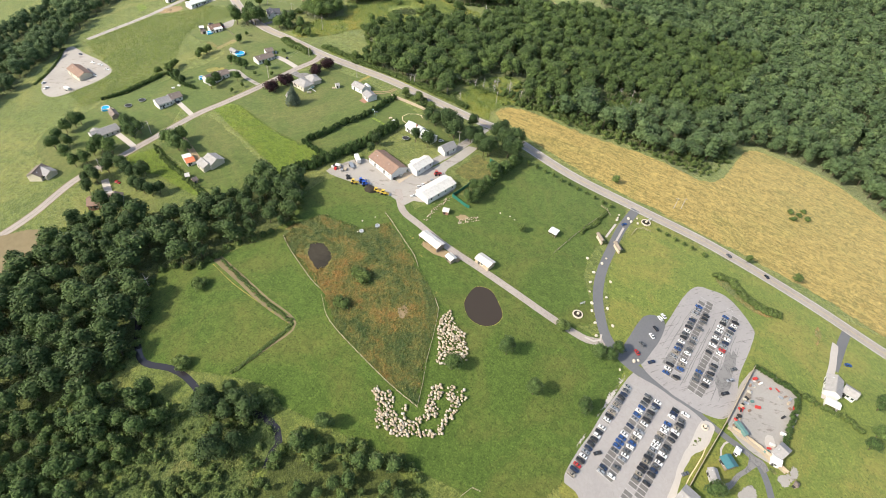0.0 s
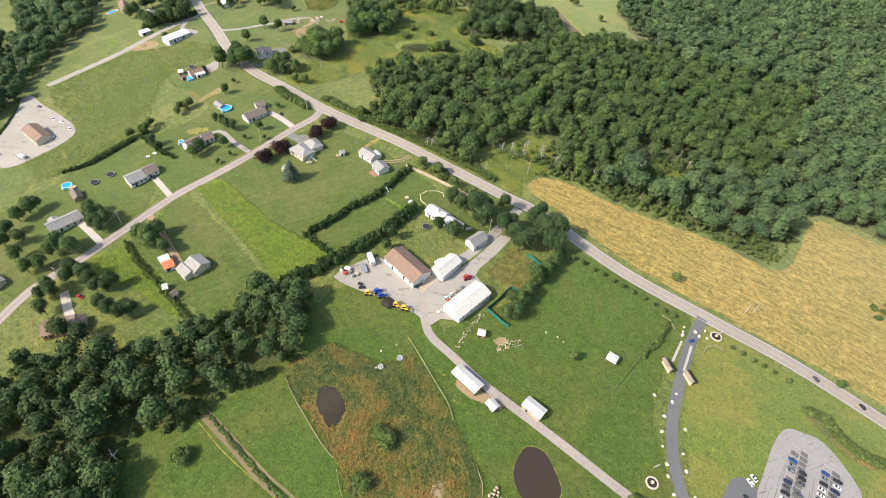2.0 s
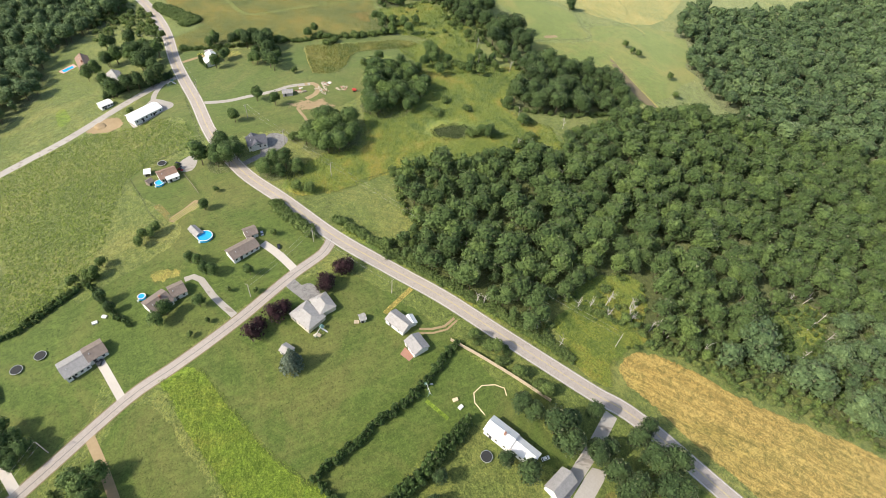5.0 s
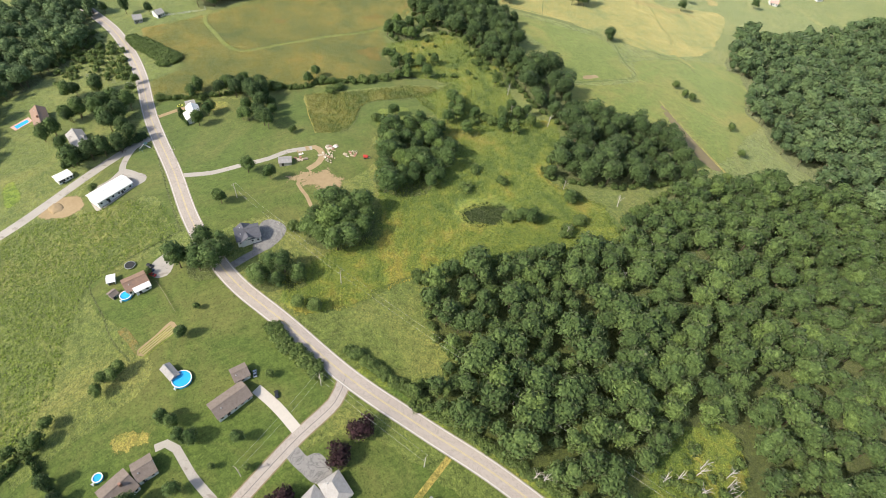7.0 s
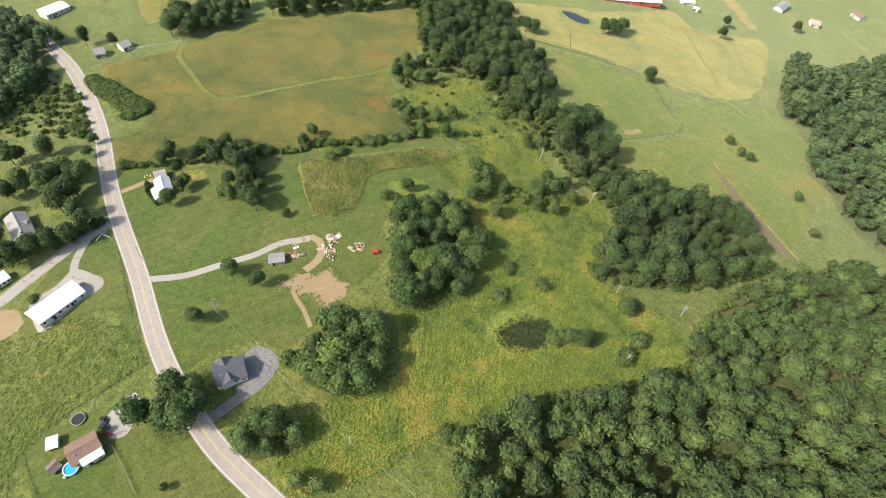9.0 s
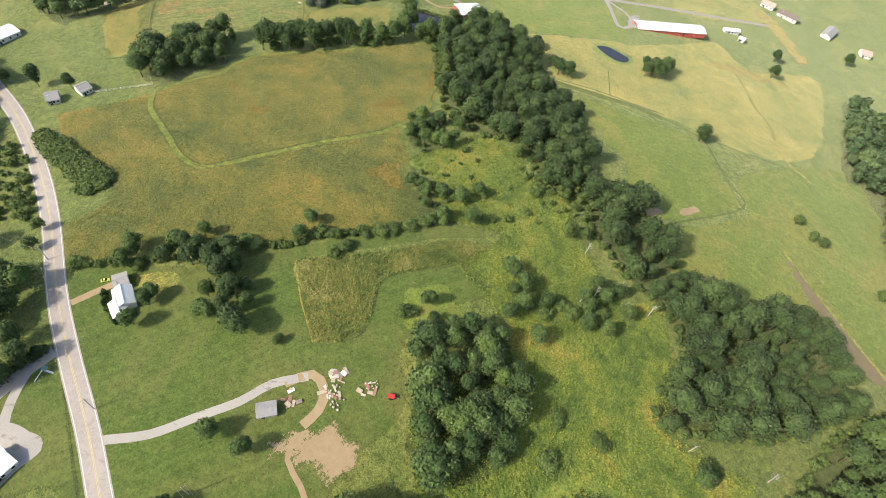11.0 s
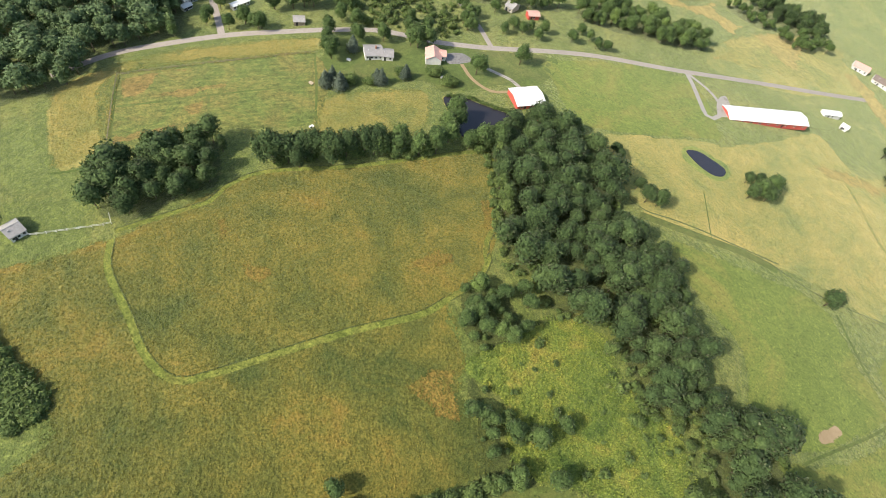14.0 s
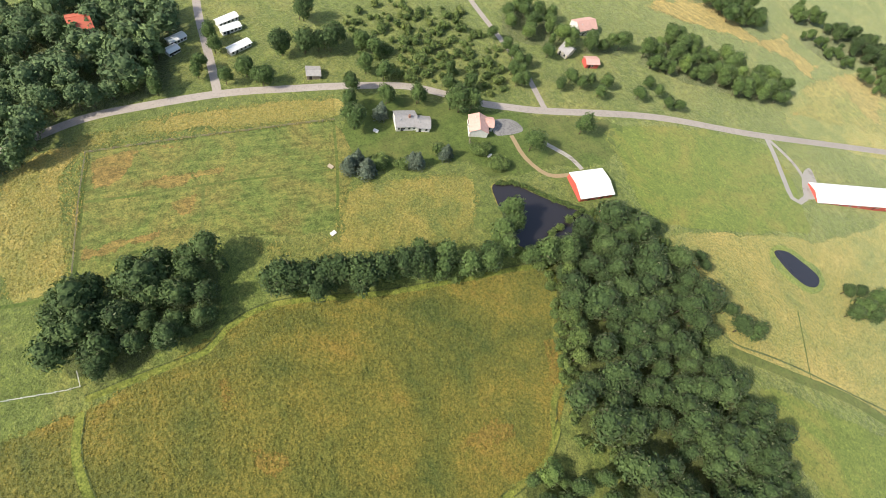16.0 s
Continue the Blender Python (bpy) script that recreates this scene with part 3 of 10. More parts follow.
field("pasture", "smooth green pasture with worn paths", "grazed", 0.06, 1.0, [(-129.8, 134.0), (-122.1, 161.3), (-115.8, 180.3), (-116.1, 218.2), (-91.0, 222.0), (-54.8, 224.5), (-51.0, 188.1), (-44.3, 166.1), (-28.8, 148.8), (-44.4, 138.6), (-67.0, 138.0), (-98.4, 137.8)])
field("pasture", "green pasture round the car park", "pasture", 0.07, 1.0, [(-47.8, 223.4), (-14.0, 230.9), (31.8, 236.9), (45.9, 231.6), (46.9, 205.4), (42.1, 178.6), (26.2, 177.8), (19.1, 199.7), (4.8, 210.8), (-11.5, 199.7), (-18.4, 169.7), (-18.0, 148.4), (-29.0, 156.4), (-42.2, 177.7)])
field("pasture", "green pasture with scattered trees and boulders", "grazed", 0.06, 1.0, [(-58.1, 73.7), (-79.9, 109.0), (-96.9, 121.0), (-84.8, 133.1), (-48.5, 136.4), (-27.0, 141.1), (-11.9, 136.9), (-8.7, 90.7), (-18.5, 72.0), (-48.1, 61.5), (-68.7, 50.4), (-93.3, 41.5), (-95.4, 48.0), (-82.7, 68.6), (-72.0, 69.5)])
field("pasture", "bright green paddock edged by a ditch", "grazed", 0.06, 1.0, [(-179.9, 46.8), (-171.2, 62.7), (-153.0, 64.3), (-132.6, 63.4), (-118.8, 65.1), (-115.8, 51.0), (-118.1, 38.0), (-126.2, 29.3), (-150.0, 20.8), (-162.6, 29.8)])
field("pasture", "strip of green pasture beside the marsh", "grazed", 0.06, 1.0, [(-167.1, 68.4), (-161.9, 91.1), (-172.3, 112.0), (-171.3, 135.9), (-135.7, 136.2), (-137.0, 119.3), (-157.0, 113.0), (-161.1, 96.7), (-154.5, 88.5), (-136.4, 83.4), (-118.3, 80.2), (-99.4, 72.5), (-70.5, 70.8), (-84.4, 70.1), (-102.8, 56.4), (-106.6, 46.7), (-114.7, 38.0), (-115.1, 64.9), (-134.8, 65.1)])
field("lawn", "mown yards of the houses along the side street", "lawn", 0.05, 1.5, [(-261.3, 199.4), (-212.1, 208.3), (-147.9, 201.5), (-149.8, 191.7), (-178.4, 185.4), (-187.4, 129.7), (-221.3, 135.6), (-271.6, 134.7), (-269.0, 160.4)])
field("lush_field", "strip of lush unmown grass between two yards", "lush", 0.08, 0.8, [(-269.6, 127.6), (-262.3, 140.1), (-223.6, 137.4), (-184.8, 141.9), (-189.7, 115.3), (-201.9, 117.3)])
field("lawn", "mown yard round the house with two sheds", "lawn", 0.05, 1.5, [(-265.0, 103.4), (-265.8, 122.4), (-192.8, 112.7), (-200.2, 86.7), (-241.9, 87.5), (-260.9, 88.8)])
field("lush_field", "narrow strip of tall bright grass", "lush", 0.07, 0.8, [(-259.7, 88.1), (-241.9, 87.5), (-204.1, 84.8), (-212.7, 79.1), (-239.0, 74.6), (-265.8, 68.5)])
field("lawn", "mown yards with pools and sheds", "lawn", 0.05, 1.5, [(-366.6, 203.4), (-335.8, 209.6), (-275.5, 209.1), (-271.7, 188.9), (-271.8, 158.9), (-271.4, 117.3), (-285.0, 115.0), (-319.2, 117.7), (-323.4, 138.3), (-326.6, 170.5), (-373.7, 171.3)])
field("lawn", "mown yards behind the street", "lawn", 0.05, 1.5, [(-296.1, 42.6), (-325.0, 53.2), (-329.0, 87.7), (-336.6, 125.9), (-280.1, 113.9), (-269.6, 76.6), (-268.2, 43.7)])
field("meadow_field", "green hay meadow with faint mowing lines", "meadow", 0.05, 1.0, [(-335.1, 80.3), (-331.1, 98.4), (-330.3, 122.7), (-342.4, 145.0), (-374.6, 173.5), (-374.8, 190.5), (-372.5, 210.6), (-388.9, 216.7), (-408.0, 208.0), (-412.2, 193.0), (-424.8, 174.6), (-425.2, 140.4), (-422.6, 122.6), (-400.2, 117.6), (-377.9, 116.6), (-361.9, 114.4), (-356.1, 104.2), (-358.7, 83.3)])
field("lawn", "mown lawn with a gravel drive and bare earth", "lawn", 0.06, 1.5, [(-458.2, 251.6), (-453.6, 268.8), (-432.9, 285.9), (-426.0, 301.7), (-412.6, 316.2), (-384.0, 296.9), (-387.4, 326.5), (-374.4, 349.6), (-356.1, 351.6), (-345.8, 346.7), (-355.5, 327.8), (-355.5, 310.3), (-341.7, 295.6), (-341.8, 274.8), (-339.8, 246.7), (-352.7, 238.4), (-358.9, 225.2), (-363.8, 216.0), (-402.3, 229.6)])
field("lawn", "mown strip beside the long white barn", "lawn", 0.06, 1.0, [(-434.3, 234.5), (-412.4, 231.1), (-380.2, 218.2), (-378.5, 208.9), (-397.0, 215.6), (-404.6, 209.5), (-409.5, 194.3), (-424.5, 193.5), (-440.2, 226.2)])
field("goldenrod_field", "wide field of goldenrod and seeding grass", "golden", 0.08, 1.2, [(-547.1, 294.4), (-538.4, 309.7), (-529.1, 330.2), (-524.8, 345.0), (-521.4, 367.2), (-516.9, 384.5), (-496.0, 408.2), (-462.5, 453.9), (-436.6, 425.2), (-428.3, 405.3), (-431.1, 389.5), (-414.7, 378.6), (-408.0, 367.6), (-390.6, 362.0), (-387.9, 355.7), (-415.2, 312.0), (-442.8, 287.7), (-464.3, 257.6), (-483.8, 262.1), (-482.1, 279.2), (-489.4, 287.1), (-525.2, 287.9)])
field("weedy_plot", "plot of rank yellowing weeds in mown grass", "plot", 0.09, 1.0, [(-407.9, 308.9), (-387.7, 333.1), (-374.4, 352.8), (-363.5, 361.7), (-359.0, 360.8), (-361.2, 351.2), (-365.4, 346.1), (-372.9, 335.4), (-378.5, 327.8), (-378.8, 321.3), (-372.9, 311.5), (-370.2, 303.7), (-372.6, 297.3), (-378.9, 291.0), (-394.2, 299.7)])
field("weed_thicket", "rank weeds and yellow goldenrod between the trees", "weeds", 0.05, 2.0, [(-414.5, 375.2), (-403.1, 409.9), (-383.8, 417.7), (-371.9, 406.9), (-349.1, 405.7), (-338.4, 394.3), (-318.7, 380.5), (-305.6, 373.7), (-319.6, 350.5), (-332.3, 339.2), (-337.5, 340.5), (-350.3, 343.4), (-364.8, 346.7), (-360.8, 361.8), (-360.5, 369.8), (-383.7, 359.6), (-397.7, 374.2)])
field("weed_thicket", "damp meadow of rank green weeds", "weeds", 0.05, 2.0, [(-339.9, 293.6), (-335.8, 337.7), (-315.0, 363.1), (-300.4, 388.4), (-283.7, 367.6), (-275.9, 343.1), (-248.9, 348.0), (-232.2, 335.3), (-251.1, 293.7), (-265.0, 281.2), (-286.2, 253.4), (-292.7, 231.0), (-305.1, 216.7), (-322.1, 220.6), (-318.5, 246.8), (-310.2, 264.3)])
field("pasture", "wide green pasture with a fence line", "pasture", 0.07, 1.0, [(-390.1, 472.6), (-360.9, 485.4), (-325.4, 496.5), (-304.3, 479.2), (-291.1, 466.5), (-312.7, 429.2), (-336.4, 418.5), (-343.2, 444.7), (-371.0, 458.2)])
field("pasture", "light green rough pasture beside the tree belt", "pasture", 0.05, 3.0, [(-334.8, 415.1), (-312.3, 428.0), (-290.6, 464.4), (-301.2, 487.0), (-270.8, 537.5), (-221.1, 558.1), (-219.6, 424.8), (-260.2, 388.9), (-280.8, 396.4), (-313.3, 407.1)])
field("dry_pasture", "drying yellow pasture with faint tracks", "dry", 0.06, 1.5, [(-426.6, 497.7), (-407.3, 531.1), (-379.6, 571.7), (-357.9, 616.9), (-329.5, 605.2), (-297.4, 648.0), (-281.3, 628.6), (-272.0, 546.7), (-298.5, 508.8), (-329.8, 501.5), (-367.9, 488.0), (-401.4, 476.5)])
field("dry_pasture", "yellow pasture sloping towards the far houses", "dry", 0.05, 1.5, [(-429.7, 650.6), (-390.6, 735.5), (-340.0, 711.6), (-370.3, 647.0), (-421.2, 609.9)])
field("crop_plot", "plot of striped reddish and green stubble", "crop", 0.09, 0.8, [(-600.9, 377.5), (-588.5, 398.8), (-557.4, 445.4), (-523.1, 415.3), (-549.3, 383.0), (-551.5, 372.5), (-565.3, 350.1)])
field("dry_pasture", "tall tan grass beside the plots", "dry", 0.07, 1.0, [(-613.0, 354.0), (-609.7, 380.9), (-599.4, 406.5), (-566.9, 454.4), (-557.4, 445.4), (-601.9, 378.1), (-565.0, 349.0), (-571.5, 332.0)])
field("dry_pasture", "yellow grass below the barn pond", "dry", 0.08, 1.0, [(-534.0, 427.0), (-509.1, 463.2), (-497.7, 458.9), (-488.7, 441.5), (-502.9, 420.7), (-528.6, 392.1), (-538.1, 391.2), (-521.2, 411.0)])
field("lawn", "mown lawn of the farmhouse", "lawn", 0.07, 1.0, [(-558.4, 450.7), (-562.0, 464.6), (-525.4, 493.8), (-506.6, 512.0), (-480.3, 535.3), (-472.4, 511.9), (-483.5, 494.5), (-499.5, 468.1), (-511.6, 466.2), (-536.8, 431.1)])
field("pasture", "green pasture between the barns", "pasture", 0.07, 1.0, [(-483.7, 531.0), (-429.4, 587.1), (-393.9, 558.9), (-400.0, 543.3), (-442.8, 501.7), (-467.7, 513.2)])
field("dry_pasture", "yellow pasture with a small pond", "dry", 0.06, 1.0, [(-439.9, 501.2), (-410.5, 535.1), (-394.0, 550.3), (-378.9, 544.2), (-371.0, 524.6), (-378.2, 492.8), (-403.7, 481.2), (-421.9, 489.9)])

# ---- roads ----
MAIN_ROAD = [(85.7, 234.4), (69.3, 234.4), (32.4, 236.6), (-12.0, 235.0), (-46.1, 229.9), (-88.9, 224.5), (-135.3, 227.3), (-152.9, 225.0), (-171.7, 223.1), (-194.3, 221.1), (-218.9, 219.2), (-244.2, 215.5), (-273.7, 212.0), (-307.0, 211.8), (-333.9, 211.2), (-358.9, 215.0), (-378.7, 220.4), (-406.2, 230.8), (-432.8, 239.5), (-456.9, 248.3), (-491.4, 263.4), (-521.1, 273.6), (-555.6, 282.3), (-583.9, 286.1), (-614.6, 288.2), (-639.5, 286.1), (-689.5, 280.3)]
road = ribbon("road", "straight two-lane country road with pale worn asphalt", MAIN_ROAD, 6.8, M["roadway"], 0.16)
for off, mat, w in ((2.9, "line_white", 0.2), (-2.9, "line_white", 0.2), (0.16, "line_yellow", 0.16), (-0.16, "line_yellow", 0.16)):
    ribbon("painted_line", "", MAIN_ROAD, w, M[mat], 0.175, road, off)
SIDE_STREET = [(-273.8, 210.6), (-270.4, 203.1), (-270.7, 188.0), (-270.1, 174.6), (-269.4, 161.9), (-269.6, 146.2), (-270.5, 132.1), (-271.7, 117.4), (-269.2, 88.4), (-267.8, 69.4), (-267.5, 48.5), (-258.4, 25.1), (-255.0, 9.2), (-254.8, -4.6)]
ribbon("side_street", "narrow cracked side street", SIDE_STREET, 4.3, M["roadway"], 0.15)
ribbon("sealed_crack", "dark ragged crack along the side street", SIDE_STREET, 0.22, M["stall"], 0.165, None, 0.15, "crack")
ribbon("verge", "dusty verge of the side street", SIDE_STREET, 0.5, M["wornearth"], 0.135, None, -2.35, "verge")
ribbon("verge", "dusty verge of the side street", SIDE_STREET, 0.5, M["wornearth"], 0.135, None, 2.35, "verge")
FAR_ROAD = [(-621.6, 358.5), (-617.1, 383.3), (-607.6, 403.1), (-594.0, 426.6), (-579.5, 446.1), (-566.6, 463.0), (-552.1, 479.6), (-536.8, 489.7), (-526.7, 495.6), (-517.8, 503.1), (-505.6, 514.8), (-472.0, 552.6), (-430.6, 590.6), (-375.3, 652.3), (-333.7, 703.5)]
ribbon("road", "quiet country road past the farmhouse", FAR_ROAD, 3.7, M["roadway"], 0.15)
ribbon("lane", "grey lane climbing between trees", [(-651.7, 455.8), (-638.8, 447.6), (-623.0, 439.0), (-608.2, 431.2), (-596.1, 424.4)], 3.2, M["roadway"], 0.14)
ribbon("lane", "straight lane leading away from the road", [(-579.5, 549.4), (-568.0, 543.6), (-543.7, 533.7), (-525.1, 525.5), (-506.8, 514.4)], 2.6, M["roadway"], 0.14)
ribbon("lane", "pale lane past the long white barn", [(-437.9, 237.4), (-437.7, 223.7), (-435.1, 203.0), (-429.6, 171.1), (-428.8, 144.4), (-428.4, 125.0)], 5.0, M["gravel"], 0.14)
ENTRY = [(-51.3, 227.4), (-49.9, 208.8), (-46.4, 190.7), (-43.1, 176.7), (-37.9, 163.9), (-31.2, 154.1), (-24.7, 147.2), (-18.2, 143.9), (-9.9, 142.4), (-0.6, 143.3), (9.0, 143.2), (18.4, 142.6)]
ribbon("driveway", "curved asphalt entrance drive of the farm park", ENTRY, 4.4, M["sealed"], 0.17, category="driveway")
ribbon("driveway", "narrow asphalt drive through the farm park", [(17.5, 142.6), (23.4, 142.1), (29.7, 141.6), (36.0, 141.7), (40.4, 141.0), (43.7, 138.3), (46.3, 135.1), (49.4, 129.9)], 2.5, M["sealed"], 0.172, category="driveway")
ribbon("farm_lane", "narrow grey farm lane beside the sheds", [(-142.7, 149.0), (-131.0, 139.8), (-119.6, 138.4), (-101.1, 137.0), (-82.1, 137.6), (-64.1, 138.0), (-44.2, 138.4), (-29.1, 140.1), (-22.2, 145.6)], 3.4, M["roadway"], 0.14, category="driveway")
def drive(label, width, mat, pts):
    ribbon("driveway", label, pts, width, M[mat], 0.145, category="driveway")


drive("gravel drive to the brown house", 2.6, "gravel", [(-272.0, 160.4), (-279.1, 160.3), (-285.2, 160.4), (-290.5, 161.1), (-295.9, 161.9), (-299.7, 160.8), (-301.0, 157.7)])
drive("concrete drive to the ranch house", 3.4, "concrete", [(-272.1, 189.2), (-283.2, 190.0), (-293.2, 189.6)])
drive("cracked drive to the pale-roofed house", 4.5, "asphalt", [(-269.0, 183.9), (-262.4, 183.8), (-256.8, 185.7)])
drive("concrete drive to the grey house", 2.8, "concrete", [(-271.3, 116.0), (-279.1, 117.0), (-287.1, 118.0), (-293.0, 118.6)])
drive("two-track earth drive", 1.0, "dirt", [(-209.6, 214.7), (-210.0, 209.4), (-212.7, 205.3), (-216.2, 202.0)])
drive("two-track earth drive", 0.8, "dirt", [(-208.2, 214.7), (-208.4, 209.0), (-211.2, 204.3), (-215.2, 200.4)])
drive("gravel drive over the lawn to the collapsed shed", 2.8, "gravel", [(-403.0, 229.4), (-400.6, 232.8), (-392.7, 241.4), (-386.6, 253.3), (-381.2, 263.8), (-378.3, 273.6), (-371.8, 282.4)])
drive("drive to the red-roofed house", 3.6, "gravel", [(-364.6, 205.5), (-364.6, 200.8), (-362.6, 196.8)])
drive("trodden earth beside the collapsed shed", 3.0, "dirt", [(-375.5, 276.2), (-371.5, 283.7), (-365.1, 282.7), (-361.7, 277.3), (-361.8, 271.0)])
drive("worn earth track over the lawn", 1.6, "dirt", [(-360.9, 268.1), (-357.8, 261.9), (-349.6, 259.5), (-342.2, 256.2)])
drive("asphalt drive to the dark-roofed house", 3.4, "asphalt", [(-341.4, 212.0), (-341.2, 216.1), (-340.4, 222.4), (-339.4, 228.0)])
drive("short earth drive", 2.6, "dirt", [(-450.1, 249.5), (-448.2, 256.1), (-446.3, 262.0)])
drive("drive to the shed house", 3.0, "dirt", [(-272.0, 103.5), (-256.6, 101.0), (-241.2, 97.8), (-231.9, 95.6)])
drive("drive to the brick house", 3.4, "concrete", [(-256.1, 57.8), (-245.3, 54.6), (-237.6, 53.1)])
drive("drive to the grey farmhouse", 3.0, "concrete", [(-268.8, 80.5), (-278.4, 80.7), (-291.2, 80.6)])
drive("worn track past the white pole barn", 1.8, "dirt", [(-507.8, 491.6), (-497.3, 486.7), (-486.5, 486.9), (-480.4, 493.9)])
drive("drive to the pole barn from the road", 2.0, "gravel", [(-503.2, 497.5), (-491.4, 500.1), (-485.1, 501.1), (-478.8, 499.9)])
drive("gravel drive of the red riding barn", 2.6, "gravel", [(-429.3, 591.2), (-423.0, 584.7), (-417.4, 577.9), (-411.9, 571.0), (-406.6, 565.3), (-403.0, 566.3), (-401.6, 571.5), (-402.8, 577.7)])
drive("gravel loop of the red riding barn", 2.0, "gravel", [(-427.4, 591.0), (-417.1, 588.9), (-410.9, 586.5), (-405.7, 582.4), (-402.8, 577.7)])
drive("short drive", 3.0, "gravel", [(-435.9, 238.9), (-437.8, 231.8), (-434.0, 224.0), (-426.2, 216.7), (-418.1, 216.7)])
drive("drive to the white farmhouse", 4.5, "gravel", [(-144.9, 222.4), (-143.8, 205.7), (-144.0, 186.7), (-145.8, 171.0)])
drive("drive of the white house beside the road", 4.0, "sealed", [(52.8, 234.8), (52.5, 223.6), (52.6, 211.5), (52.6, 205.8)])
def paved(name, label, mat, lift, pts):
    patch(name, label, pts, M[mat], lift, 0.3, True, name.replace("_", " "))


paved("car_park", "pale asphalt car park with long rows of cars", "lot", 0.18, [(-9.1, 137.1), (-6.4, 140.4), (7.3, 141.8), (20.3, 141.1), (20.5, 129.3), (21.8, 104.9), (8.1, 84.1), (-2.4, 86.9), (-7.8, 88.6), (-8.8, 109.7)])
paved("car_park", "patched overflow car park streaked with sealant", "lot_old", 0.18, [(-9.2, 198.9), (-1.2, 206.4), (7.3, 207.5), (18.2, 200.8), (21.6, 194.9), (23.0, 174.5), (24.6, 147.2), (-7.6, 145.4), (-9.0, 169.4)])
paved("small_car_park", "small dark asphalt car park", "sealed", 0.19, [(-17.4, 168.7), (-9.1, 171.3), (-8.0, 146.1), (-16.3, 146.5)])
paved("storage_yard", "grey gravel storage yard", "gravel", 0.14, [(27.1, 178.8), (45.0, 178.8), (46.2, 154.5), (45.6, 144.1), (27.2, 147.4)])
paved("farmyard", "grey gravel farmyard between metal sheds", "gravel", 0.14, [(-178.3, 133.7), (-177.0, 143.3), (-172.0, 153.8), (-159.1, 154.4), (-146.5, 152.8), (-145.9, 162.3), (-142.2, 173.7), (-140.9, 184.9), (-141.2, 193.9), (-141.0, 202.0), (-136.7, 204.2), (-135.6, 189.8), (-136.1, 178.6), (-134.7, 174.8), (-123.9, 171.5), (-123.5, 162.7), (-125.7, 151.7), (-131.8, 147.9), (-132.4, 143.2), (-137.9, 142.6), (-148.6, 142.4), (-157.5, 138.5), (-166.2, 135.5)])
paved("barn_apron", "pale gravel apron of the long barn", "gravel", 0.13, [(-424.2, 199.6), (-410.4, 196.3), (-409.4, 197.7), (-410.2, 204.4), (-411.2, 213.0), (-411.4, 219.9), (-415.2, 221.6), (-418.8, 220.3), (-423.0, 219.3), (-427.0, 216.7), (-424.9, 209.7)])
patch("bare_earth", "bare tan earth on the lawn", [(-371.8, 259.0), (-368.0, 266.0), (-364.4, 272.9), (-358.2, 280.1), (-346.1, 283.0), (-339.5, 278.7), (-337.5, 268.0), (-344.5, 259.8), (-354.0, 257.8), (-363.0, 257.5)], "dirt", 0.12, 3.0, True, "earth", 16.0)
patch("bare_earth", "heap of bare earth and gravel beside the lane", [(-429.6, 178.1), (-430.4, 194.5), (-419.8, 196.6), (-414.4, 189.4), (-422.9, 179.2)], "dirt", 0.12, 1.5, True, "earth", 4.5)
patch("wet_mud", "dark wet mud in the marsh", [(-146.4, 96.0), (-141.5, 101.5), (-133.3, 99.2), (-129.0, 92.4), (-132.6, 87.7), (-140.9, 89.9)], "mud", 0.13, 1.5, True, "earth", 4.5)
paved("shop_yard", "pale gravel yard with work vehicles", "gravel", 0.12, [(-388.7, 79.0), (-426.7, 110.5), (-405.9, 113.5), (-368.8, 114.1), (-358.3, 103.7), (-361.6, 75.4)])
paved("parking_pad", "cracked asphalt parking pad", "asphalt", 0.13, [(-264.0, 182.5), (-262.2, 189.0), (-254.5, 187.7), (-256.0, 182.3)])
field("riding_ring", "worn brown grass ring among shrubs", "ring", 0.1, 0.5, [(-133.7, 179.1), (-134.0, 189.5), (-133.8, 201.0), (-125.6, 200.0), (-116.6, 198.6), (-114.5, 188.4), (-114.9, 179.8), (-120.3, 179.0), (-127.1, 177.4)])
paved("parking_pad", "grey asphalt pad beside the dark-roofed house", "asphalt", 0.15, [(-350.3, 239.5), (-345.1, 241.9), (-341.1, 241.5), (-338.6, 239.0), (-337.4, 234.1), (-337.5, 228.7), (-341.6, 225.5), (-348.0, 232.0), (-350.9, 236.2)])
paved("parking_pad", "pale gravel pad beside the red-roofed ranch house", "gravel", 0.15, [(-366.0, 205.7), (-366.7, 200.4), (-366.1, 196.1), (-364.3, 193.9), (-359.3, 192.6), (-356.2, 196.3), (-358.1, 199.8), (-362.2, 203.3)])
paved("gravel_apron", "gravel apron round the barn", "gravel", 0.14, [(-407.3, 584.5), (-405.1, 592.6), (-397.1, 580.2), (-401.9, 571.6)])
paved("farmyard", "asphalt yard of the pink-roofed house", "asphalt", 0.13, [(-517.6, 491.4), (-512.9, 498.5), (-506.2, 497.2), (-511.6, 487.2)])
def pond(name, label, mat, pts):
    cx, cy = sum(q[0] for q in pts) / len(pts), sum(q[1] for q in pts) / len(pts)
    patch("pond_bank", "muddy bank of the pond", [(x + (x - cx) * 0.05, y + (y - cy) * 0.05) for x, y in pts], "dryfield", 0.13, 0.4, True, "bank", 0.8)
    patch(name, label, pts, M[mat], 0.2, 0.2, True, "pond")


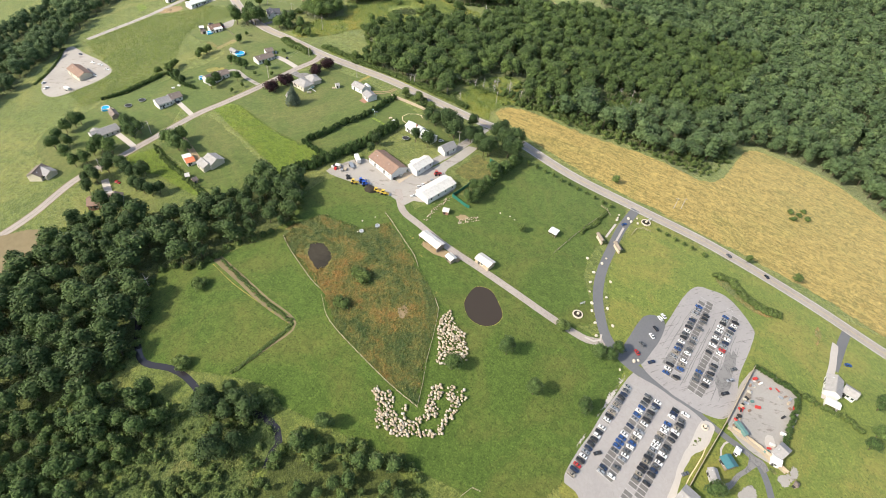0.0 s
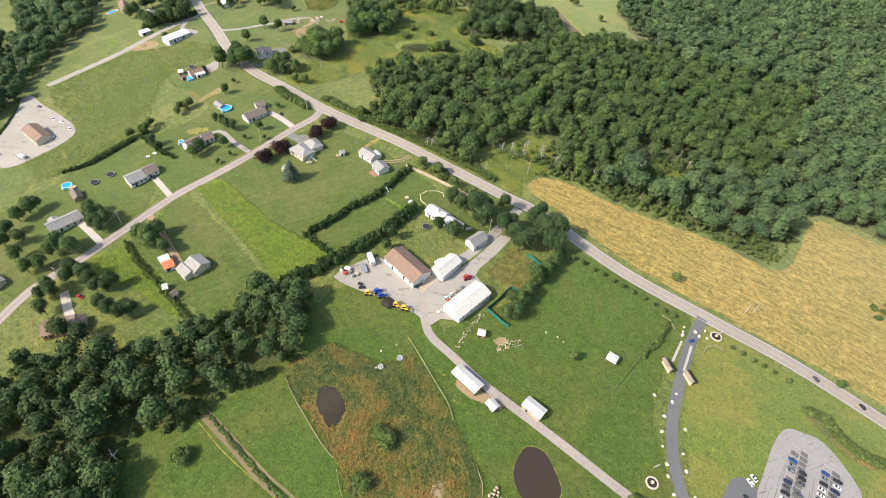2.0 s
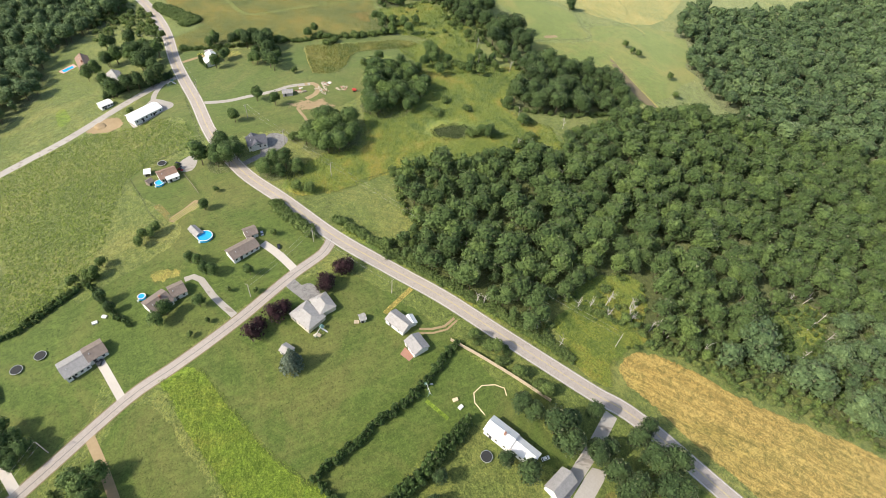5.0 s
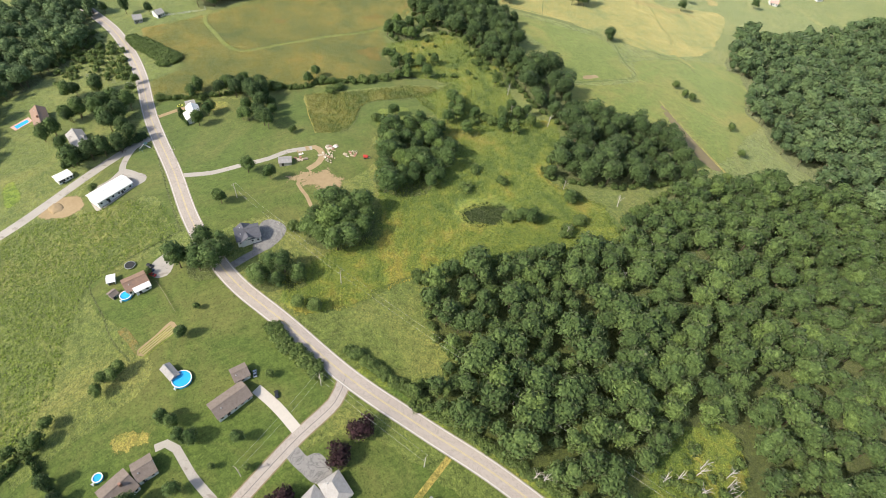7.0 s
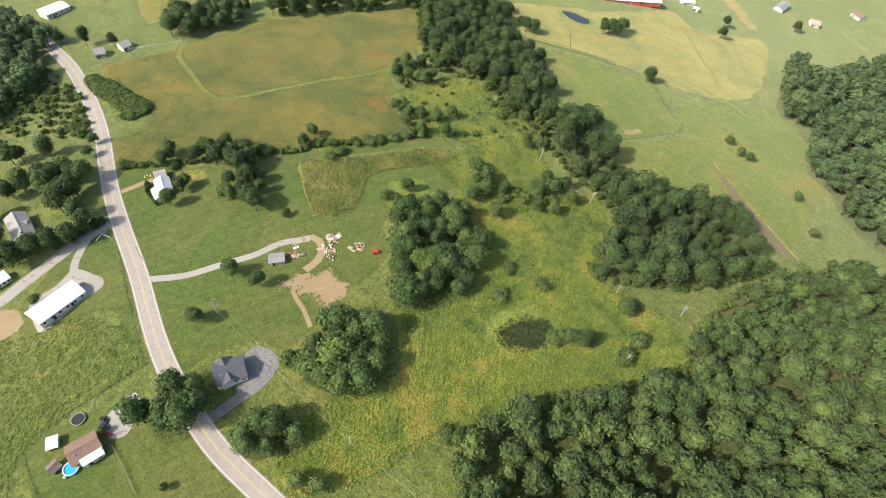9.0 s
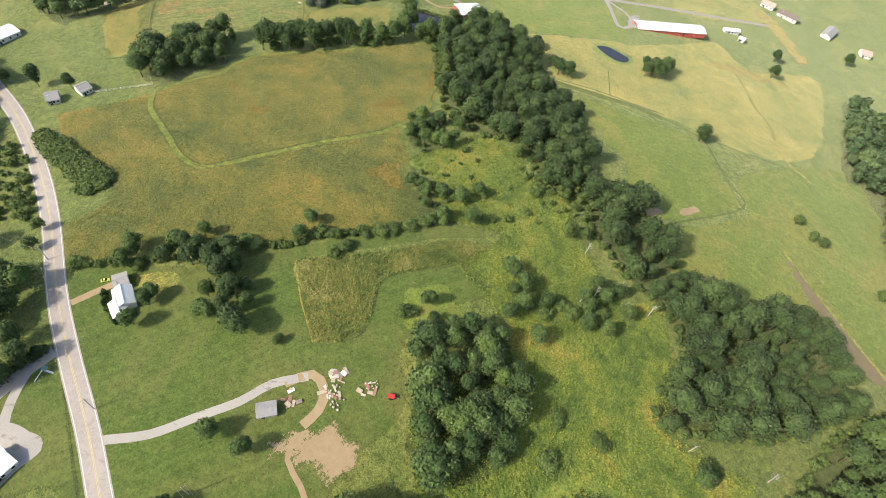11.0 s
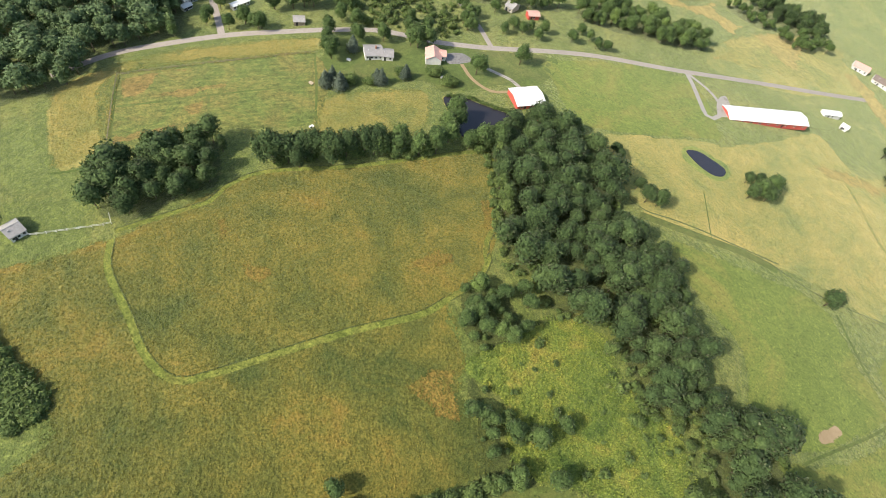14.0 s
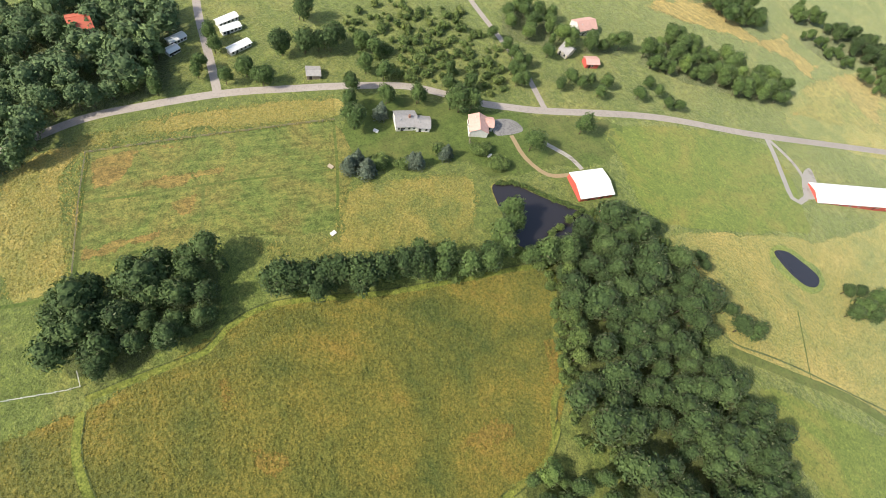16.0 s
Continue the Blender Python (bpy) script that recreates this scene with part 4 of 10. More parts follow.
pond("pond", "round muddy brown pond", "brown_water", [(-77.2, 128.6), (-71.9, 131.5), (-65.9, 129.0), (-60.5, 124.9), (-59.8, 119.5), (-62.9, 115.5), (-68.4, 114.1), (-74.0, 117.0), (-76.7, 121.4)])
pond("pond", "dark still pond beside the white barn", "dark_water", [(-498.0, 466.7), (-493.7, 472.7), (-484.1, 475.8), (-473.8, 479.9), (-465.7, 483.4), (-461.0, 482.0), (-463.4, 471.7), (-470.9, 457.1), (-476.8, 453.3), (-483.3, 457.0), (-491.9, 461.6)])
pond("pond", "small dark pond in yellow grass", "dark_water", [(-403.0, 529.2), (-399.5, 534.0), (-391.9, 535.0), (-384.4, 534.2), (-383.6, 528.7), (-387.6, 525.3), (-395.3, 525.7)])


# ---- trees ----
def crown_arrays(seed, flakes, lobes, size, shape, core=True):
    """A unit crown (height 1, base at 0): leaf tufts over several lobes, with a darker inside."""
    rng = np.random.default_rng(seed)
    cs = [{"round": (0, 0, 0.58, 0.25), "tall": (0, 0, 0.55, 0.17), "cone": (0, 0, 0.3, 0.12)}.get(shape, (0, 0, 0.34, 0.36))]
    for i in range(lobes):
        a, h = rng.uniform(0, 6.28), rng.uniform(0.0, 1.0)
        if shape == "round":
            r = 0.2 * (1 - 0.5 * h) * rng.uniform(0.5, 1.1)
            cs.append((r * math.cos(a), r * math.sin(a), 0.4 + 0.38 * h, rng.uniform(0.15, 0.22)))
        elif shape == "tall":
            r = 0.11 * rng.uniform(0.3, 1.1)
            cs.append((r * math.cos(a), r * math.sin(a), 0.3 + 0.52 * h, rng.uniform(0.11, 0.17)))
        elif shape == "cone":
            h = i / max(1, lobes - 1)
            cs.append((0.03 * math.cos(a), 0.03 * math.sin(a), 0.14 + 0.76 * h, 0.22 * (1 - h) + 0.045))
        else:
            r = 0.38 * rng.uniform(0.2, 1.0)
            cs.append((r * math.cos(a), r * math.sin(a), 0.3 + 0.25 * h, rng.uniform(0.22, 0.34)))
    cs = np.array(cs)
    pts, nrm, out = [], [], []
    w = cs[:, 3] ** 2 / np.sum(cs[:, 3] ** 2)
    while len(pts) < flakes:
        c = cs[rng.choice(len(cs), p=w)]
        d = rng.normal(size=3)
        d /= np.linalg.norm(d)
        if d[2] < -0.5:
            continue
        p = c[:3] + d * c[3] * rng.uniform(0.72, 1.22)
        if np.any(np.linalg.norm(cs[:, :3] - p, axis=1) < cs[:, 3] * 0.7):
            continue
        pts.append(p)
        out.append(d)
        nrm.append(d + rng.normal(size=3) * 0.55)
    vs, fs, ns = [], [], []
    for p, n, d in zip(pts, nrm, out):
        n = n / np.linalg.norm(n)
        u = np.cross(n, rng.normal(size=3))
        u /= np.linalg.norm(u)
        v = np.cross(n, u)
        s = size * rng.uniform(0.6, 1.3)
        k = len(vs)
        vs += [p - u * s - n * s * 0.2, p + u * s * 0.6 - v * s * 0.85, p + u * s * 0.6 + v * s * 0.85 - n * s * 0.3]
        fs += [(k, k + 1, k + 2)]
        ns += [d * 0.6 + n * 0.6] * 3
    if core:
        bm = bmesh.new()
        for c in cs:
            bmesh.ops.create_icosphere(bm, subdivisions=1, radius=c[3] * 0.74, matrix=Matrix.Translation(c[:3]) @ pose(0, 0, 0, *rng.uniform(0, 90, 3)))
        bm.verts.index_update()
        bm.normal_update()
        k = len(vs)
        vs += [np.array(v.co) for v in bm.verts]
        ns += [np.array(v.normal) for v in bm.verts]
        fs += [tuple(k + v.index for v in f.verts) for f in bm.faces]
        bm.free()
    ns = np.array(ns)
    return np.array(vs), np.array(fs), ns / np.linalg.norm(ns, axis=1, keepdims=True)


def trunk_arrays(seed, top=0.5, r=0.022, limbs=3):
    """A tapered trunk with limbs, for a tree of height 1."""
    rng = np.random.default_rng(seed)
    bm = bmesh.new()
    lean = rng.uniform(-0.02, 0.02, 2)
    tube(bm, r, r * 0.55, 0, top, 6, 0, 0, tuple(lean))
    for _ in range(limbs):
        a, z = rng.uniform(0, 6.28), rng.uniform(0.2, top * 0.9)
        tube(bm, r * 0.4, r * 0.15, z, z + 0.2, 4, 0, 0, (0.16 * math.cos(a), 0.16 * math.sin(a)))
    bmesh.ops.triangulate(bm, faces=bm.faces)
    bm.verts.index_update()
    bm.normal_update()
    vs, fs, ns = np.array([v.co[:] for v in bm.verts]), np.array([[v.index for v in f.verts] for f in bm.faces]), np.array([v.normal[:] for v in bm.verts])
    bm.free()
    return vs, fs, ns


def mesh_of(name, vs, fs, mats, index=None, normals=None, tint=None):
    me = bpy.data.meshes.new(name)
    me.vertices.add(len(vs))
    me.vertices.foreach_set("co", np.asarray(vs, np.float32).ravel())
    me.loops.add(len(fs) * 3)
    me.loops.foreach_set("vertex_index", np.asarray(fs, np.int32).ravel())
    me.polygons.add(len(fs))
    me.polygons.foreach_set("loop_start", np.arange(0, len(fs) * 3, 3, dtype=np.int32))
    for m in mats:
        me.materials.append(m)
    if index is not None:
        me.polygons.foreach_set("material_index", np.asarray(index, np.int32))
    me.update(calc_edges=True)
    me.validate()
    if normals is not None:
        me.normals_split_custom_set_from_vertices(np.asarray(normals, np.float32))
    if tint is not None:
        me.attributes.new("tint", "FLOAT", "POINT").data.foreach_set("value", np.broadcast_to(np.asarray(tint, np.float32), (len(vs),)).copy())
    return me


WOOD_CROWNS = [crown_arrays(s, 210, 5, 0.055, "tall" if s % 3 == 0 else "round") for s in range(8)]
FAR_CROWNS = [crown_arrays(s, 130, 4, 0.07, "tall" if s % 3 == 0 else "round") for s in range(6)]
NEAR_CROWNS = [crown_arrays(s, 400, 6, 0.042, "tall" if s % 3 == 0 else "round") for s in range(9)]
WOOD_TRUNKS = [trunk_arrays(s, 0.5, 0.016, 1) for s in range(3)]
BUSH_CROWNS = [crown_arrays(40 + s, 170, 4, 0.095, "bush") for s in range(5)]


def scatter(poly, spacing, seed, gaps=0.0, clear=()):
    """Jittered places inside an outline."""
    rng = np.random.default_rng(seed)
    p = np.array(poly)
    lo, hi = p.min(0), p.max(0)
    gx, gy = np.meshgrid(np.arange(lo[0], hi[0], spacing), np.arange(lo[1], hi[1], spacing * 0.87))
    gx = gx + (np.arange(gx.shape[0])[:, None] % 2) * spacing * 0.5
    x = (gx + rng.uniform(-0.38, 0.38, gx.shape) * spacing).ravel()
    y = (gy + rng.uniform(-0.38, 0.38, gx.shape) * spacing).ravel()
    ok = inside(p, x, y) & (rng.uniform(size=x.shape) >= gaps)
    for q in clear:
        ok &= ~inside(q, x, y)
    return x[ok], y[ok], rng


def woodland(name, label, poly, spacing, h0, h1, seed, material="oak", crowns=None, gaps=0.0, spread=1.0, clear=(), category="woodland", trunks=True):
    """Trees too many to count, joined in one mesh."""
    x, y, rng = scatter(poly, spacing, seed, gaps, clear)
    V, Fc, I, N, T, k = [], [], [], [], [], 0
    zz = ground_z(x, y)
    for a, b, z in zip(x, y, zz):
        h, w, t = h0 + (h1 - h0) * rng.uniform(-0.25, 1.05), rng.uniform(0.85, 1.3) * spread, rng.uniform(0, 6.28)
        pool_of = crowns or (NEAR_CROWNS if b < 400 else WOOD_CROWNS if b < 560 else FAR_CROWNS)
        sets = [(pool_of[rng.integers(len(pool_of))], 0)]
        if trunks:
            sets.append((WOOD_TRUNKS[rng.integers(len(WOOD_TRUNKS))], 1))
        c, s, shade = math.cos(t), math.sin(t), rng.uniform(0, 1)
        for (vs, fs, ns), mi in sets:
            o = np.empty_like(vs)
            o[:, 0] = (vs[:, 0] * c - vs[:, 1] * s) * h * w + a
            o[:, 1] = (vs[:, 0] * s + vs[:, 1] * c) * h * w + b
            o[:, 2] = vs[:, 2] * h + z - 0.15
            V.append(o)
            N.append(np.stack((ns[:, 0] * c - ns[:, 1] * s, ns[:, 0] * s + ns[:, 1] * c, ns[:, 2]), 1))
            T.append(np.full(len(vs), shade))
            Fc.append(fs + k)
            I.append(np.full(len(fs), mi))
            k += len(vs)
    me = mesh_of(name, np.concatenate(V), np.concatenate(Fc), [M[material], M["bark"]], np.concatenate(I), np.concatenate(N), np.concatenate(T))
    return tagged(new(name, me), label, category, "", "stuff")


SEEDS = iter(range(100, 3000))


# ---- single trees ----
TREE_MESHES = {}
for kind, shape, mat, n, lobes, size in (("round", "round", "oak", 900, 9, 0.034), ("dark", "round", "oak_b", 900, 9, 0.034), ("tall", "tall", "oak", 760, 9, 0.036),
                                         ("purple", "bush", "purple", 800, 8, 0.056), ("spruce", "cone", "spruce", 1100, 9, 0.034), ("pine", "cone", "hedge", 1000, 9, 0.034),
                                         ("shrub", "bush", "shrub", 600, 6, 0.062), ("young", "round", "shrub", 560, 7, 0.044)):
    for s in range(3):
        vs, fs, ns = crown_arrays(200 + s * 7 + len(kind), n, lobes, size, shape)
        tv, tf, tn = trunk_arrays(300 + s, 0.22 if kind in ("purple", "shrub") else 0.55, 0.02, 0 if kind in ("purple", "shrub", "spruce", "pine") else 4)
        TREE_MESHES[kind, s] = (mesh_of("crown", vs, fs, [M[mat]], None, ns, 0.25 + 0.2 * s), mesh_of("trunk", tv, tf, [M["bark"]]))


def tree(kind, at, height, spread, label, group, seed):
    rng = random.Random(seed)
    crown, trunk = TREE_MESHES[kind, rng.randrange(3)]
    name = "shrub" if kind == "shrub" else "tree"
    ob = thing(name, at, rng.uniform(0, 360), label, name, group, -0.1)
    ob.scale = (height * spread, height * spread, height)
    piece("trunk", trunk, ob)
    piece("crown", crown, ob)
    return ob


def hedge(label, pts, width, height, seed, material="hedge", step=1.6, name="hedge", kind=""):
    """A row of bushes grown together, in one mesh."""
    rng = np.random.default_rng(seed)
    V, Fc, N, T, k = [], [], [], [], 0
    line = resample(pts, step)
    for i, q in enumerate(line):
        for _ in range(max(1, int(width / 1.6))):
            vs, fs, ns = BUSH_CROWNS[rng.integers(len(BUSH_CROWNS))]
            p = q + rng.uniform(-0.3, 0.3, 2) * width
            h, t = height * rng.uniform(0.8, 1.2), rng.uniform(0, 6.28)
            c, s, w = math.cos(t), math.sin(t), max(2.0, width * 0.95) * rng.uniform(0.8, 1.15)
            o = np.stack(((vs[:, 0] * c - vs[:, 1] * s) * w + p[0], (vs[:, 0] * s + vs[:, 1] * c) * w + p[1], vs[:, 2] * h * 1.5 - 0.2 * h + gz(p)), 1)
            V.append(o)
            N.append(np.stack((ns[:, 0] * c - ns[:, 1] * s, ns[:, 0] * s + ns[:, 1] * c, ns[:, 2]), 1))
            T.append(np.full(len(vs), rng.uniform(0, 0.9)))
            Fc.append(fs + k)
            k += len(vs)
    return tagged(new(name, mesh_of(name, np.concatenate(V), np.concatenate(Fc), [M[material]], None, np.concatenate(N), np.concatenate(T))), label, "hedge", "", kind)


STANDS = [[(-183.3, 252.2), (-180.9, 268.1), (-171.3, 283.9), (-161.6, 283.4), (-154.1, 271.2), (-153.6, 260.4), (-160.8, 251.8), (-172.1, 246.7)], [(-116.9, 298.5), (-113.4, 313.3), (-103.5, 332.1), (-94.4, 329.3), (-91.6, 308.7), (-99.7, 295.2), (-110.3, 287.8)]]
GROVE_CROWNS = [crown_arrays(80 + s, 800, 8, 0.031, "tall" if s % 3 == 0 else "round") for s in range(6)]


def wood(name, label, pts, spacing, h0, h1, mat, spread):
    patch("woodland_floor", "dark green undergrowth of the wood", pts, "understory", 0.11, 3.0, True, "undergrowth", 4.0)
    if spacing < 6.8 and name != "grove":
        hedge("low leafy bushes along the edge of the wood", list(pts) + [pts[0]], 3.4, 2.2, next(SEEDS), "shrub", 4.2, "underwood", "stuff")
    woodland(name, label, pts, spacing, h0, h1, next(SEEDS), mat, GROVE_CROWNS if name == "grove" or "behind the pond" in label or "belt of tall" in label else NEAR_CROWNS if spacing < 7 else None, 0.03, spread, (*STANDS, HAY_EDGE))
    STANDS.append(pts)


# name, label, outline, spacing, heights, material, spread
wood("woodland", "dense broadleaf wood beside the road", [(-257.5, 221.3), (-251.1, 229.1), (-252.1, 240.4), (-265.7, 244.8), (-278.5, 258.7), (-270.7, 276.9), (-257.6, 298.9), (-248.2, 308.9), (-235.0, 329.5), (-237.2, 350.3), (-226.8, 389.9), (-202.3, 423.2), (-177.9, 444.8), (-140.4, 459.9), (-105.7, 493.6), (-63.7, 510.2), (-57.4, 334.5), (-86.8, 338.7), (-108.0, 309.1), (-124.9, 275.7), (-140.9, 260.2), (-152.4, 261.1), (-176.8, 253.5), (-187.5, 246.5), (-178.9, 232.7), (-188.7, 229.4), (-212.7, 227.4), (-233.8, 223.0), (-251.2, 219.5)], 6.6, 8.5, 14.5, "oak_dim", 1.1)
wood("woodland", "hillside wood behind the hay field", [(-146.2, 262.1), (-130.0, 268.2), (-113.0, 270.0), (-86.3, 280.5), (-61.9, 280.9), (-39.6, 284.0), (-37.0, 325.1), (-25.8, 354.9), (17.2, 362.5), (51.0, 351.0), (90.0, 342.5), (115.1, 495.2), (83.7, 819.7), (-3.0, 808.8), (-79.0, 1008.2), (-143.9, 924.8), (-255.2, 596.9), (-181.0, 464.2), (-114.4, 403.8), (-124.1, 330.0), (-150.1, 279.2)], 8.2, 10.0, 16.5, "oak_haze", 1.15)
wood("woodland", "far hillside wood sloping into a valley", [(-263.8, 576.7), (-271.6, 639.3), (-248.8, 629.9), (-202.4, 632.7), (-136.9, 654.2), (-138.7, 477.4), (-185.3, 462.0), (-205.1, 470.7), (-216.6, 487.0), (-231.2, 499.0), (-237.1, 545.2), (-256.8, 538.8)], 7.2, 9.0, 14.0, "oak_haze", 1.1)
wood("woodland", "long belt of tall trees", [(-442.5, 430.3), (-470.0, 465.1), (-456.7, 495.3), (-429.1, 491.9), (-404.5, 465.5), (-377.1, 460.0), (-347.5, 420.9), (-329.5, 427.6), (-302.8, 407.1), (-291.7, 402.6), (-254.5, 422.8), (-233.4, 407.0), (-229.5, 394.0), (-252.3, 362.5), (-278.1, 344.3), (-283.6, 354.5), (-282.6, 372.7), (-294.0, 384.3), (-314.1, 389.0), (-336.2, 400.0), (-347.9, 413.3), (-362.3, 404.0), (-386.1, 422.5), (-393.5, 422.2), (-414.8, 419.5)], 6.6, 9.0, 14.5, "oak_b", 1.1)
wood("woodland", "dense tall wood behind the pond", [(-456.3, 450.8), (-454.3, 473.4), (-442.2, 490.1), (-427.1, 488.4), (-419.2, 481.3), (-410.8, 470.2), (-400.1, 462.8), (-392.9, 450.9), (-379.1, 450.8), (-372.2, 437.2), (-400.7, 412.0), (-415.1, 417.8), (-424.7, 414.9), (-434.6, 422.5), (-444.3, 434.1)], 6.6, 11.0, 16.0, "oak_b", 1.15)
wood("grove", "grove of tall trees on the field's edge", [(-353.5, 311.4), (-352.1, 323.5), (-335.9, 336.8), (-318.1, 320.8), (-310.1, 296.6), (-318.2, 284.5), (-335.1, 283.8), (-340.0, 296.6)], 6.0, 9.0, 14.0, "oak", 1.1)
wood("grove", "rounded grove of leafy trees", [(-338.2, 250.8), (-336.3, 262.2), (-330.0, 269.0), (-321.2, 272.2), (-312.0, 265.0), (-309.7, 257.2), (-315.1, 246.6), (-324.4, 241.1), (-333.4, 242.9)], 5.6, 11.0, 15.0, "oak", 1.1)
wood("grove", "grove of tall roadside trees", [(-361.4, 208.3), (-356.9, 216.8), (-349.9, 223.1), (-343.8, 213.7), (-340.4, 205.7), (-348.3, 200.4), (-356.0, 202.0)], 6.0, 11.0, 15.0, "oak", 1.1)
wood("grove", "leafy trees beside the damp meadow", [(-332.0, 216.3), (-328.3, 224.8), (-316.4, 231.8), (-309.0, 226.3), (-317.0, 219.0), (-324.8, 211.0)], 6.0, 9.5, 13.0, "oak", 1.1)
wood("grove", "broad dark grove at the field corner", [(-560.3, 341.3), (-550.8, 363.7), (-546.1, 377.5), (-538.2, 382.5), (-524.3, 370.6), (-522.4, 365.4), (-526.7, 352.4), (-528.3, 338.6), (-531.1, 334.1), (-544.7, 333.8)], 6.4, 10.0, 15.0, "oak_b", 1.1)
wood("woodland", "dark wood along the creek", [(-228.0, -14.9), (-225.4, 14.2), (-233.4, 29.3), (-224.8, 43.1), (-206.5, 63.1), (-195.1, 87.9), (-193.1, 108.7), (-182.8, 121.0), (-168.9, 111.6), (-161.6, 97.7), (-162.8, 89.4), (-168.8, 70.5), (-169.3, 57.3), (-179.4, 46.5), (-176.0, 39.6), (-160.4, 27.7), (-150.4, 16.9), (-148.5, 6.7), (-148.8, -4.9), (-153.3, -14.1), (-173.7, -31.4)], 6.6, 8.5, 14.0, "oak_b", 1.1)
wood("woodland", "lower wood along the creek", [(-80.9, 32.4), (-72.8, 39.7), (-60.1, 47.6), (-46.9, 54.8), (-39.0, 51.6), (-37.5, 40.1), (-72.0, 9.3), (-77.4, 17.1)], 6.0, 4.5, 9.5, "oak", 1.1)
wood("grove", "tall dark trees by the creek bend", [(-113.1, 21.6), (-114.0, 27.5), (-112.5, 33.1), (-105.5, 35.1), (-99.0, 32.8), (-95.2, 25.8), (-87.7, 22.7), (-88.5, 15.1), (-96.9, 14.5), (-102.1, 20.9)], 6.2, 9.0, 13.0, "oak_b", 1.1)
wood("woodland", "overgrown bank of young trees", [(-170.3, -32.4), (-151.3, -14.9), (-142.2, 3.6), (-130.6, 13.7), (-117.0, 12.3), (-114.8, -0.6), (-115.3, -14.6), (-115.5, -29.1), (-132.7, -44.1)], 5.0, 6.0, 11.0, "oak", 1.1)
wood("woodland", "dark wood beyond the far road", [(-685.3, 360.0), (-677.8, 416.9), (-648.2, 439.6), (-631.8, 436.9), (-627.1, 427.3), (-608.7, 412.4), (-613.6, 393.3), (-619.4, 381.7), (-611.1, 370.8), (-611.0, 357.0), (-613.5, 344.0), (-620.3, 331.0), (-657.3, 335.0)], 7.0, 9.0, 15.0, "oak_haze", 1.1)
wood("woodland", "dark wood behind the houses", [(-650.2, 249.5), (-646.0, 278.0), (-607.8, 290.3), (-585.0, 287.6), (-576.2, 272.8), (-566.1, 251.3), (-568.2, 220.9)], 7.0, 9.0, 14.0, "oak_haze", 1.1)
wood("woodland", "wood beyond the creek lane", [(-623.6, 176.9), (-635.4, 222.5), (-599.9, 283.5), (-553.0, 268.4), (-533.6, 228.6), (-529.0, 202.6), (-482.3, 177.8), (-473.6, 131.7)], 7.0, 9.0, 14.0, "oak_haze", 1.1)
wood("woodland", "wood at the valley edge", [(-454.0, 27.5), (-494.3, 82.8), (-514.2, 134.1), (-506.6, 196.3), (-447.6, 124.6), (-423.9, 107.1), (-413.4, 84.7), (-392.3, 63.6), (-361.8, 5.0)], 7.0, 8.0, 13.0, "oak_haze", 1.1)
wood("grove", "belt of trees on the far pasture", [(-497.7, 581.8), (-496.0, 614.7), (-478.0, 620.3), (-454.1, 628.4), (-433.8, 638.8), (-429.4, 624.3), (-445.9, 605.9), (-470.6, 588.5), (-491.0, 578.1)], 6.6, 8.0, 12.0, "oak", 1.1)
wood("grove", "young trees beside the goldenrod field", [(-430.7, 394.3), (-426.6, 403.0), (-418.3, 408.3), (-408.6, 401.4), (-406.2, 389.9), (-412.9, 382.2), (-421.0, 383.7)], 5.0, 4.0, 8.0, "oak", 1.15)
wood("grove", "young trees between the weeds and the field", [(-412.1, 374.1), (-406.5, 376.9), (-398.0, 368.5), (-386.7, 365.9), (-376.1, 363.4), (-377.2, 356.7), (-386.2, 350.6), (-399.3, 360.8)], 5.4, 3.5, 7.5, "oak", 1.15)
wood("grove", "small wood on the far slope", [(-501.1, 661.4), (-490.7, 687.6), (-469.8, 688.8), (-465.4, 672.6), (-477.9, 659.1), (-490.0, 657.1)], 6.6, 8.0, 12.0, "oak", 1.1)
wood("grove", "clump of trees on the far slope", [(-457.4, 721.5), (-453.6, 741.3), (-439.8, 739.9), (-439.4, 727.2), (-450.0, 713.9)], 6.6, 8.0, 11.0, "oak", 1.1)
wood("grove", "long tree row above the far slope", [(-436.2, 722.6), (-429.7, 746.4), (-413.0, 756.5), (-384.9, 763.3), (-380.3, 733.5), (-402.7, 724.8), (-418.2, 722.7)], 6.6, 7.0, 11.0, "oak_b", 1.1)
wood("grove", "scrubby row of trees on the far slope", [(-443.9, 699.9), (-439.5, 715.6), (-423.5, 715.3), (-412.0, 716.9), (-414.3, 700.6), (-430.8, 696.9)], 6.2, 5.0, 8.0, "oak", 1.1)
wood("grove", "trees above the dry slope", [(-405.8, 704.4), (-393.5, 735.6), (-374.4, 748.1), (-374.6, 721.3), (-395.3, 694.9)], 6.6, 6.0, 10.0, "oak", 1.1)
wood("grove", "trees round the far farm", [(-547.3, 536.4), (-558.3, 555.5), (-542.6, 571.6), (-527.3, 558.3), (-502.8, 588.3), (-503.8, 572.5), (-524.5, 549.1), (-533.2, 543.3)], 7.0, 7.0, 11.0, "oak", 1.1)


def plant(kind, label, h, spread, places):
    for p in places:
        n = next(SEEDS)
        rng = random.Random(n)
        tree(kind, p, h * rng.uniform(1.0, 1.3), spread * rng.uniform(0.9, 1.1), label, label, n)


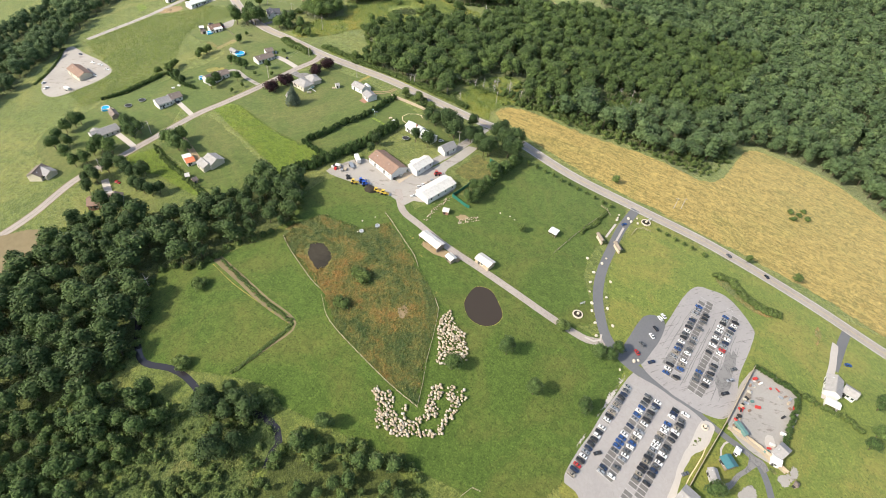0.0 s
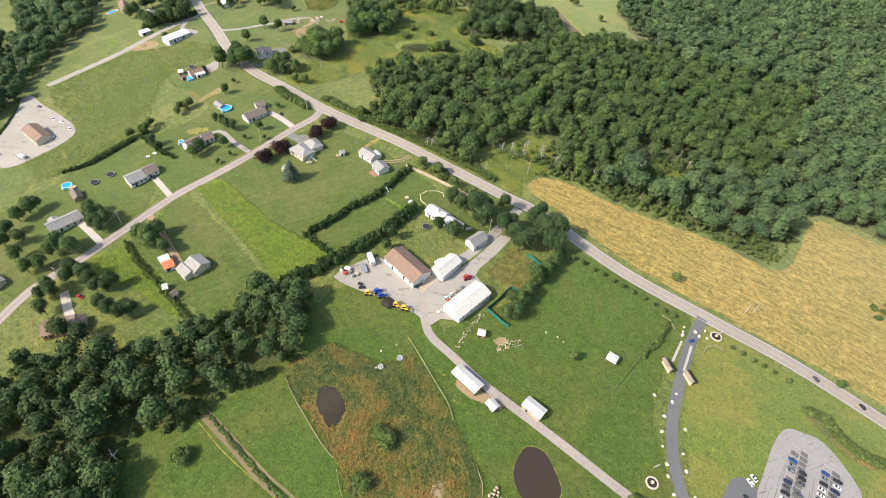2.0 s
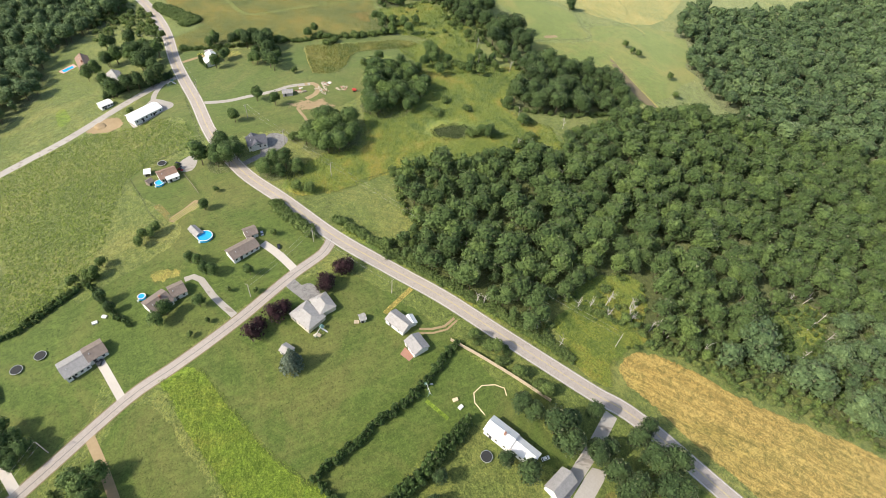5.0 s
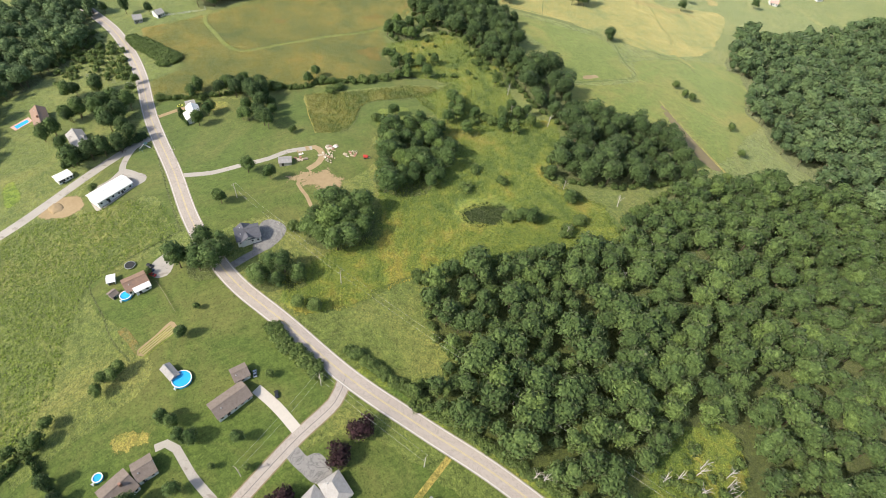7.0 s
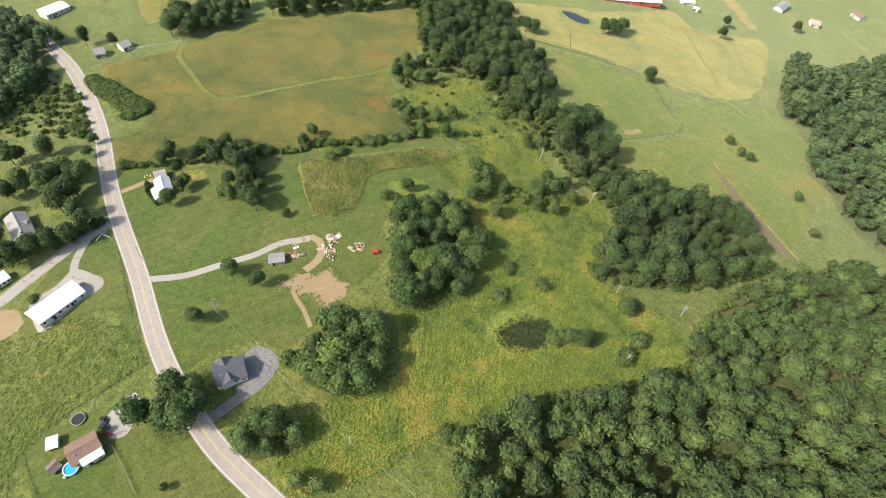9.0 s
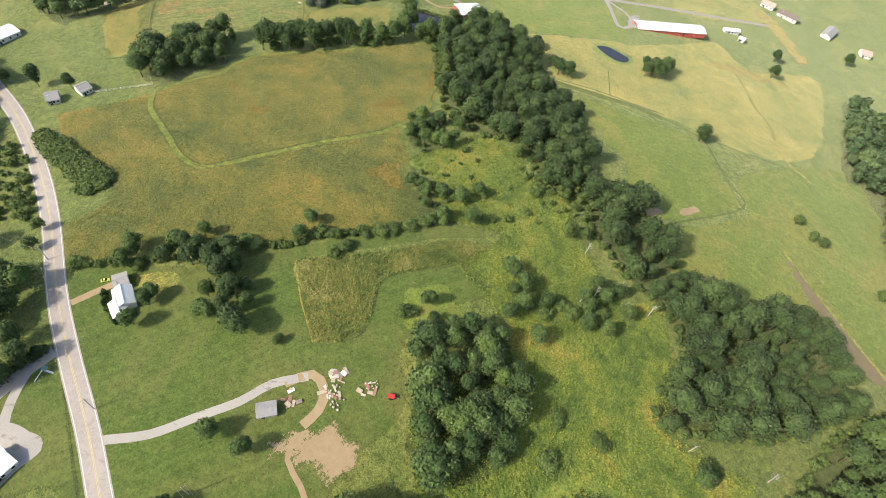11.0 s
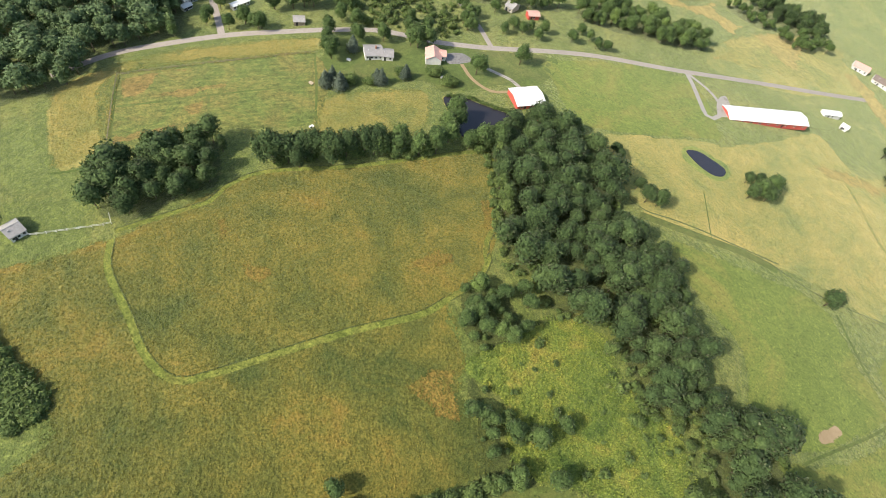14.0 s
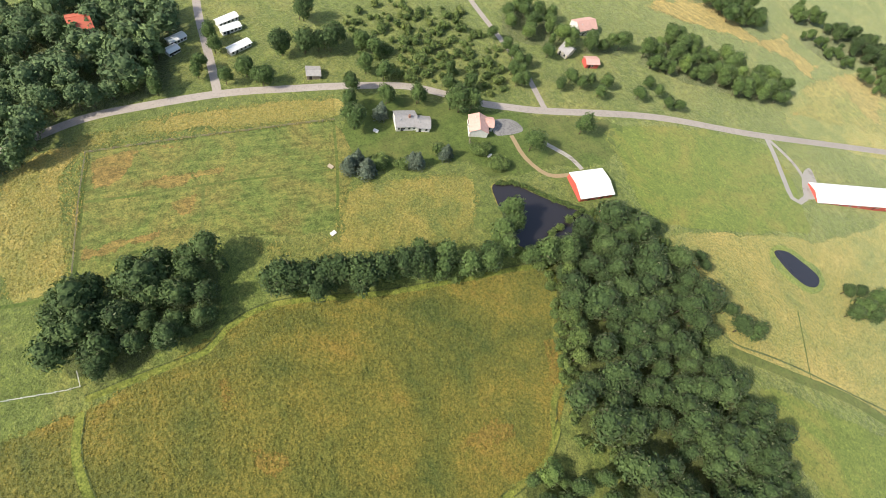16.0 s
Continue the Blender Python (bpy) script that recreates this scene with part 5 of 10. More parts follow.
# kind, label, height, spread, places
plant("purple", "round purple-leaved tree on the lawn by the junction", 7.2, 0.95, [(-256.5, 202.6), (-256.5, 192.5), (-259.6, 171.2), (-259.7, 160.9)])
plant("round", "leafy shade tree on a mown lawn", 6.5, 1.0, [(-283.1, 175.9), (-328.1, 185.3), (-306.3, 164.4), (-296.2, 164.6), (-302.6, 165.8), (-293.9, 166.6), (-291.0, 144.4), (-284.8, 154.4), (-289.7, 139.4)])
plant("young", "small young tree on a mown lawn", 3.4, 1.0, [(-282.5, 165.6), (-274.3, 172.1), (-276.4, 144.6), (-276.5, 152.3), (-293.0, 195.2), (-334.2, 195.0), (-374.0, 234.5), (-387.5, 284.8), (-362.0, 192.5)])
plant("spruce", "blue-green spruce beside a small shed", 11.0, 1.1, [(-238.5, 160.4)])
plant("spruce", "frost-blue spruce on the farmhouse lawn", 8.0, 1.15, [(-537.3, 433.4), (-537.2, 437.1), (-532.2, 437.0), (-547.4, 459.7), (-524.2, 450.7), (-522.7, 452.0), (-517.9, 463.2)])
plant("shrub", "grey ornamental bush on the farmhouse lawn", 4.5, 1.3, [(-531.5, 442.7), (-526.1, 448.5), (-519.5, 462.9), (-512.2, 474.5), (-510.2, 475.5), (-503.3, 475.4), (-501.6, 476.0)])
plant("round", "round shade tree beside the farm drive", 9.5, 1.0, [(-498.4, 490.5), (-489.7, 514.6), (-557.6, 453.9), (-553.3, 450.2), (-549.5, 448.2), (-543.1, 475.2), (-539.3, 489.3), (-532.6, 483.1), (-529.5, 484.5), (-526.6, 488.0), (-563.6, 460.4), (-567.7, 472.3), (-550.8, 466.2)])
plant("round", "tree beside the far lawn", 8.5, 1.0, [(-592.8, 463.8), (-587.9, 469.6), (-587.1, 475.9), (-595.9, 455.1), (-608.6, 475.0), (-578.6, 480.8), (-573.4, 481.8), (-587.5, 438.6), (-595.8, 437.5), (-588.0, 440.3), (-560.3, 474.7)])
plant("round", "tree beside the straight lane", 7.5, 1.0, [(-539.4, 528.5), (-534.2, 526.7), (-529.9, 524.3), (-525.5, 520.8), (-521.9, 517.8), (-528.6, 519.1), (-545.5, 497.7), (-535.9, 490.7), (-535.4, 497.5), (-550.6, 467.5), (-543.0, 476.3)])
plant("round", "leafy tree beside the grey lane", 8.0, 0.9, [(-620.2, 413.5), (-613.8, 411.4), (-608.9, 408.8), (-610.0, 428.1), (-606.3, 424.1), (-597.1, 429.4), (-613.3, 436.9), (-615.2, 403.2), (-590.9, 438.0), (-587.7, 440.8), (-597.4, 439.0), (-619.5, 439.1), (-629.9, 417.9), (-624.5, 420.0)])
plant("dark", "broad tree on the far lawn", 10.5, 1.15, [(-591.0, 462.2), (-585.8, 470.7), (-588.8, 467.3), (-596.9, 455.4), (-606.9, 475.6)])
plant("round", "broad tree in the yellow pasture", 9.0, 1.25, [(-398.3, 484.9), (-368.0, 530.5), (-363.7, 538.7)])
plant("dark", "tree on the pasture edge", 8.0, 1.1, [(-316.0, 609.2), (-325.2, 495.6), (-370.2, 525.1), (-363.5, 530.7), (-402.8, 482.9)])
plant("shrub", "low bush on the pasture", 3.6, 1.3, [(-324.7, 499.6)])
plant("round", "tree beside the pond", 10.5, 1.0, [(-492.8, 420.5), (-495.8, 424.4), (-488.8, 425.3), (-490.5, 429.0), (-482.2, 431.8), (-478.0, 437.2), (-480.5, 440.8), (-478.5, 445.8), (-482.4, 449.5), (-481.5, 454.5), (-485.6, 458.0), (-467.5, 453.1), (-470.5, 449.5), (-463.6, 459.1)])
plant("dark", "tree of the row behind the goldenrod field", 12.5, 1.0, [(-519.8, 386.0), (-517.0, 388.9), (-513.6, 392.7), (-510.7, 397.3), (-507.9, 401.2), (-504.3, 405.0), (-500.9, 410.4), (-496.9, 416.1), (-509.0, 394.0), (-502.0, 404.0), (-494.5, 419.0)])
plant("shrub", "leafy bush under the tree row", 4.5, 1.2, [(-515.5, 391.0), (-509.2, 399.4), (-502.8, 408.0), (-498.6, 413.4), (-490.0, 424.0), (-484.5, 429.0), (-480.0, 435.0)])
plant("shrub", "willow bush on the pond bank", 5.0, 1.2, [(-470.9, 452.4), (-468.0, 456.9), (-465.9, 460.9), (-466.9, 451.9)])
plant("round", "shade tree beside the white house", 7.5, 1.05, [(-430.4, 265.8), (-427.2, 258.2), (-414.4, 274.7), (-411.4, 276.0)])
plant("dark", "tall tree of the hedgerow", 10.0, 0.95, [(-440.6, 279.5), (-440.0, 287.3), (-432.9, 284.4), (-434.2, 288.9), (-426.2, 288.0), (-419.9, 287.1), (-413.0, 284.8), (-421.0, 292.7), (-409.3, 280.2), (-402.4, 278.6), (-398.6, 278.3), (-429.3, 292.1), (-426.4, 295.8)])
plant("round", "tree of the field hedgerow", 7.5, 1.0, [(-413.5, 316.5), (-382.1, 360.1), (-372.5, 365.5), (-450.2, 269.1)])
plant("shrub", "low leafy hedgerow bush", 4.0, 1.2, [(-446.2, 272.2), (-462.9, 257.9), (-411.1, 322.2), (-405.7, 326.6), (-398.2, 333.9), (-394.9, 338.2), (-391.4, 342.3), (-388.7, 347.5), (-386.2, 353.1), (-399.4, 325.2), (-400.6, 319.2), (-423.2, 303.8), (-426.4, 302.2)])
plant("round", "tree in the rank weeds", 8.0, 1.0, [(-418.9, 403.3), (-415.1, 409.4), (-420.5, 391.3), (-415.5, 388.5), (-421.7, 386.1), (-410.0, 406.3), (-406.4, 397.8), (-407.8, 392.5), (-340.3, 355.3), (-336.8, 348.5), (-325.7, 341.1), (-318.4, 362.9), (-315.5, 357.1), (-320.6, 373.4), (-337.4, 341.6)])
plant("shrub", "bush among the goldenrod", 4.0, 1.2, [(-392.9, 370.7), (-387.2, 369.8), (-385.1, 373.5), (-362.8, 398.6), (-321.2, 359.0), (-313.1, 366.2), (-329.1, 351.9), (-326.1, 358.9)])
plant("young", "yellow-green tree at the wood's edge", 7.0, 0.95, [(-335.9, 391.9), (-341.2, 388.2), (-381.0, 411.4), (-306.0, 371.3), (-309.0, 360.1)])
plant("young", "yellow-green tree at the edge of the tall wood", 9.0, 0.85, [(-458.6, 453.8), (-448.5, 441.2), (-439.4, 432.5), (-443.1, 436.2), (-426.5, 438.9), (-424.8, 420.4)])
plant("dark", "tree beside the weedy stream", 6.5, 1.1, [(-426.6, 497.7), (-423.4, 496.1)])
plant("dark", "small tree on the mown plot", 6.0, 1.1, [(-355.1, 322.3)])
plant("round", "solitary tree on the lawn", 8.5, 1.0, [(-368.9, 255.9), (-379.9, 252.1), (-372.5, 232.7)])
plant("young", "small tree on the lawn", 3.8, 1.1, [(-388.0, 283.4)])
plant("round", "tree of the house hedge", 7.5, 1.0, [(-431.2, 268.9), (-417.9, 280.0), (-413.5, 283.8), (-405.7, 286.2), (-443.3, 285.5), (-433.7, 287.3), (-420.1, 291.8), (-453.7, 275.5)])
plant("round", "tree beside the damp meadow", 7.0, 1.0, [(-345.1, 357.2), (-341.7, 350.6), (-360.8, 328.1), (-321.2, 366.5), (-315.8, 372.1), (-313.1, 377.5)])
plant("shrub", "bush in the damp meadow", 4.0, 1.3, [(-363.9, 319.4), (-283.1, 257.4), (-279.2, 260.8), (-338.6, 243.7), (-266.8, 316.4), (-253.2, 318.7), (-261.0, 341.4), (-301.5, 309.7), (-291.9, 325.7), (-305.1, 322.2), (-252.9, 329.5), (-275.1, 308.7)])
plant("young", "bush on the open strip", 5.0, 1.3, [(-269.0, 478.2), (-261.2, 473.7), (-256.2, 473.0), (-215.0, 442.4), (-227.5, 463.7), (-204.1, 428.1), (-213.5, 413.2)])
plant("dark", "tree on the far pasture", 7.5, 1.15, [(-409.0, 486.1), (-374.5, 534.3), (-370.2, 538.5), (-321.2, 635.9), (-280.3, 702.3)])
plant("dark", "dark tree beside the neighbours' houses", 10.0, 1.05, [(-501.7, 232.9), (-495.9, 241.8), (-482.5, 225.5), (-477.5, 231.4), (-476.1, 236.7), (-470.4, 241.1), (-461.6, 235.4), (-457.4, 228.7), (-449.1, 231.4), (-443.7, 212.3), (-441.4, 217.5), (-438.2, 223.5), (-445.5, 205.9), (-440.8, 230.5), (-481.1, 220.4)])
plant("dark", "conifer beside the small farmhouse", 9.0, 0.9, [(-559.3, 308.3), (-573.6, 299.5), (-586.7, 291.6)])
plant("young", "young tree beside the road", 6.0, 1.1, [(-488.1, 258.8), (-480.9, 252.4)])
plant("round", "tree on the pasture by the pond", 8.0, 1.1, [(-48.7, 111.4), (-31.9, 104.8), (-14.7, 111.9), (-76.7, 46.5), (-59.7, 92.0)])
plant("young", "young tree in a round fenced bed", 4.5, 1.2, [(-82.6, 169.3)])
plant("shrub", "reddish bush beside the farm lane", 4.0, 1.2, [(-39.6, 136.7)])
plant("round", "trees at the car park entrance", 6.5, 1.1, [(-22.3, 135.8), (-18.5, 137.9), (-17.6, 143.1)])
plant("shrub", "dark bush in the marsh", 4.2, 1.3, [(-117.1, 98.2), (-113.5, 99.1), (-111.0, 82.9)])
plant("dark", "tree beside the white farmhouse", 8.5, 1.05, [(-170.3, 201.2), (-163.0, 183.1), (-155.2, 184.4), (-159.0, 203.3), (-154.5, 207.6), (-153.6, 200.0), (-165.3, 201.6), (-143.9, 205.0), (-140.4, 208.4), (-133.0, 203.5), (-150.0, 216.3)])
plant("dark", "tall tree beside the road", 11.5, 1.0, [(-142.1, 204.5), (-135.6, 202.7), (-128.3, 202.3), (-124.4, 213.5), (-119.2, 211.1), (-156.6, 202.7), (-150.6, 200.5), (-134.7, 217.1), (-128.0, 215.3), (-122.8, 218.3), (-120.2, 209.0), (-127.8, 203.6), (-129.6, 199.9), (-116.9, 210.2), (-133.6, 222.4)])
plant("round", "tree of the pasture hedge", 8.0, 1.05, [(-113.1, 204.6), (-113.8, 196.8), (-113.7, 190.0), (-112.3, 181.4), (-112.3, 175.2), (-116.7, 190.6), (-110.8, 169.0), (-112.5, 166.0), (-115.3, 174.0)])
plant("round", "shade tree beside the side street", 8.5, 1.05, [(-290.6, 86.6), (-283.9, 88.1), (-278.3, 88.8), (-280.0, 83.9), (-258.5, 93.8), (-248.0, 93.7), (-253.4, 94.5), (-278.9, 67.7), (-279.7, 63.7), (-273.2, 70.5)])
plant("dark", "tree beside the brick house", 8.0, 1.05, [(-261.8, 65.3), (-255.2, 67.4), (-258.7, 61.8), (-245.2, 66.7), (-250.1, 67.1), (-242.0, 69.3), (-241.7, 72.3), (-235.0, 63.7), (-229.9, 65.2), (-224.9, 66.6), (-223.8, 70.1), (-235.0, 48.2), (-227.2, 52.1), (-250.8, 48.5), (-258.3, 50.6), (-255.4, 54.3)])
plant("round", "tree between the gardens", 8.0, 1.0, [(-308.2, 57.4), (-312.8, 63.8), (-314.6, 69.2), (-301.2, 53.1), (-314.8, 72.4), (-288.4, 53.7), (-277.4, 53.3), (-275.0, 58.0), (-261.1, 54.6), (-297.6, 59.0), (-242.5, 95.8), (-253.8, 99.2), (-276.6, 84.4), (-284.2, 85.0)])
plant("young", "tree in the fence row", 5.5, 1.1, [(-332.7, 159.0), (-330.5, 155.4), (-331.4, 161.8), (-329.5, 135.9), (-332.0, 140.3), (-329.9, 133.9), (-332.4, 164.8), (-332.3, 128.8)])
plant("dark", "conifer screening the yards", 6.5, 0.9, [(-314.8, 131.9), (-308.3, 132.0), (-175.1, 165.4), (-172.2, 158.9)])
plant("young", "young tree in the roadside thicket", 6.0, 1.1, [(-239.4, 222.9), (-247.3, 226.7), (-252.9, 221.4), (-198.5, 212.6), (-188.9, 214.4), (-177.5, 211.4), (-166.2, 212.9), (-301.2, 222.7), (-307.0, 219.8), (-244.8, 229.0)])
plant("shrub", "low leafy roadside shrub", 3.0, 1.3, [(-301.6, 206.2), (-296.5, 206.5), (-291.6, 206.9), (-286.2, 206.8), (-283.1, 206.5), (-305.8, 206.7), (-277.2, 219.9), (-273.3, 219.4), (-269.0, 220.1), (-264.4, 220.3), (-195.9, 212.7), (-191.8, 213.7), (-186.3, 216.1), (-169.8, 213.9), (-184.6, 212.1)])
plant("young", "sapling of the planted roadside row", 2.6, 1.0, [(-109.1, 213.2), (-104.1, 213.9), (-98.9, 214.3), (-94.0, 215.0), (-89.3, 215.0), (-84.8, 215.5), (-79.8, 215.9), (-75.0, 216.3), (-70.1, 216.8), (-65.6, 217.0), (-61.3, 217.6), (-36.2, 221.5), (-31.8, 222.0), (-27.3, 222.1), (-23.0, 222.6), (-18.8, 223.1), (-13.1, 223.7)])
plant("young", "tree in the hay field edge", 5.0, 1.1, [(-69.0, 237.6), (25.9, 245.3), (4.2, 238.4)])
plant("round", "tree beside the storage yard", 7.0, 1.1, [(71.3, 177.5), (70.8, 199.1), (72.1, 184.4), (31.9, 118.3)])
plant("young", "tree on the far lawn", 5.0, 1.1, [(-422.1, 201.7), (-505.0, 241.8), (-496.9, 240.9), (-328.6, 185.2)])
plant("round", "trees beside the pool house", 10.0, 1.05, [(-482.6, 219.8), (-480.2, 224.5), (-459.8, 206.4), (-446.2, 204.0), (-476.8, 204.6), (-476.7, 210.0), (-503.3, 229.5), (-475.3, 239.9), (-462.2, 237.5), (-465.6, 244.0), (-474.1, 231.8), (-463.5, 230.8)])
plant("round", "tree on the open meadow", 7.0, 1.1, [(-361.8, 327.2), (-379.0, 380.7), (-348.6, 358.7), (-339.0, 353.9), (-271.6, 312.4), (-268.0, 313.6), (-262.0, 337.0), (-330.9, 355.4), (-390.1, 368.8), (-382.5, 372.4)])
plant("round", "tree of the meadow hedge", 7.0, 1.0, [(-416.6, 324.9), (-443.4, 285.7), (-440.5, 295.2), (-422.1, 293.2), (-451.4, 273.9), (-410.7, 289.6)])
plant("shrub", "bush along the gully", 4.5, 1.3, [(-132.5, 28.1), (-99.7, 38.4), (-95.9, 39.1), (-160.6, 51.3), (-71.9, 38.7), (-78.2, 39.2)])
plant("round", "tree beside the farm road", 6.5, 1.1, [(-549.0, 530.8), (-529.0, 518.9), (-523.3, 515.3), (-528.3, 528.4), (-525.1, 541.7), (-510.6, 529.2), (-509.3, 536.5), (-504.1, 537.8), (-502.6, 542.7), (-497.5, 546.8), (-496.3, 539.8), (-483.5, 554.3), (-484.5, 564.8), (-478.3, 564.5), (-472.1, 561.4), (-467.7, 564.7)])


# ---- hedges and scrub ----
def hedgerow(label, w, h, mat, pts):
    hedge(label, pts, w * 1.15, h * 1.1, next(SEEDS), mat, 1.05)


hedgerow("dense dark conifer hedge screening the farmyard", 3.6, 4.2, "hedge", [(-190.7, 117.5), (-186.5, 128.9), (-183.1, 143.3), (-180.6, 159.8), (-179.8, 176.0), (-179.7, 185.1)])
hedgerow("trimmed hedge between two lawns", 2.6, 2.8, "hedge", [(-204.7, 141.6), (-203.2, 153.1), (-201.3, 170.9), (-199.6, 183.3), (-201.0, 196.0), (-201.5, 206.4)])
hedgerow("short hedge closing the lawn", 1.8, 2.2, "hedge", [(-204.7, 141.6), (-196.3, 140.6), (-187.4, 141.3)])
hedgerow("dense hedge beside the bushy ring", 3.0, 3.2, "oak", [(-112.2, 168.4), (-112.5, 178.9), (-114.1, 192.1), (-114.4, 206.2), (-113.8, 212.4)])
hedgerow("overgrown fence row between yards", 2.0, 2.0, "shrub", [(-260.5, 87.4), (-245.3, 84.8), (-232.5, 84.3), (-211.5, 82.8), (-200.6, 82.4)])
hedgerow("clipped hedge row of the garden", 1.6, 2.0, "hedge", [(-331.8, 92.7), (-327.6, 102.5), (-327.1, 114.6), (-328.7, 128.3)])
hedgerow("row of small conifers between gardens", 1.6, 2.2, "hedge", [(-327.2, 132.0), (-318.4, 131.5), (-307.8, 131.4), (-298.0, 132.5)])
hedgerow("scrubby fence row along the hay meadow", 1.4, 1.5, "shrub", [(-329.4, 106.6), (-330.4, 118.7), (-329.6, 128.5), (-329.1, 136.8)])
hedgerow("scrubby bank beside the country road", 4.0, 2.2, "shrub", [(-308.0, 206.6), (-293.6, 206.8), (-280.8, 206.3)])
hedgerow("weedy verge along the wood", 3.0, 1.8, "shrub", [(-279.9, 219.2), (-255.9, 221.3), (-233.8, 223.4), (-208.6, 226.5), (-187.5, 229.0), (-167.1, 230.7)])
hedgerow("hedgerow along the goldenrod field", 2.4, 2.0, "shrub", [(-464.0, 257.5), (-455.8, 264.9), (-448.1, 272.6), (-439.9, 282.0), (-427.1, 300.3), (-415.2, 312.0), (-408.5, 324.4), (-396.5, 337.5), (-385.2, 355.4), (-380.3, 361.4)])
hedgerow("clipped evergreen hedge at the white house", 1.8, 2.6, "hedge", [(-445.6, 258.7), (-441.5, 257.2), (-436.6, 255.5), (-431.9, 254.8)])
hedgerow("conifer row above the storage yard", 1.4, 1.8, "hedge", [(27.4, 179.9), (33.7, 180.2), (39.2, 180.7), (44.4, 180.2)])
hedgerow("conifer row below the storage yard", 1.4, 1.8, "hedge", [(44.9, 178.1), (45.3, 168.6), (45.6, 159.8), (46.2, 154.5)])
hedgerow("scrub along the field drain", 3.0, 1.8, "shrub", [(-3.9, 215.7), (2.3, 217.8), (11.8, 214.0), (19.8, 213.7), (26.7, 216.8)])
hedgerow("brush on the ditch bank", 0.9, 0.5, "shrub", [(-164.7, 65.4), (-152.1, 65.1), (-133.7, 64.2), (-119.2, 65.4)])
hedgerow("brush on the ditch bank", 0.8, 0.5, "shrub", [(-117.7, 64.3), (-116.7, 51.7), (-117.2, 37.9)])
hedgerow("brush along the pasture fence", 1.6, 1.4, "shrub", [(-60.8, 213.0), (-60.5, 201.3), (-62.5, 189.6)])
hedgerow("scrub in the road bend", 6.0, 2.4, "shrub", [(-536.6, 283.3), (-521.1, 282.5), (-508.6, 283.0), (-495.6, 284.4)])
hedgerow("scrub in the road bend", 5.0, 2.4, "shrub", [(-528.2, 285.3), (-516.3, 285.5), (-501.4, 285.7), (-492.5, 285.8), (-493.5, 277.8)])
hedgerow("reeds and bushes on the pond bank", 1.2, 1.1, "shrub", [(-497.3, 468.6), (-491.1, 474.5), (-482.6, 477.5), (-474.2, 480.5), (-465.7, 483.4), (-461.2, 481.9)])
hedgerow("scrub along the fence of the white house lot", 2.2, 1.6, "shrub", [(45.6, 182.2), (52.3, 182.3), (60.5, 184.1), (67.9, 183.8)])
hedgerow("weedy fence row beside the shop", 1.0, 1.0, "shrub", [(-389.0, 74.7), (-397.9, 86.0), (-413.1, 99.3), (-426.8, 107.4)])
hedgerow("hedge along the far road bend", 3.0, 3.0, "oak_b", [(-449.7, 201.5), (-448.5, 212.6), (-442.3, 222.7), (-440.2, 235.4)])

def scrub(name, label, pts, sp, h0, h1, mat):
    woodland(name, label, pts, sp, h0, h1, next(SEEDS), mat, NEAR_CROWNS if h1 > 4.9 else BUSH_CROWNS, 0.12, 1.0, (by["hay_field"][0],), "scrub", False)


scrub("scrub", "scrubby bank of shrubs and brambles", [(-574.4, 252.6), (-576.1, 270.8), (-560.4, 275.6), (-521.1, 270.7), (-494.6, 261.0), (-500.2, 251.8), (-521.4, 246.0), (-521.7, 230.8)], 4.0, 1.5, 4.5, "shrub")
scrub("scrub", "scrub and young trees beyond the far road", [(-599.5, 488.7), (-592.7, 516.6), (-568.5, 535.8), (-541.8, 526.9), (-524.1, 515.7), (-527.3, 496.3), (-543.9, 491.0), (-557.8, 479.2), (-571.0, 473.6)], 4.5, 1.5, 4.5, "shrub")
scrub("scrub", "shrubs under the edge of the wood", [(-161.2, 258.8), (-145.0, 274.8), (-128.0, 291.8), (-109.3, 325.8), (-87.6, 366.1), (-76.2, 286.0), (-106.3, 270.4), (-126.6, 267.9), (-148.2, 255.8)], 4.2, 2.0, 6.0, "oak")
scrub("scrub", "bushy thicket at the wood's edge", [(-154.4, 245.8), (-148.0, 286.2), (-113.6, 300.2), (-84.5, 315.2), (-43.8, 299.7), (-41.7, 285.2), (-66.6, 276.8), (-98.2, 265.5), (-127.6, 255.3)], 4.2, 2.0, 6.0, "shrub")
scrub("scrub", "low bushes along the edge of the hay field", [(-150.0, 255.0), (-143.0, 259.0), (-128.0, 262.0), (-100.0, 268.0), (-75.0, 277.0), (-55.0, 283.0), (-39.0, 286.0), (-33.0, 300.0), (-33.0, 340.0), (-44.0, 340.0), (-48.0, 300.0), (-60.0, 296.0), (-80.0, 290.0), (-105.0, 281.0), (-130.0, 274.0), (-150.0, 268.0)], 3.0, 1.2, 3.6, "shrub")
scrub("scrub", "young thicket below the tree belt", [(-369.9, 416.5), (-354.3, 425.2), (-340.7, 417.6), (-338.0, 407.1), (-342.5, 393.4), (-351.0, 400.5), (-367.7, 404.1)], 4.0, 2.5, 6.0, "shrub")
scrub("scrub", "brambles scattered through the weeds", [(-413.5, 387.3), (-404.5, 407.4), (-387.1, 413.0), (-369.2, 408.7), (-351.1, 406.2), (-337.1, 397.0), (-369.0, 366.5), (-385.5, 370.1)], 8.0, 1.2, 3.6, "shrub")
scrub("scrub", "dense dark thicket beside the strip", [(-289.9, 379.5), (-273.6, 392.0), (-249.1, 413.7), (-237.2, 394.3), (-255.6, 363.2), (-276.2, 358.3)], 4.2, 3.0, 7.0, "oak")
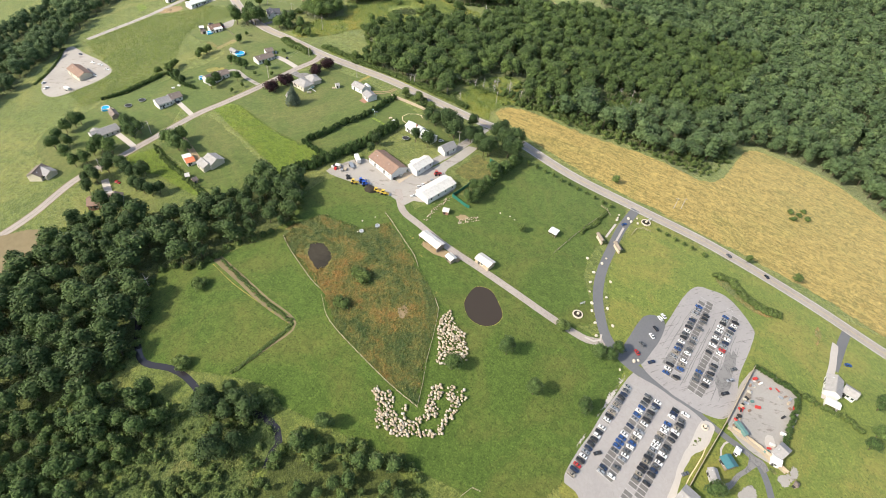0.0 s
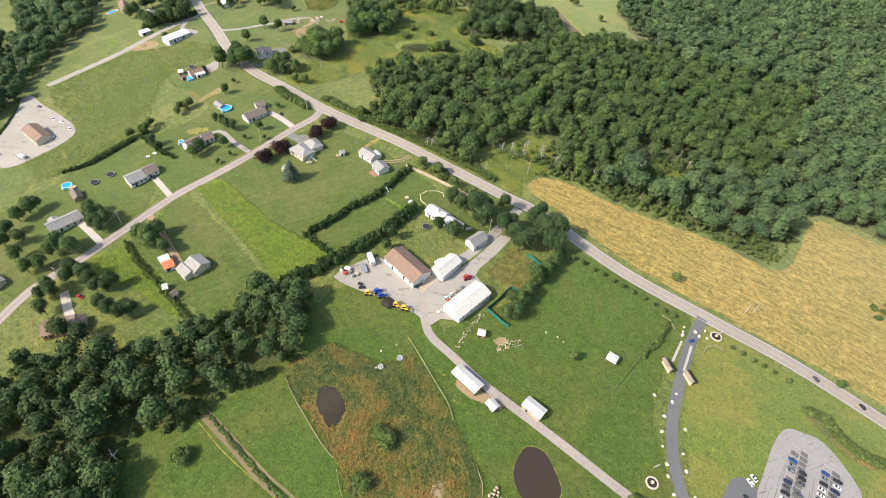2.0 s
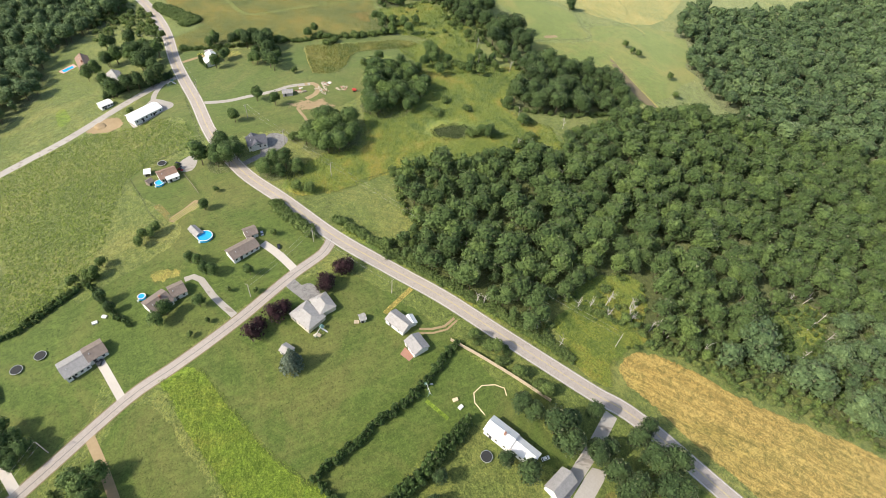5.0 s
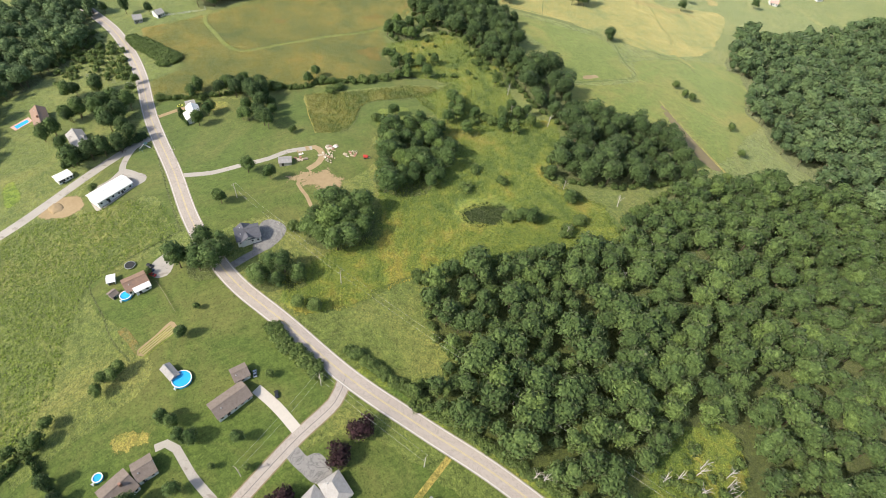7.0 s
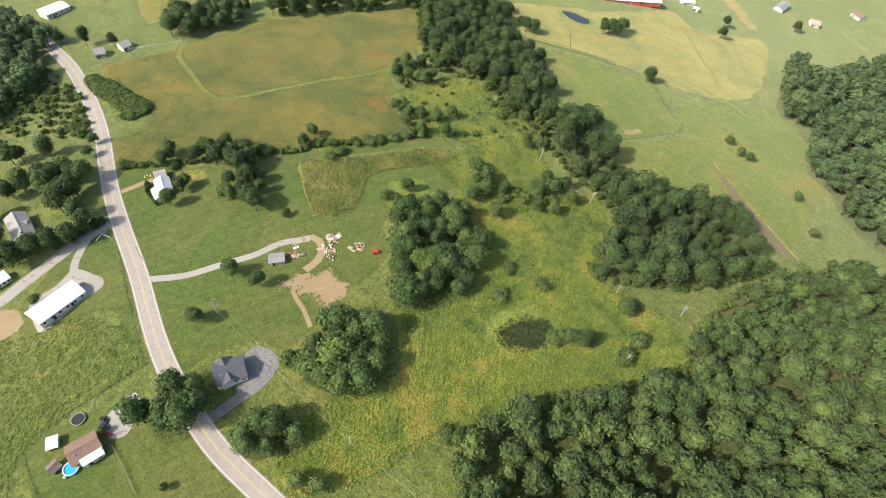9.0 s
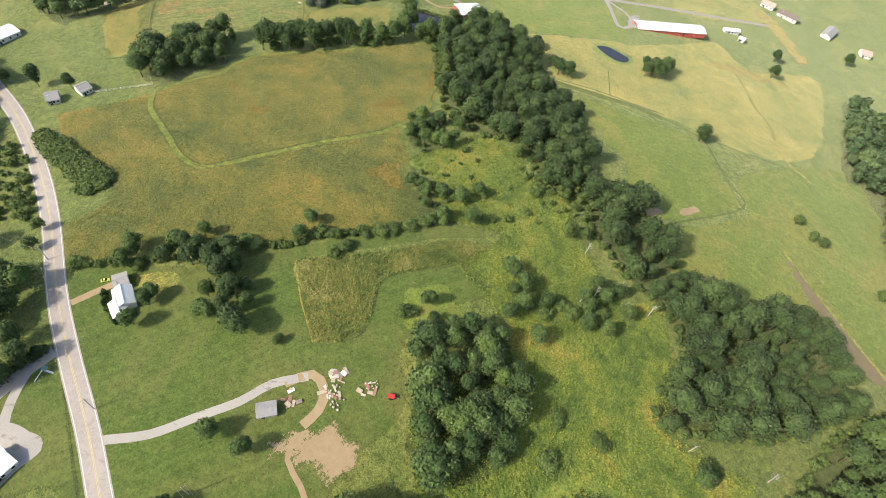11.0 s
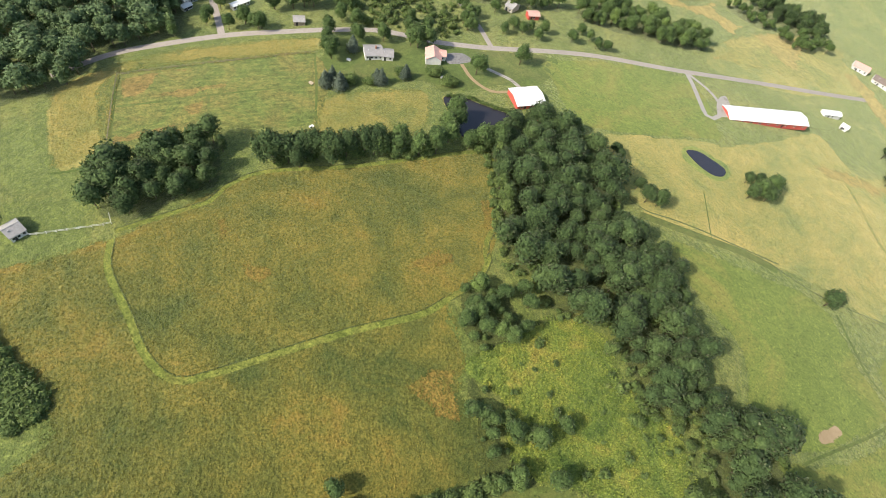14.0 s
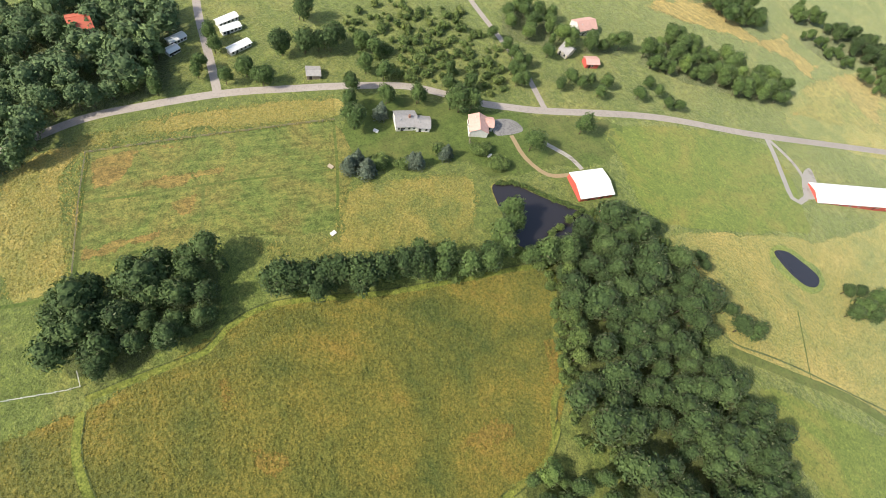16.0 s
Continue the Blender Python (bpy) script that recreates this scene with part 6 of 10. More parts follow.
scrub("scrub", "overgrown slope of shrubs above the creek", [(-134.4, -12.9), (-133.6, 14.1), (-120.2, 14.9), (-102.2, 10.4), (-86.5, 10.5), (-83.2, 0.7), (-113.2, -25.5), (-126.4, -26.5)], 3.6, 1.5, 4.5, "shrub")
scrub("scrub", "brambles and young trees by the creek", [(-119.2, 14.3), (-119.2, 23.9), (-97.6, 37.6), (-83.7, 31.8), (-81.6, 19.4), (-72.0, 10.6), (-84.5, -0.4), (-99.1, 8.5)], 4.2, 1.2, 3.8, "shrub")
scrub("scrub", "bushy bank along the creek", [(-87.8, 39.6), (-77.0, 42.8), (-63.2, 50.3), (-49.0, 57.0), (-57.9, 45.3), (-71.3, 38.0)], 3.6, 1.5, 4.0, "shrub")


# ---- weeds ----
def tuft_arrays(seed, blades=7):
    """A low cushion of leaves and seed heads."""
    rng = np.random.default_rng(seed)
    vs, fs = [], []
    for i in range(blades):
        a, o, r = rng.uniform(0, 6.28), rng.uniform(0.0, 0.6), rng.uniform(0.12, 0.21)
        d, e = np.array((math.cos(a), math.sin(a), 0)), np.array((-math.sin(a), math.cos(a), 0))
        p, t = d * o + (0, 0, rng.uniform(0.5, 1.0)), rng.uniform(0.1, 0.6)
        k = len(vs)
        vs += [p - d * r + (0, 0, t * 0.5), p - e * r * 0.7, p + d * r - (0, 0, t), p + e * r * 0.7]
        fs += [(k, k + 1, k + 2), (k, k + 2, k + 3)]
    return np.array(vs), np.array(fs)


TUFTS = [tuft_arrays(s) for s in range(6)]


def off_paths(x, y, paths):
    """Which places lie clear of the paths, given as lines with a half width."""
    ok = np.ones(len(x), bool)
    for line, half in paths:
        for q in resample(line, 1.2):
            ok &= (x - q[0]) ** 2 + (y - q[1]) ** 2 > half * half
    return ok


def weeds(name, label, pts, spacing, h0, h1, width, seed, mats, clear=()):
    x, y, rng = scatter(pts, spacing, seed, 0.12)
    ok = off_paths(x, y, clear)
    x, y = x[ok], y[ok]
    n = len(x)
    z = ground_z(x, y)
    V, Fc, I, k = [], [], [], 0
    pick, tint = rng.integers(len(TUFTS), size=n), [1.5 * noise.noise((a * 0.022, b * 0.022, seed)) + rng.uniform(-0.4, 0.4) for a, b in zip(x, y)]
    for a, b, c, j, w in zip(x, y, z, pick, tint):
        vs, fs = TUFTS[j]
        h, s = rng.uniform(h0, h1), width * rng.uniform(0.7, 1.3)
        V.append(vs * (s, s, h) + (a, b, c))
        Fc.append(fs + k)
        I.append(np.full(len(fs), 0 if len(mats) < 2 or w < 0.05 else 1 if w < 0.32 or len(mats) < 3 else 2))
        k += len(vs)
    return tagged(new(name, mesh_of(name, np.concatenate(V), np.concatenate(Fc), [M[m] for m in mats], np.concatenate(I))), label, "weeds", "", "stuff")


M["weed_green"] = leaf("weed_green_leaves", (0.085, 0.12, 0.02), (0.14, 0.175, 0.03), (0.21, 0.235, 0.045))
M["weed_gold"] = leaf("goldenrod_heads", (0.16, 0.16, 0.04), (0.22, 0.21, 0.055), (0.29, 0.265, 0.075))
M["weed_rust"] = leaf("rusty_seed_heads", (0.19, 0.15, 0.045), (0.255, 0.195, 0.06), (0.32, 0.25, 0.085))
M["weed_dark"] = leaf("dark_green_tufts", (0.028, 0.045, 0.014), (0.045, 0.07, 0.02), (0.075, 0.105, 0.03))
M["weed_lush"] = leaf("lush_grass_blades", (0.11, 0.17, 0.022), (0.18, 0.25, 0.034), (0.27, 0.335, 0.055))
def sow(name, label, pts, sp, h0, h1, w, mats):
    weeds(name, label, pts, sp, h0 * 0.5, h1 * 0.5, w * 1.1, next(SEEDS), mats, MOWN)


MOWN = [([(-528.5, 329.8), (-518.8, 322.8), (-500.5, 318.1), (-485.4, 314.0), (-475.3, 313.9), (-469.8, 316.8), (-464.9, 324.8), (-455.7, 342.1), (-446.0, 360.3), (-434.6, 378.7), (-431.5, 389.9)], 1.15), ([(-530.6, 332.3), (-524.5, 347.5), (-518.9, 361.2), (-520.3, 369.3), (-516.0, 383.8), (-496.0, 408.2), (-481.5, 429.5), (-463.9, 453.5), (-452.4, 440.7), (-440.0, 426.7), (-436.5, 417.8), (-431.8, 410.8), (-432.0, 414.4), (-428.9, 402.5), (-431.5, 389.9)], 0.95), (MAIN_ROAD, 5.0), (FAR_ROAD, 5.0), ([(-290.6, 300.6), (-286.9, 305.2), (-282.2, 308.4)], 8.0), ([(-139.8, 95.3), (-135.0, 93.2)], 5.0)]



sow("marsh_weeds", "rank brown and green marsh weeds", by["marsh"][0], 1.1, 0.8, 2.0, 1.2, ("marsh_leaf",))
sow("goldenrod", "goldenrod and seeding grass of the wide field", by["goldenrod_field"][0], 1.2, 0.5, 1.0, 1.0, ("golden_leaf",))
sow("goldenrod", "rank weeds of the unmown plot", by["weedy_plot"][0], 1.0, 1.5, 2.6, 1.1, ("plot_leaf",))
sow("weeds", "rank weeds and goldenrod in the clearing", by["weed_thicket"][0], 1.15, 1.0, 2.2, 1.25, ("weeds_leaf",))
sow("weeds", "rank green weeds of the damp meadow", by["weed_thicket"][1], 1.15, 0.9, 1.9, 1.25, ("weeds_leaf",))
sow("tall_grass", "tall bright grass of the unmown strip", by["lush_field"][0], 0.9, 0.4, 0.8, 0.9, ("weed_lush", "weed_lush"))
sow("tall_grass", "tall bright grass beside the fence row", by["lush_field"][1], 0.9, 0.4, 0.8, 0.9, ("weed_lush", "weed_green"))
sow("meadow_grass", "tall grass of the hay meadow", by["meadow_field"][0], 1.45, 0.6, 1.2, 1.3, ("weed_lush", "weed_lush"))
sow("dry_grass", "tall drying grass beside the plots", by["dry_pasture"][2], 1.15, 0.5, 1.0, 1.0, ("dry_leaf",))
sow("dry_grass", "tall drying grass below the pond", by["dry_pasture"][3], 1.1, 0.5, 1.0, 1.0, ("dry_leaf",))

# ---- overgrown glades of the wood ----
for glade in STANDS[:2]:
    patch("glade", "overgrown glade of brambles and weeds in the wood", glade, "weeds", 0.12, 2.0, True, "glade", 3.0)
    sow("weeds", "rank weeds and brambles of the glade", glade, 1.1, 0.6, 1.4, 1.2, ("weeds_leaf",))
    scrub("scrub", "scattered brambles in the glade", glade, 4.6, 1.0, 3.4, "shrub")
patch("rank_slope", "weedy slope above the creek", [(-118.3, 13.8), (-120.3, 25.7), (-97.0, 39.5), (-82.3, 33.0), (-78.8, 17.4), (-72.0, 8.6), (-86.8, -4.5), (-107.7, -14.6), (-116.5, 2.7)], "slope", 0.1, 2.0, True, "slope", 3.0)
sow("weeds", "rank weeds of the creek slope", [(-118.3, 13.8), (-120.3, 25.7), (-97.0, 39.5), (-82.3, 33.0), (-78.8, 17.4), (-72.0, 8.6), (-86.8, -4.5), (-107.7, -14.6), (-116.5, 2.7)], 1.2, 0.8, 1.8, 1.2, ("slope_leaf",))
for i, p in enumerate([(13.3, 302.4), (8.9, 301.0), (17.8, 303.2), (11.8, 295.4), (14.8, 309.0)]):
    tree("shrub", p, 2.6, 1.3, "low bush of a ring in the hay field", "bush ring in the hay field", 900 + i)
VERGE = [(-277.2, 216.7), (-256.3, 221.7), (-235.0, 224.8), (-210.4, 228.8), (-186.8, 231.8), (-168.9, 233.8), (-168.6, 229.3), (-185.4, 225.9), (-208.7, 223.2), (-231.2, 220.5), (-252.0, 217.3), (-274.3, 214.1)]
ROUGH = [(-168.7, 233.4), (-180.9, 239.9), (-175.9, 254.4), (-162.3, 256.2), (-148.1, 260.5), (-152.2, 249.7), (-153.7, 239.1), (-149.2, 231.2), (-156.0, 228.8), (-164.3, 229.7)]
for strip in (VERGE, ROUGH):
    patch("rough_verge", "rank yellowing weeds between road and wood", strip, "weeds", 0.115, 1.0, True, "verge", 1.5)
    sow("weeds", "rank yellowing weeds between road and wood", strip, 0.95, 0.9, 2.0, 1.0, ("weeds_leaf",))


# ---- paths, ditches and streams ----
LAYERS = iter(range(1000))


def track(name, label, w, mat, pts):
    ribbon(name, label, pts, w, M[mat], 0.125 + 0.0007 * next(LAYERS), category=name.replace("_", " "))


def spot(name, label, mat, lift, pts):
    soft = 0.0 if mat in ("concrete", "asphalt") and name in ("pavement", "sealant_stain") else 3.5
    patch(name, label, pts, mat if soft else M[mat], lift + 0.0011 * next(LAYERS), 0.7, True, name.replace("_", " "), soft)


GOLD_PATH = [(-528.5, 329.8), (-518.8, 322.8), (-500.5, 318.1), (-485.4, 314.0), (-475.3, 313.9), (-469.8, 316.8), (-464.9, 324.8), (-455.7, 342.1), (-446.0, 360.3), (-434.6, 378.7), (-431.5, 389.9)]
EDGE_PATH = [(-530.6, 332.3), (-524.5, 347.5), (-518.9, 361.2), (-520.3, 369.3), (-516.0, 383.8), (-496.0, 408.2), (-481.5, 429.5), (-463.9, 453.5), (-452.4, 440.7), (-440.0, 426.7), (-436.5, 417.8), (-431.8, 410.8), (-432.0, 414.4), (-428.9, 402.5), (-431.5, 389.9)]
for path, w in ((GOLD_PATH, 2.5), (EDGE_PATH, 2.0)):
    track("mown_path", "mown path through the goldenrod field", w, "path", path)
    # A thin dark strip along the left side of each path.
    ribbon("path_edge", "thin dark strip along one side of the mown path", path, 0.45, M["understory"], 0.5, None, w / 2, "path")
track("mown_path", "mown strip beside the hedgerow", 6.0, "lawn", [(-412.5, 309.6), (-404.0, 320.1), (-391.5, 337.3), (-377.9, 355.2), (-365.5, 367.0)])
track("mown_path", "mown strip along the stream", 3.5, "lawn", [(-401.2, 475.3), (-379.9, 484.3), (-360.1, 493.0), (-345.8, 496.4)])
track("stream", "narrow weedy stream in the pasture", 0.7, "understory", [(-422.7, 489.0), (-410.3, 480.4), (-400.6, 479.3), (-389.1, 484.7), (-377.2, 489.6), (-364.8, 493.7), (-346.6, 500.1)])
track("stream", "narrow dark stream in the pasture", 0.6, "understory", [(-351.2, 497.1), (-326.4, 499.5), (-298.9, 510.7), (-278.5, 518.1), (-267.6, 512.4)])
track("creek", "dark creek between the trees", 2.4, "dark_water", [(-164.9, 27.8), (-153.2, 21.1), (-144.4, 18.8), (-135.4, 23.7), (-127.6, 25.7), (-120.3, 25.7)])
track("creek", "dark creek between the trees", 2.4, "dark_water", [(-102.5, 31.9), (-95.3, 34.8), (-88.3, 35.3), (-83.9, 32.8), (-82.8, 28.9), (-80.5, 25.0)])
track("ditch_path", "bare earth path beside the ditch", 0.8, "wornearth", [(-169.7, 66.1), (-155.5, 66.1), (-136.0, 65.9), (-116.9, 65.8), (-116.1, 51.3), (-117.1, 36.8)])
track("ditch_path", "pale fence track beside the ditch", 0.4, "dryfield", [(-166.1, 61.6), (-152.2, 61.1), (-138.2, 62.1), (-125.3, 63.4), (-119.2, 64.0)])
track("ditch", "rough tan weeds in the ditch", 2.6, "wornearth", [(-168.2, 64.0), (-152.5, 64.0), (-133.0, 63.7), (-118.5, 65.4)])
patch("worn_grass", "worn tan strip between the marsh and the lane", [(-131.0, 136.0), (-122.0, 135.5), (-112.0, 131.5), (-98.0, 124.0), (-84.0, 116.0), (-79.0, 111.0), (-84.0, 111.5), (-98.0, 118.5), (-112.0, 125.0), (-124.0, 131.0)], "dryfield", 0.12, 1.5, True, "worn grass", 7.0)
track("farm_track", "faint track through the hay pasture", 1.6, "dryfield", [(-357.2, 607.8), (-331.6, 584.6), (-312.8, 559.7), (-301.3, 549.3), (-288.2, 526.3), (-270.5, 518.2)])
track("farm_track", "faint track through yellow grass", 0.5, "lawn", [(-386.3, 511.3), (-372.8, 487.7)])
spot("dirt_strip", "bare earth landing strip", "wornearth", 0.1, [(-266.9, 449.6), (-264.5, 454.0), (-247.3, 442.7), (-230.7, 432.0), (-217.5, 422.4), (-220.7, 416.5), (-232.3, 420.2), (-246.2, 430.0)])
spot("dirt_patch", "bare earth scrape", "dirt", 0.1, [(-292.3, 430.1), (-291.6, 433.8), (-284.8, 445.8), (-284.1, 443.9), (-289.0, 434.0)])
track("fence_path", "pale mown line along a fence", 1.0, "lawn", [(-557.4, 445.4), (-540.3, 431.0), (-522.6, 414.3)])
track("fence_path", "pale mown line along a fence", 1.0, "lawn", [(-565.1, 394.9), (-551.2, 384.0)])
track("fence_path", "pale mown line between plots", 0.9, "lawn", [(-587.4, 363.4), (-575.8, 379.4), (-565.5, 395.2), (-541.2, 430.0)])
track("fence_path", "straight mown line in the pasture", 1.0, "lawn", [(-319.7, 495.8), (-304.3, 479.2), (-291.5, 466.4), (-313.9, 426.3)])
track("fence_path", "mown line along the yellow field", 1.2, "lawn", [(-569.9, 331.1), (-563.6, 340.6), (-564.4, 349.6), (-603.2, 376.9)])
track("drain_line", "green drain line through the mown lawn", 1.4, "lush", [(-195.6, 182.6), (-185.9, 182.8)])
track("fence_and_shade_line", "dark overgrown fence line round the pool yard", 0.7, "understory", [(-372.0, 214.3), (-373.7, 203.8), (-375.1, 193.8), (-376.4, 185.2), (-377.0, 178.0), (-374.3, 174.8), (-366.4, 173.0), (-358.0, 171.6), (-346.6, 168.6), (-333.8, 168.3)])
track("kerb_line", "dark weedy verge of the country road", 0.9, "understory", [(-431.8, 236.6), (-414.8, 229.2), (-391.8, 219.9), (-373.5, 213.0)])
track("sandy_track", "sandy track of the old hay field", 1.5, "dryfield", [(-268.8, 455.3), (-238.9, 435.2), (-215.8, 421.1)])
track("garden_path", "rutted grass track to the road", 2.0, "dryfield", [(-230.6, 198.3), (-230.8, 205.9), (-231.0, 213.9)])
# A dark round patch with soft edges, set with dark tufts.
patch("dark_weeds", "soft-edged dark round patch in the meadow", [(-294.5, 297.0), (-293.3, 305.9), (-290.0, 312.2), (-281.5, 316.2), (-275.7, 312.7), (-275.2, 304.2), (-281.9, 294.6), (-289.1, 292.9)], "dark_cover", 0.1, 1.5, True, "weeds", 9.0)
weeds("dark_weeds", "dark low tufts on the round patch", [(-293.5, 297.0), (-292.3, 305.0), (-289.0, 311.2), (-281.5, 314.2), (-276.7, 311.7), (-276.2, 304.2), (-281.9, 295.6), (-289.1, 293.9)], 1.0, 0.4, 0.9, 1.2, next(SEEDS), ("weed_dark",))
patch("worn_grass", "worn tan grass on the yard", [(-313.0, 147.0), (-314.4, 153.5), (-312.6, 158.8), (-307.4, 161.9), (-303.9, 159.9), (-302.7, 154.5), (-305.0, 148.9)], "dryfield", 0.1, 2.0, True, "worn grass", 7.0)
spot("worn_grass", "worn tan grass beside the house", "dryfield", 0.1, [(-444.2, 269.4), (-436.2, 279.5), (-430.1, 278.2), (-430.1, 272.0), (-437.7, 265.5)])
spot("worn_grass", "greener mown square in the weedy plot", "pasture", 0.1, [(-372.3, 326.5), (-368.2, 331.6), (-361.2, 338.7), (-353.6, 334.9), (-344.1, 328.8), (-359.6, 313.7), (-366.2, 319.5)])
spot("worn_grass", "deep green mown grass beside the hedge", "lawn", 0.1, [(-424.5, 301.4), (-413.8, 309.7), (-407.2, 307.2), (-384.8, 293.4), (-395.0, 279.0), (-411.4, 288.1)])
paved("garden_bed", "brown vegetable garden bed", "dirt", 0.2, [(-335.5, 171.8), (-335.9, 177.5), (-337.1, 185.9), (-332.6, 185.4), (-332.2, 178.5), (-332.1, 172.0)])
paved("garden_bed", "brown weedy bed of the vegetable garden", "marsh", 0.2, [(-348.1, 171.8), (-347.3, 174.4), (-341.8, 174.0), (-335.7, 173.4), (-333.8, 170.9), (-340.5, 171.3)])
spot("worn_grass", "sandy patches in the pasture", "dirt", 0.1, [(-325.5, 426.2), (-321.4, 433.8), (-316.2, 432.3), (-320.3, 424.8)])
spot("worn_grass", "sandy patches in the pasture", "dirt", 0.1, [(-314.1, 439.6), (-308.9, 448.7), (-304.5, 446.1), (-310.6, 436.3)])
spot("bare_earth", "trodden earth round the animal sheds", "dirt", 0.1, [(-113.8, 132.1), (-97.3, 136.5), (-90.8, 138.5), (-90.7, 132.5), (-100.5, 128.7), (-108.2, 128.0)])
spot("bare_earth", "sandy hole beside a rock pile", "dirt", 0.11, [(-112.4, 154.3), (-108.2, 159.8), (-103.9, 158.8), (-106.0, 152.8)])
spot("green_plot", "bright green plot beside the lane", "lush", 0.11, [(-459.7, 176.2), (-460.3, 182.6), (-444.9, 180.5), (-442.3, 171.8)])
spot("pavement", "pale concrete walk beside the car park", "concrete", 0.19, [(19.2, 140.6), (23.9, 142.0), (24.7, 133.3), (23.9, 129.0), (21.6, 125.3), (22.1, 116.2), (23.8, 106.8), (21.4, 105.0), (20.4, 114.5), (19.0, 124.2), (19.5, 128.2)])
spot("lawn_bed", "mown bed inside the concrete walk", "lawn", 0.22, [(19.3, 132.8), (20.7, 135.7), (23.0, 134.4), (22.3, 128.7), (20.2, 127.0)])
track("stone_edging", "wavy edging of pale stones beside the walk", 0.35, "stone", [(23.8, 139.9), (24.3, 134.3), (24.7, 128.4), (24.5, 123.4), (24.2, 119.0), (24.3, 114.0)])
spot("pavement", "branching asphalt drive of the farm park", "asphalt", 0.18, [(35.5, 142.0), (38.3, 142.2), (41.8, 142.9), (44.9, 140.8), (43.6, 138.7), (41.9, 139.7), (39.7, 137.0), (38.0, 132.3), (37.0, 127.2), (35.9, 123.6), (33.1, 122.4), (33.3, 124.1), (35.1, 126.9), (36.4, 131.7), (37.9, 137.4), (37.8, 140.1)])
spot("play_bed", "tan gravel bed inside the drive loop", "gravel", 0.16, [(37.9, 125.6), (39.3, 130.9), (41.0, 133.1), (43.8, 131.7), (46.0, 126.7), (39.4, 120.4)])
spot("pavement", "pale concrete pad before the workshop", "concrete", 0.17, [(39.9, 150.5), (40.0, 154.2), (41.8, 155.4), (43.3, 153.1), (46.0, 152.5), (45.1, 147.2), (42.8, 146.6)])
spot("gravel_pad", "grey gravel pad behind the board fence", "gravel", 0.16, [(49.0, 144.8), (50.2, 150.6), (53.1, 150.2), (54.9, 146.5), (53.2, 141.8), (51.5, 138.6), (48.6, 137.3), (46.7, 139.1)])
spot("garden_bed", "brown rock garden beside the fence", "marsh", 0.17, [(42.9, 142.3), (44.4, 143.8), (49.2, 144.2), (48.5, 140.9), (45.4, 139.4)])
track("garden_path", "curved tan path round the pavilion", 0.7, "concrete", [(29.8, 133.3), (28.8, 136.0), (29.0, 138.7), (30.2, 141.5), (31.7, 141.9)])
spot("sealant_stain", "dark patch of new sealant", "asphalt", 0.19, [(15.7, 179.0), (18.8, 175.6), (20.2, 164.5), (19.1, 158.2), (16.4, 162.3), (16.2, 171.0)])
spot("tan_verge", "tan gravel verge of the car park", "concrete", 0.17, [(-12.4, 135.8), (-8.8, 137.4), (-8.5, 110.0), (-7.6, 88.8), (-9.8, 86.7), (-11.1, 108.7)])
spot("wet_meadow", "rust-red dead weeds", "dirt", 0.115, [(-94.9, 98.4), (-92.5, 102.6), (-87.4, 99.8), (-87.3, 94.5), (-91.0, 94.5)])

spot("earth_path", "bare brown earth path along the creek bank", "dirt", 0.12, [(-94.3, 38.4), (-90.8, 39.6), (-81.0, 41.3), (-72.1, 43.4), (-64.5, 47.0), (-64.0, 46.1), (-71.8, 42.0), (-81.5, 39.3), (-91.4, 37.7)])
spot("dry_yard", "dry tan yard below the side street", "wornearth", 0.1, [(-258.7, -3.4), (-252.7, 15.5), (-244.6, 24.7), (-236.0, 25.7), (-228.6, 20.7), (-224.8, 12.2), (-226.2, 1.4), (-230.0, -12.3)])
spot("pavement", "tan concrete patio and walk of the white house", "concrete", 0.15, [(49.1, 221.5), (51.6, 221.0), (53.6, 206.8), (54.7, 195.1), (53.6, 187.7), (51.8, 187.2), (51.3, 192.2), (50.6, 205.5)])
spot("ditch_weeds", "brown weeds along the field drain", "marsh", 0.12, [(-4.2, 214.3), (0.6, 218.8), (10.9, 216.8), (19.7, 215.9), (25.9, 219.6), (26.7, 213.2), (18.9, 208.2), (8.2, 208.9), (0.7, 211.0)])
spot("ditch_weeds", "brown weeds beside the white house lot", "marsh", 0.12, [(40.2, 223.8), (44.1, 226.4), (45.2, 214.8), (43.6, 209.0), (41.2, 215.4)])
patch("stubble_rows", "rows of rust-red stubble in the plot", [(-583.4, 378.0), (-580.7, 385.2), (-574.6, 395.4), (-568.4, 406.5), (-565.2, 404.9), (-564.8, 399.2), (-570.1, 389.9), (-574.9, 381.3), (-579.2, 376.1)], "redstubble", 0.14 + 0.0011 * next(LAYERS), 2.0, True, "stubble", 5.0)
patch("stubble_rows", "rust-red corner of the plot", [(-599.3, 375.7), (-596.7, 384.0), (-591.6, 392.7), (-584.2, 402.4), (-580.6, 402.5), (-584.3, 395.9), (-590.0, 388.0), (-586.3, 383.6), (-585.2, 376.5), (-587.6, 368.8)], "redstubble", 0.14 + 0.0011 * next(LAYERS), 2.0, True, "stubble", 5.0)
patch("stubble_rows", "reddish patch of stubble in the plot", [(-569.7, 383.3), (-567.3, 390.1), (-564.1, 393.3), (-558.2, 387.6), (-559.6, 382.3), (-564.9, 381.0)], "redstubble", 0.14 + 0.0011 * next(LAYERS), 2.0, True, "stubble", 5.0)
patch("stubble_rows", "reddish strip of stubble in the plot", [(-572.4, 419.2), (-569.2, 426.6), (-564.5, 427.7), (-566.1, 421.4)], "redstubble", 0.14 + 0.0011 * next(LAYERS), 2.0, True, "stubble", 5.0)
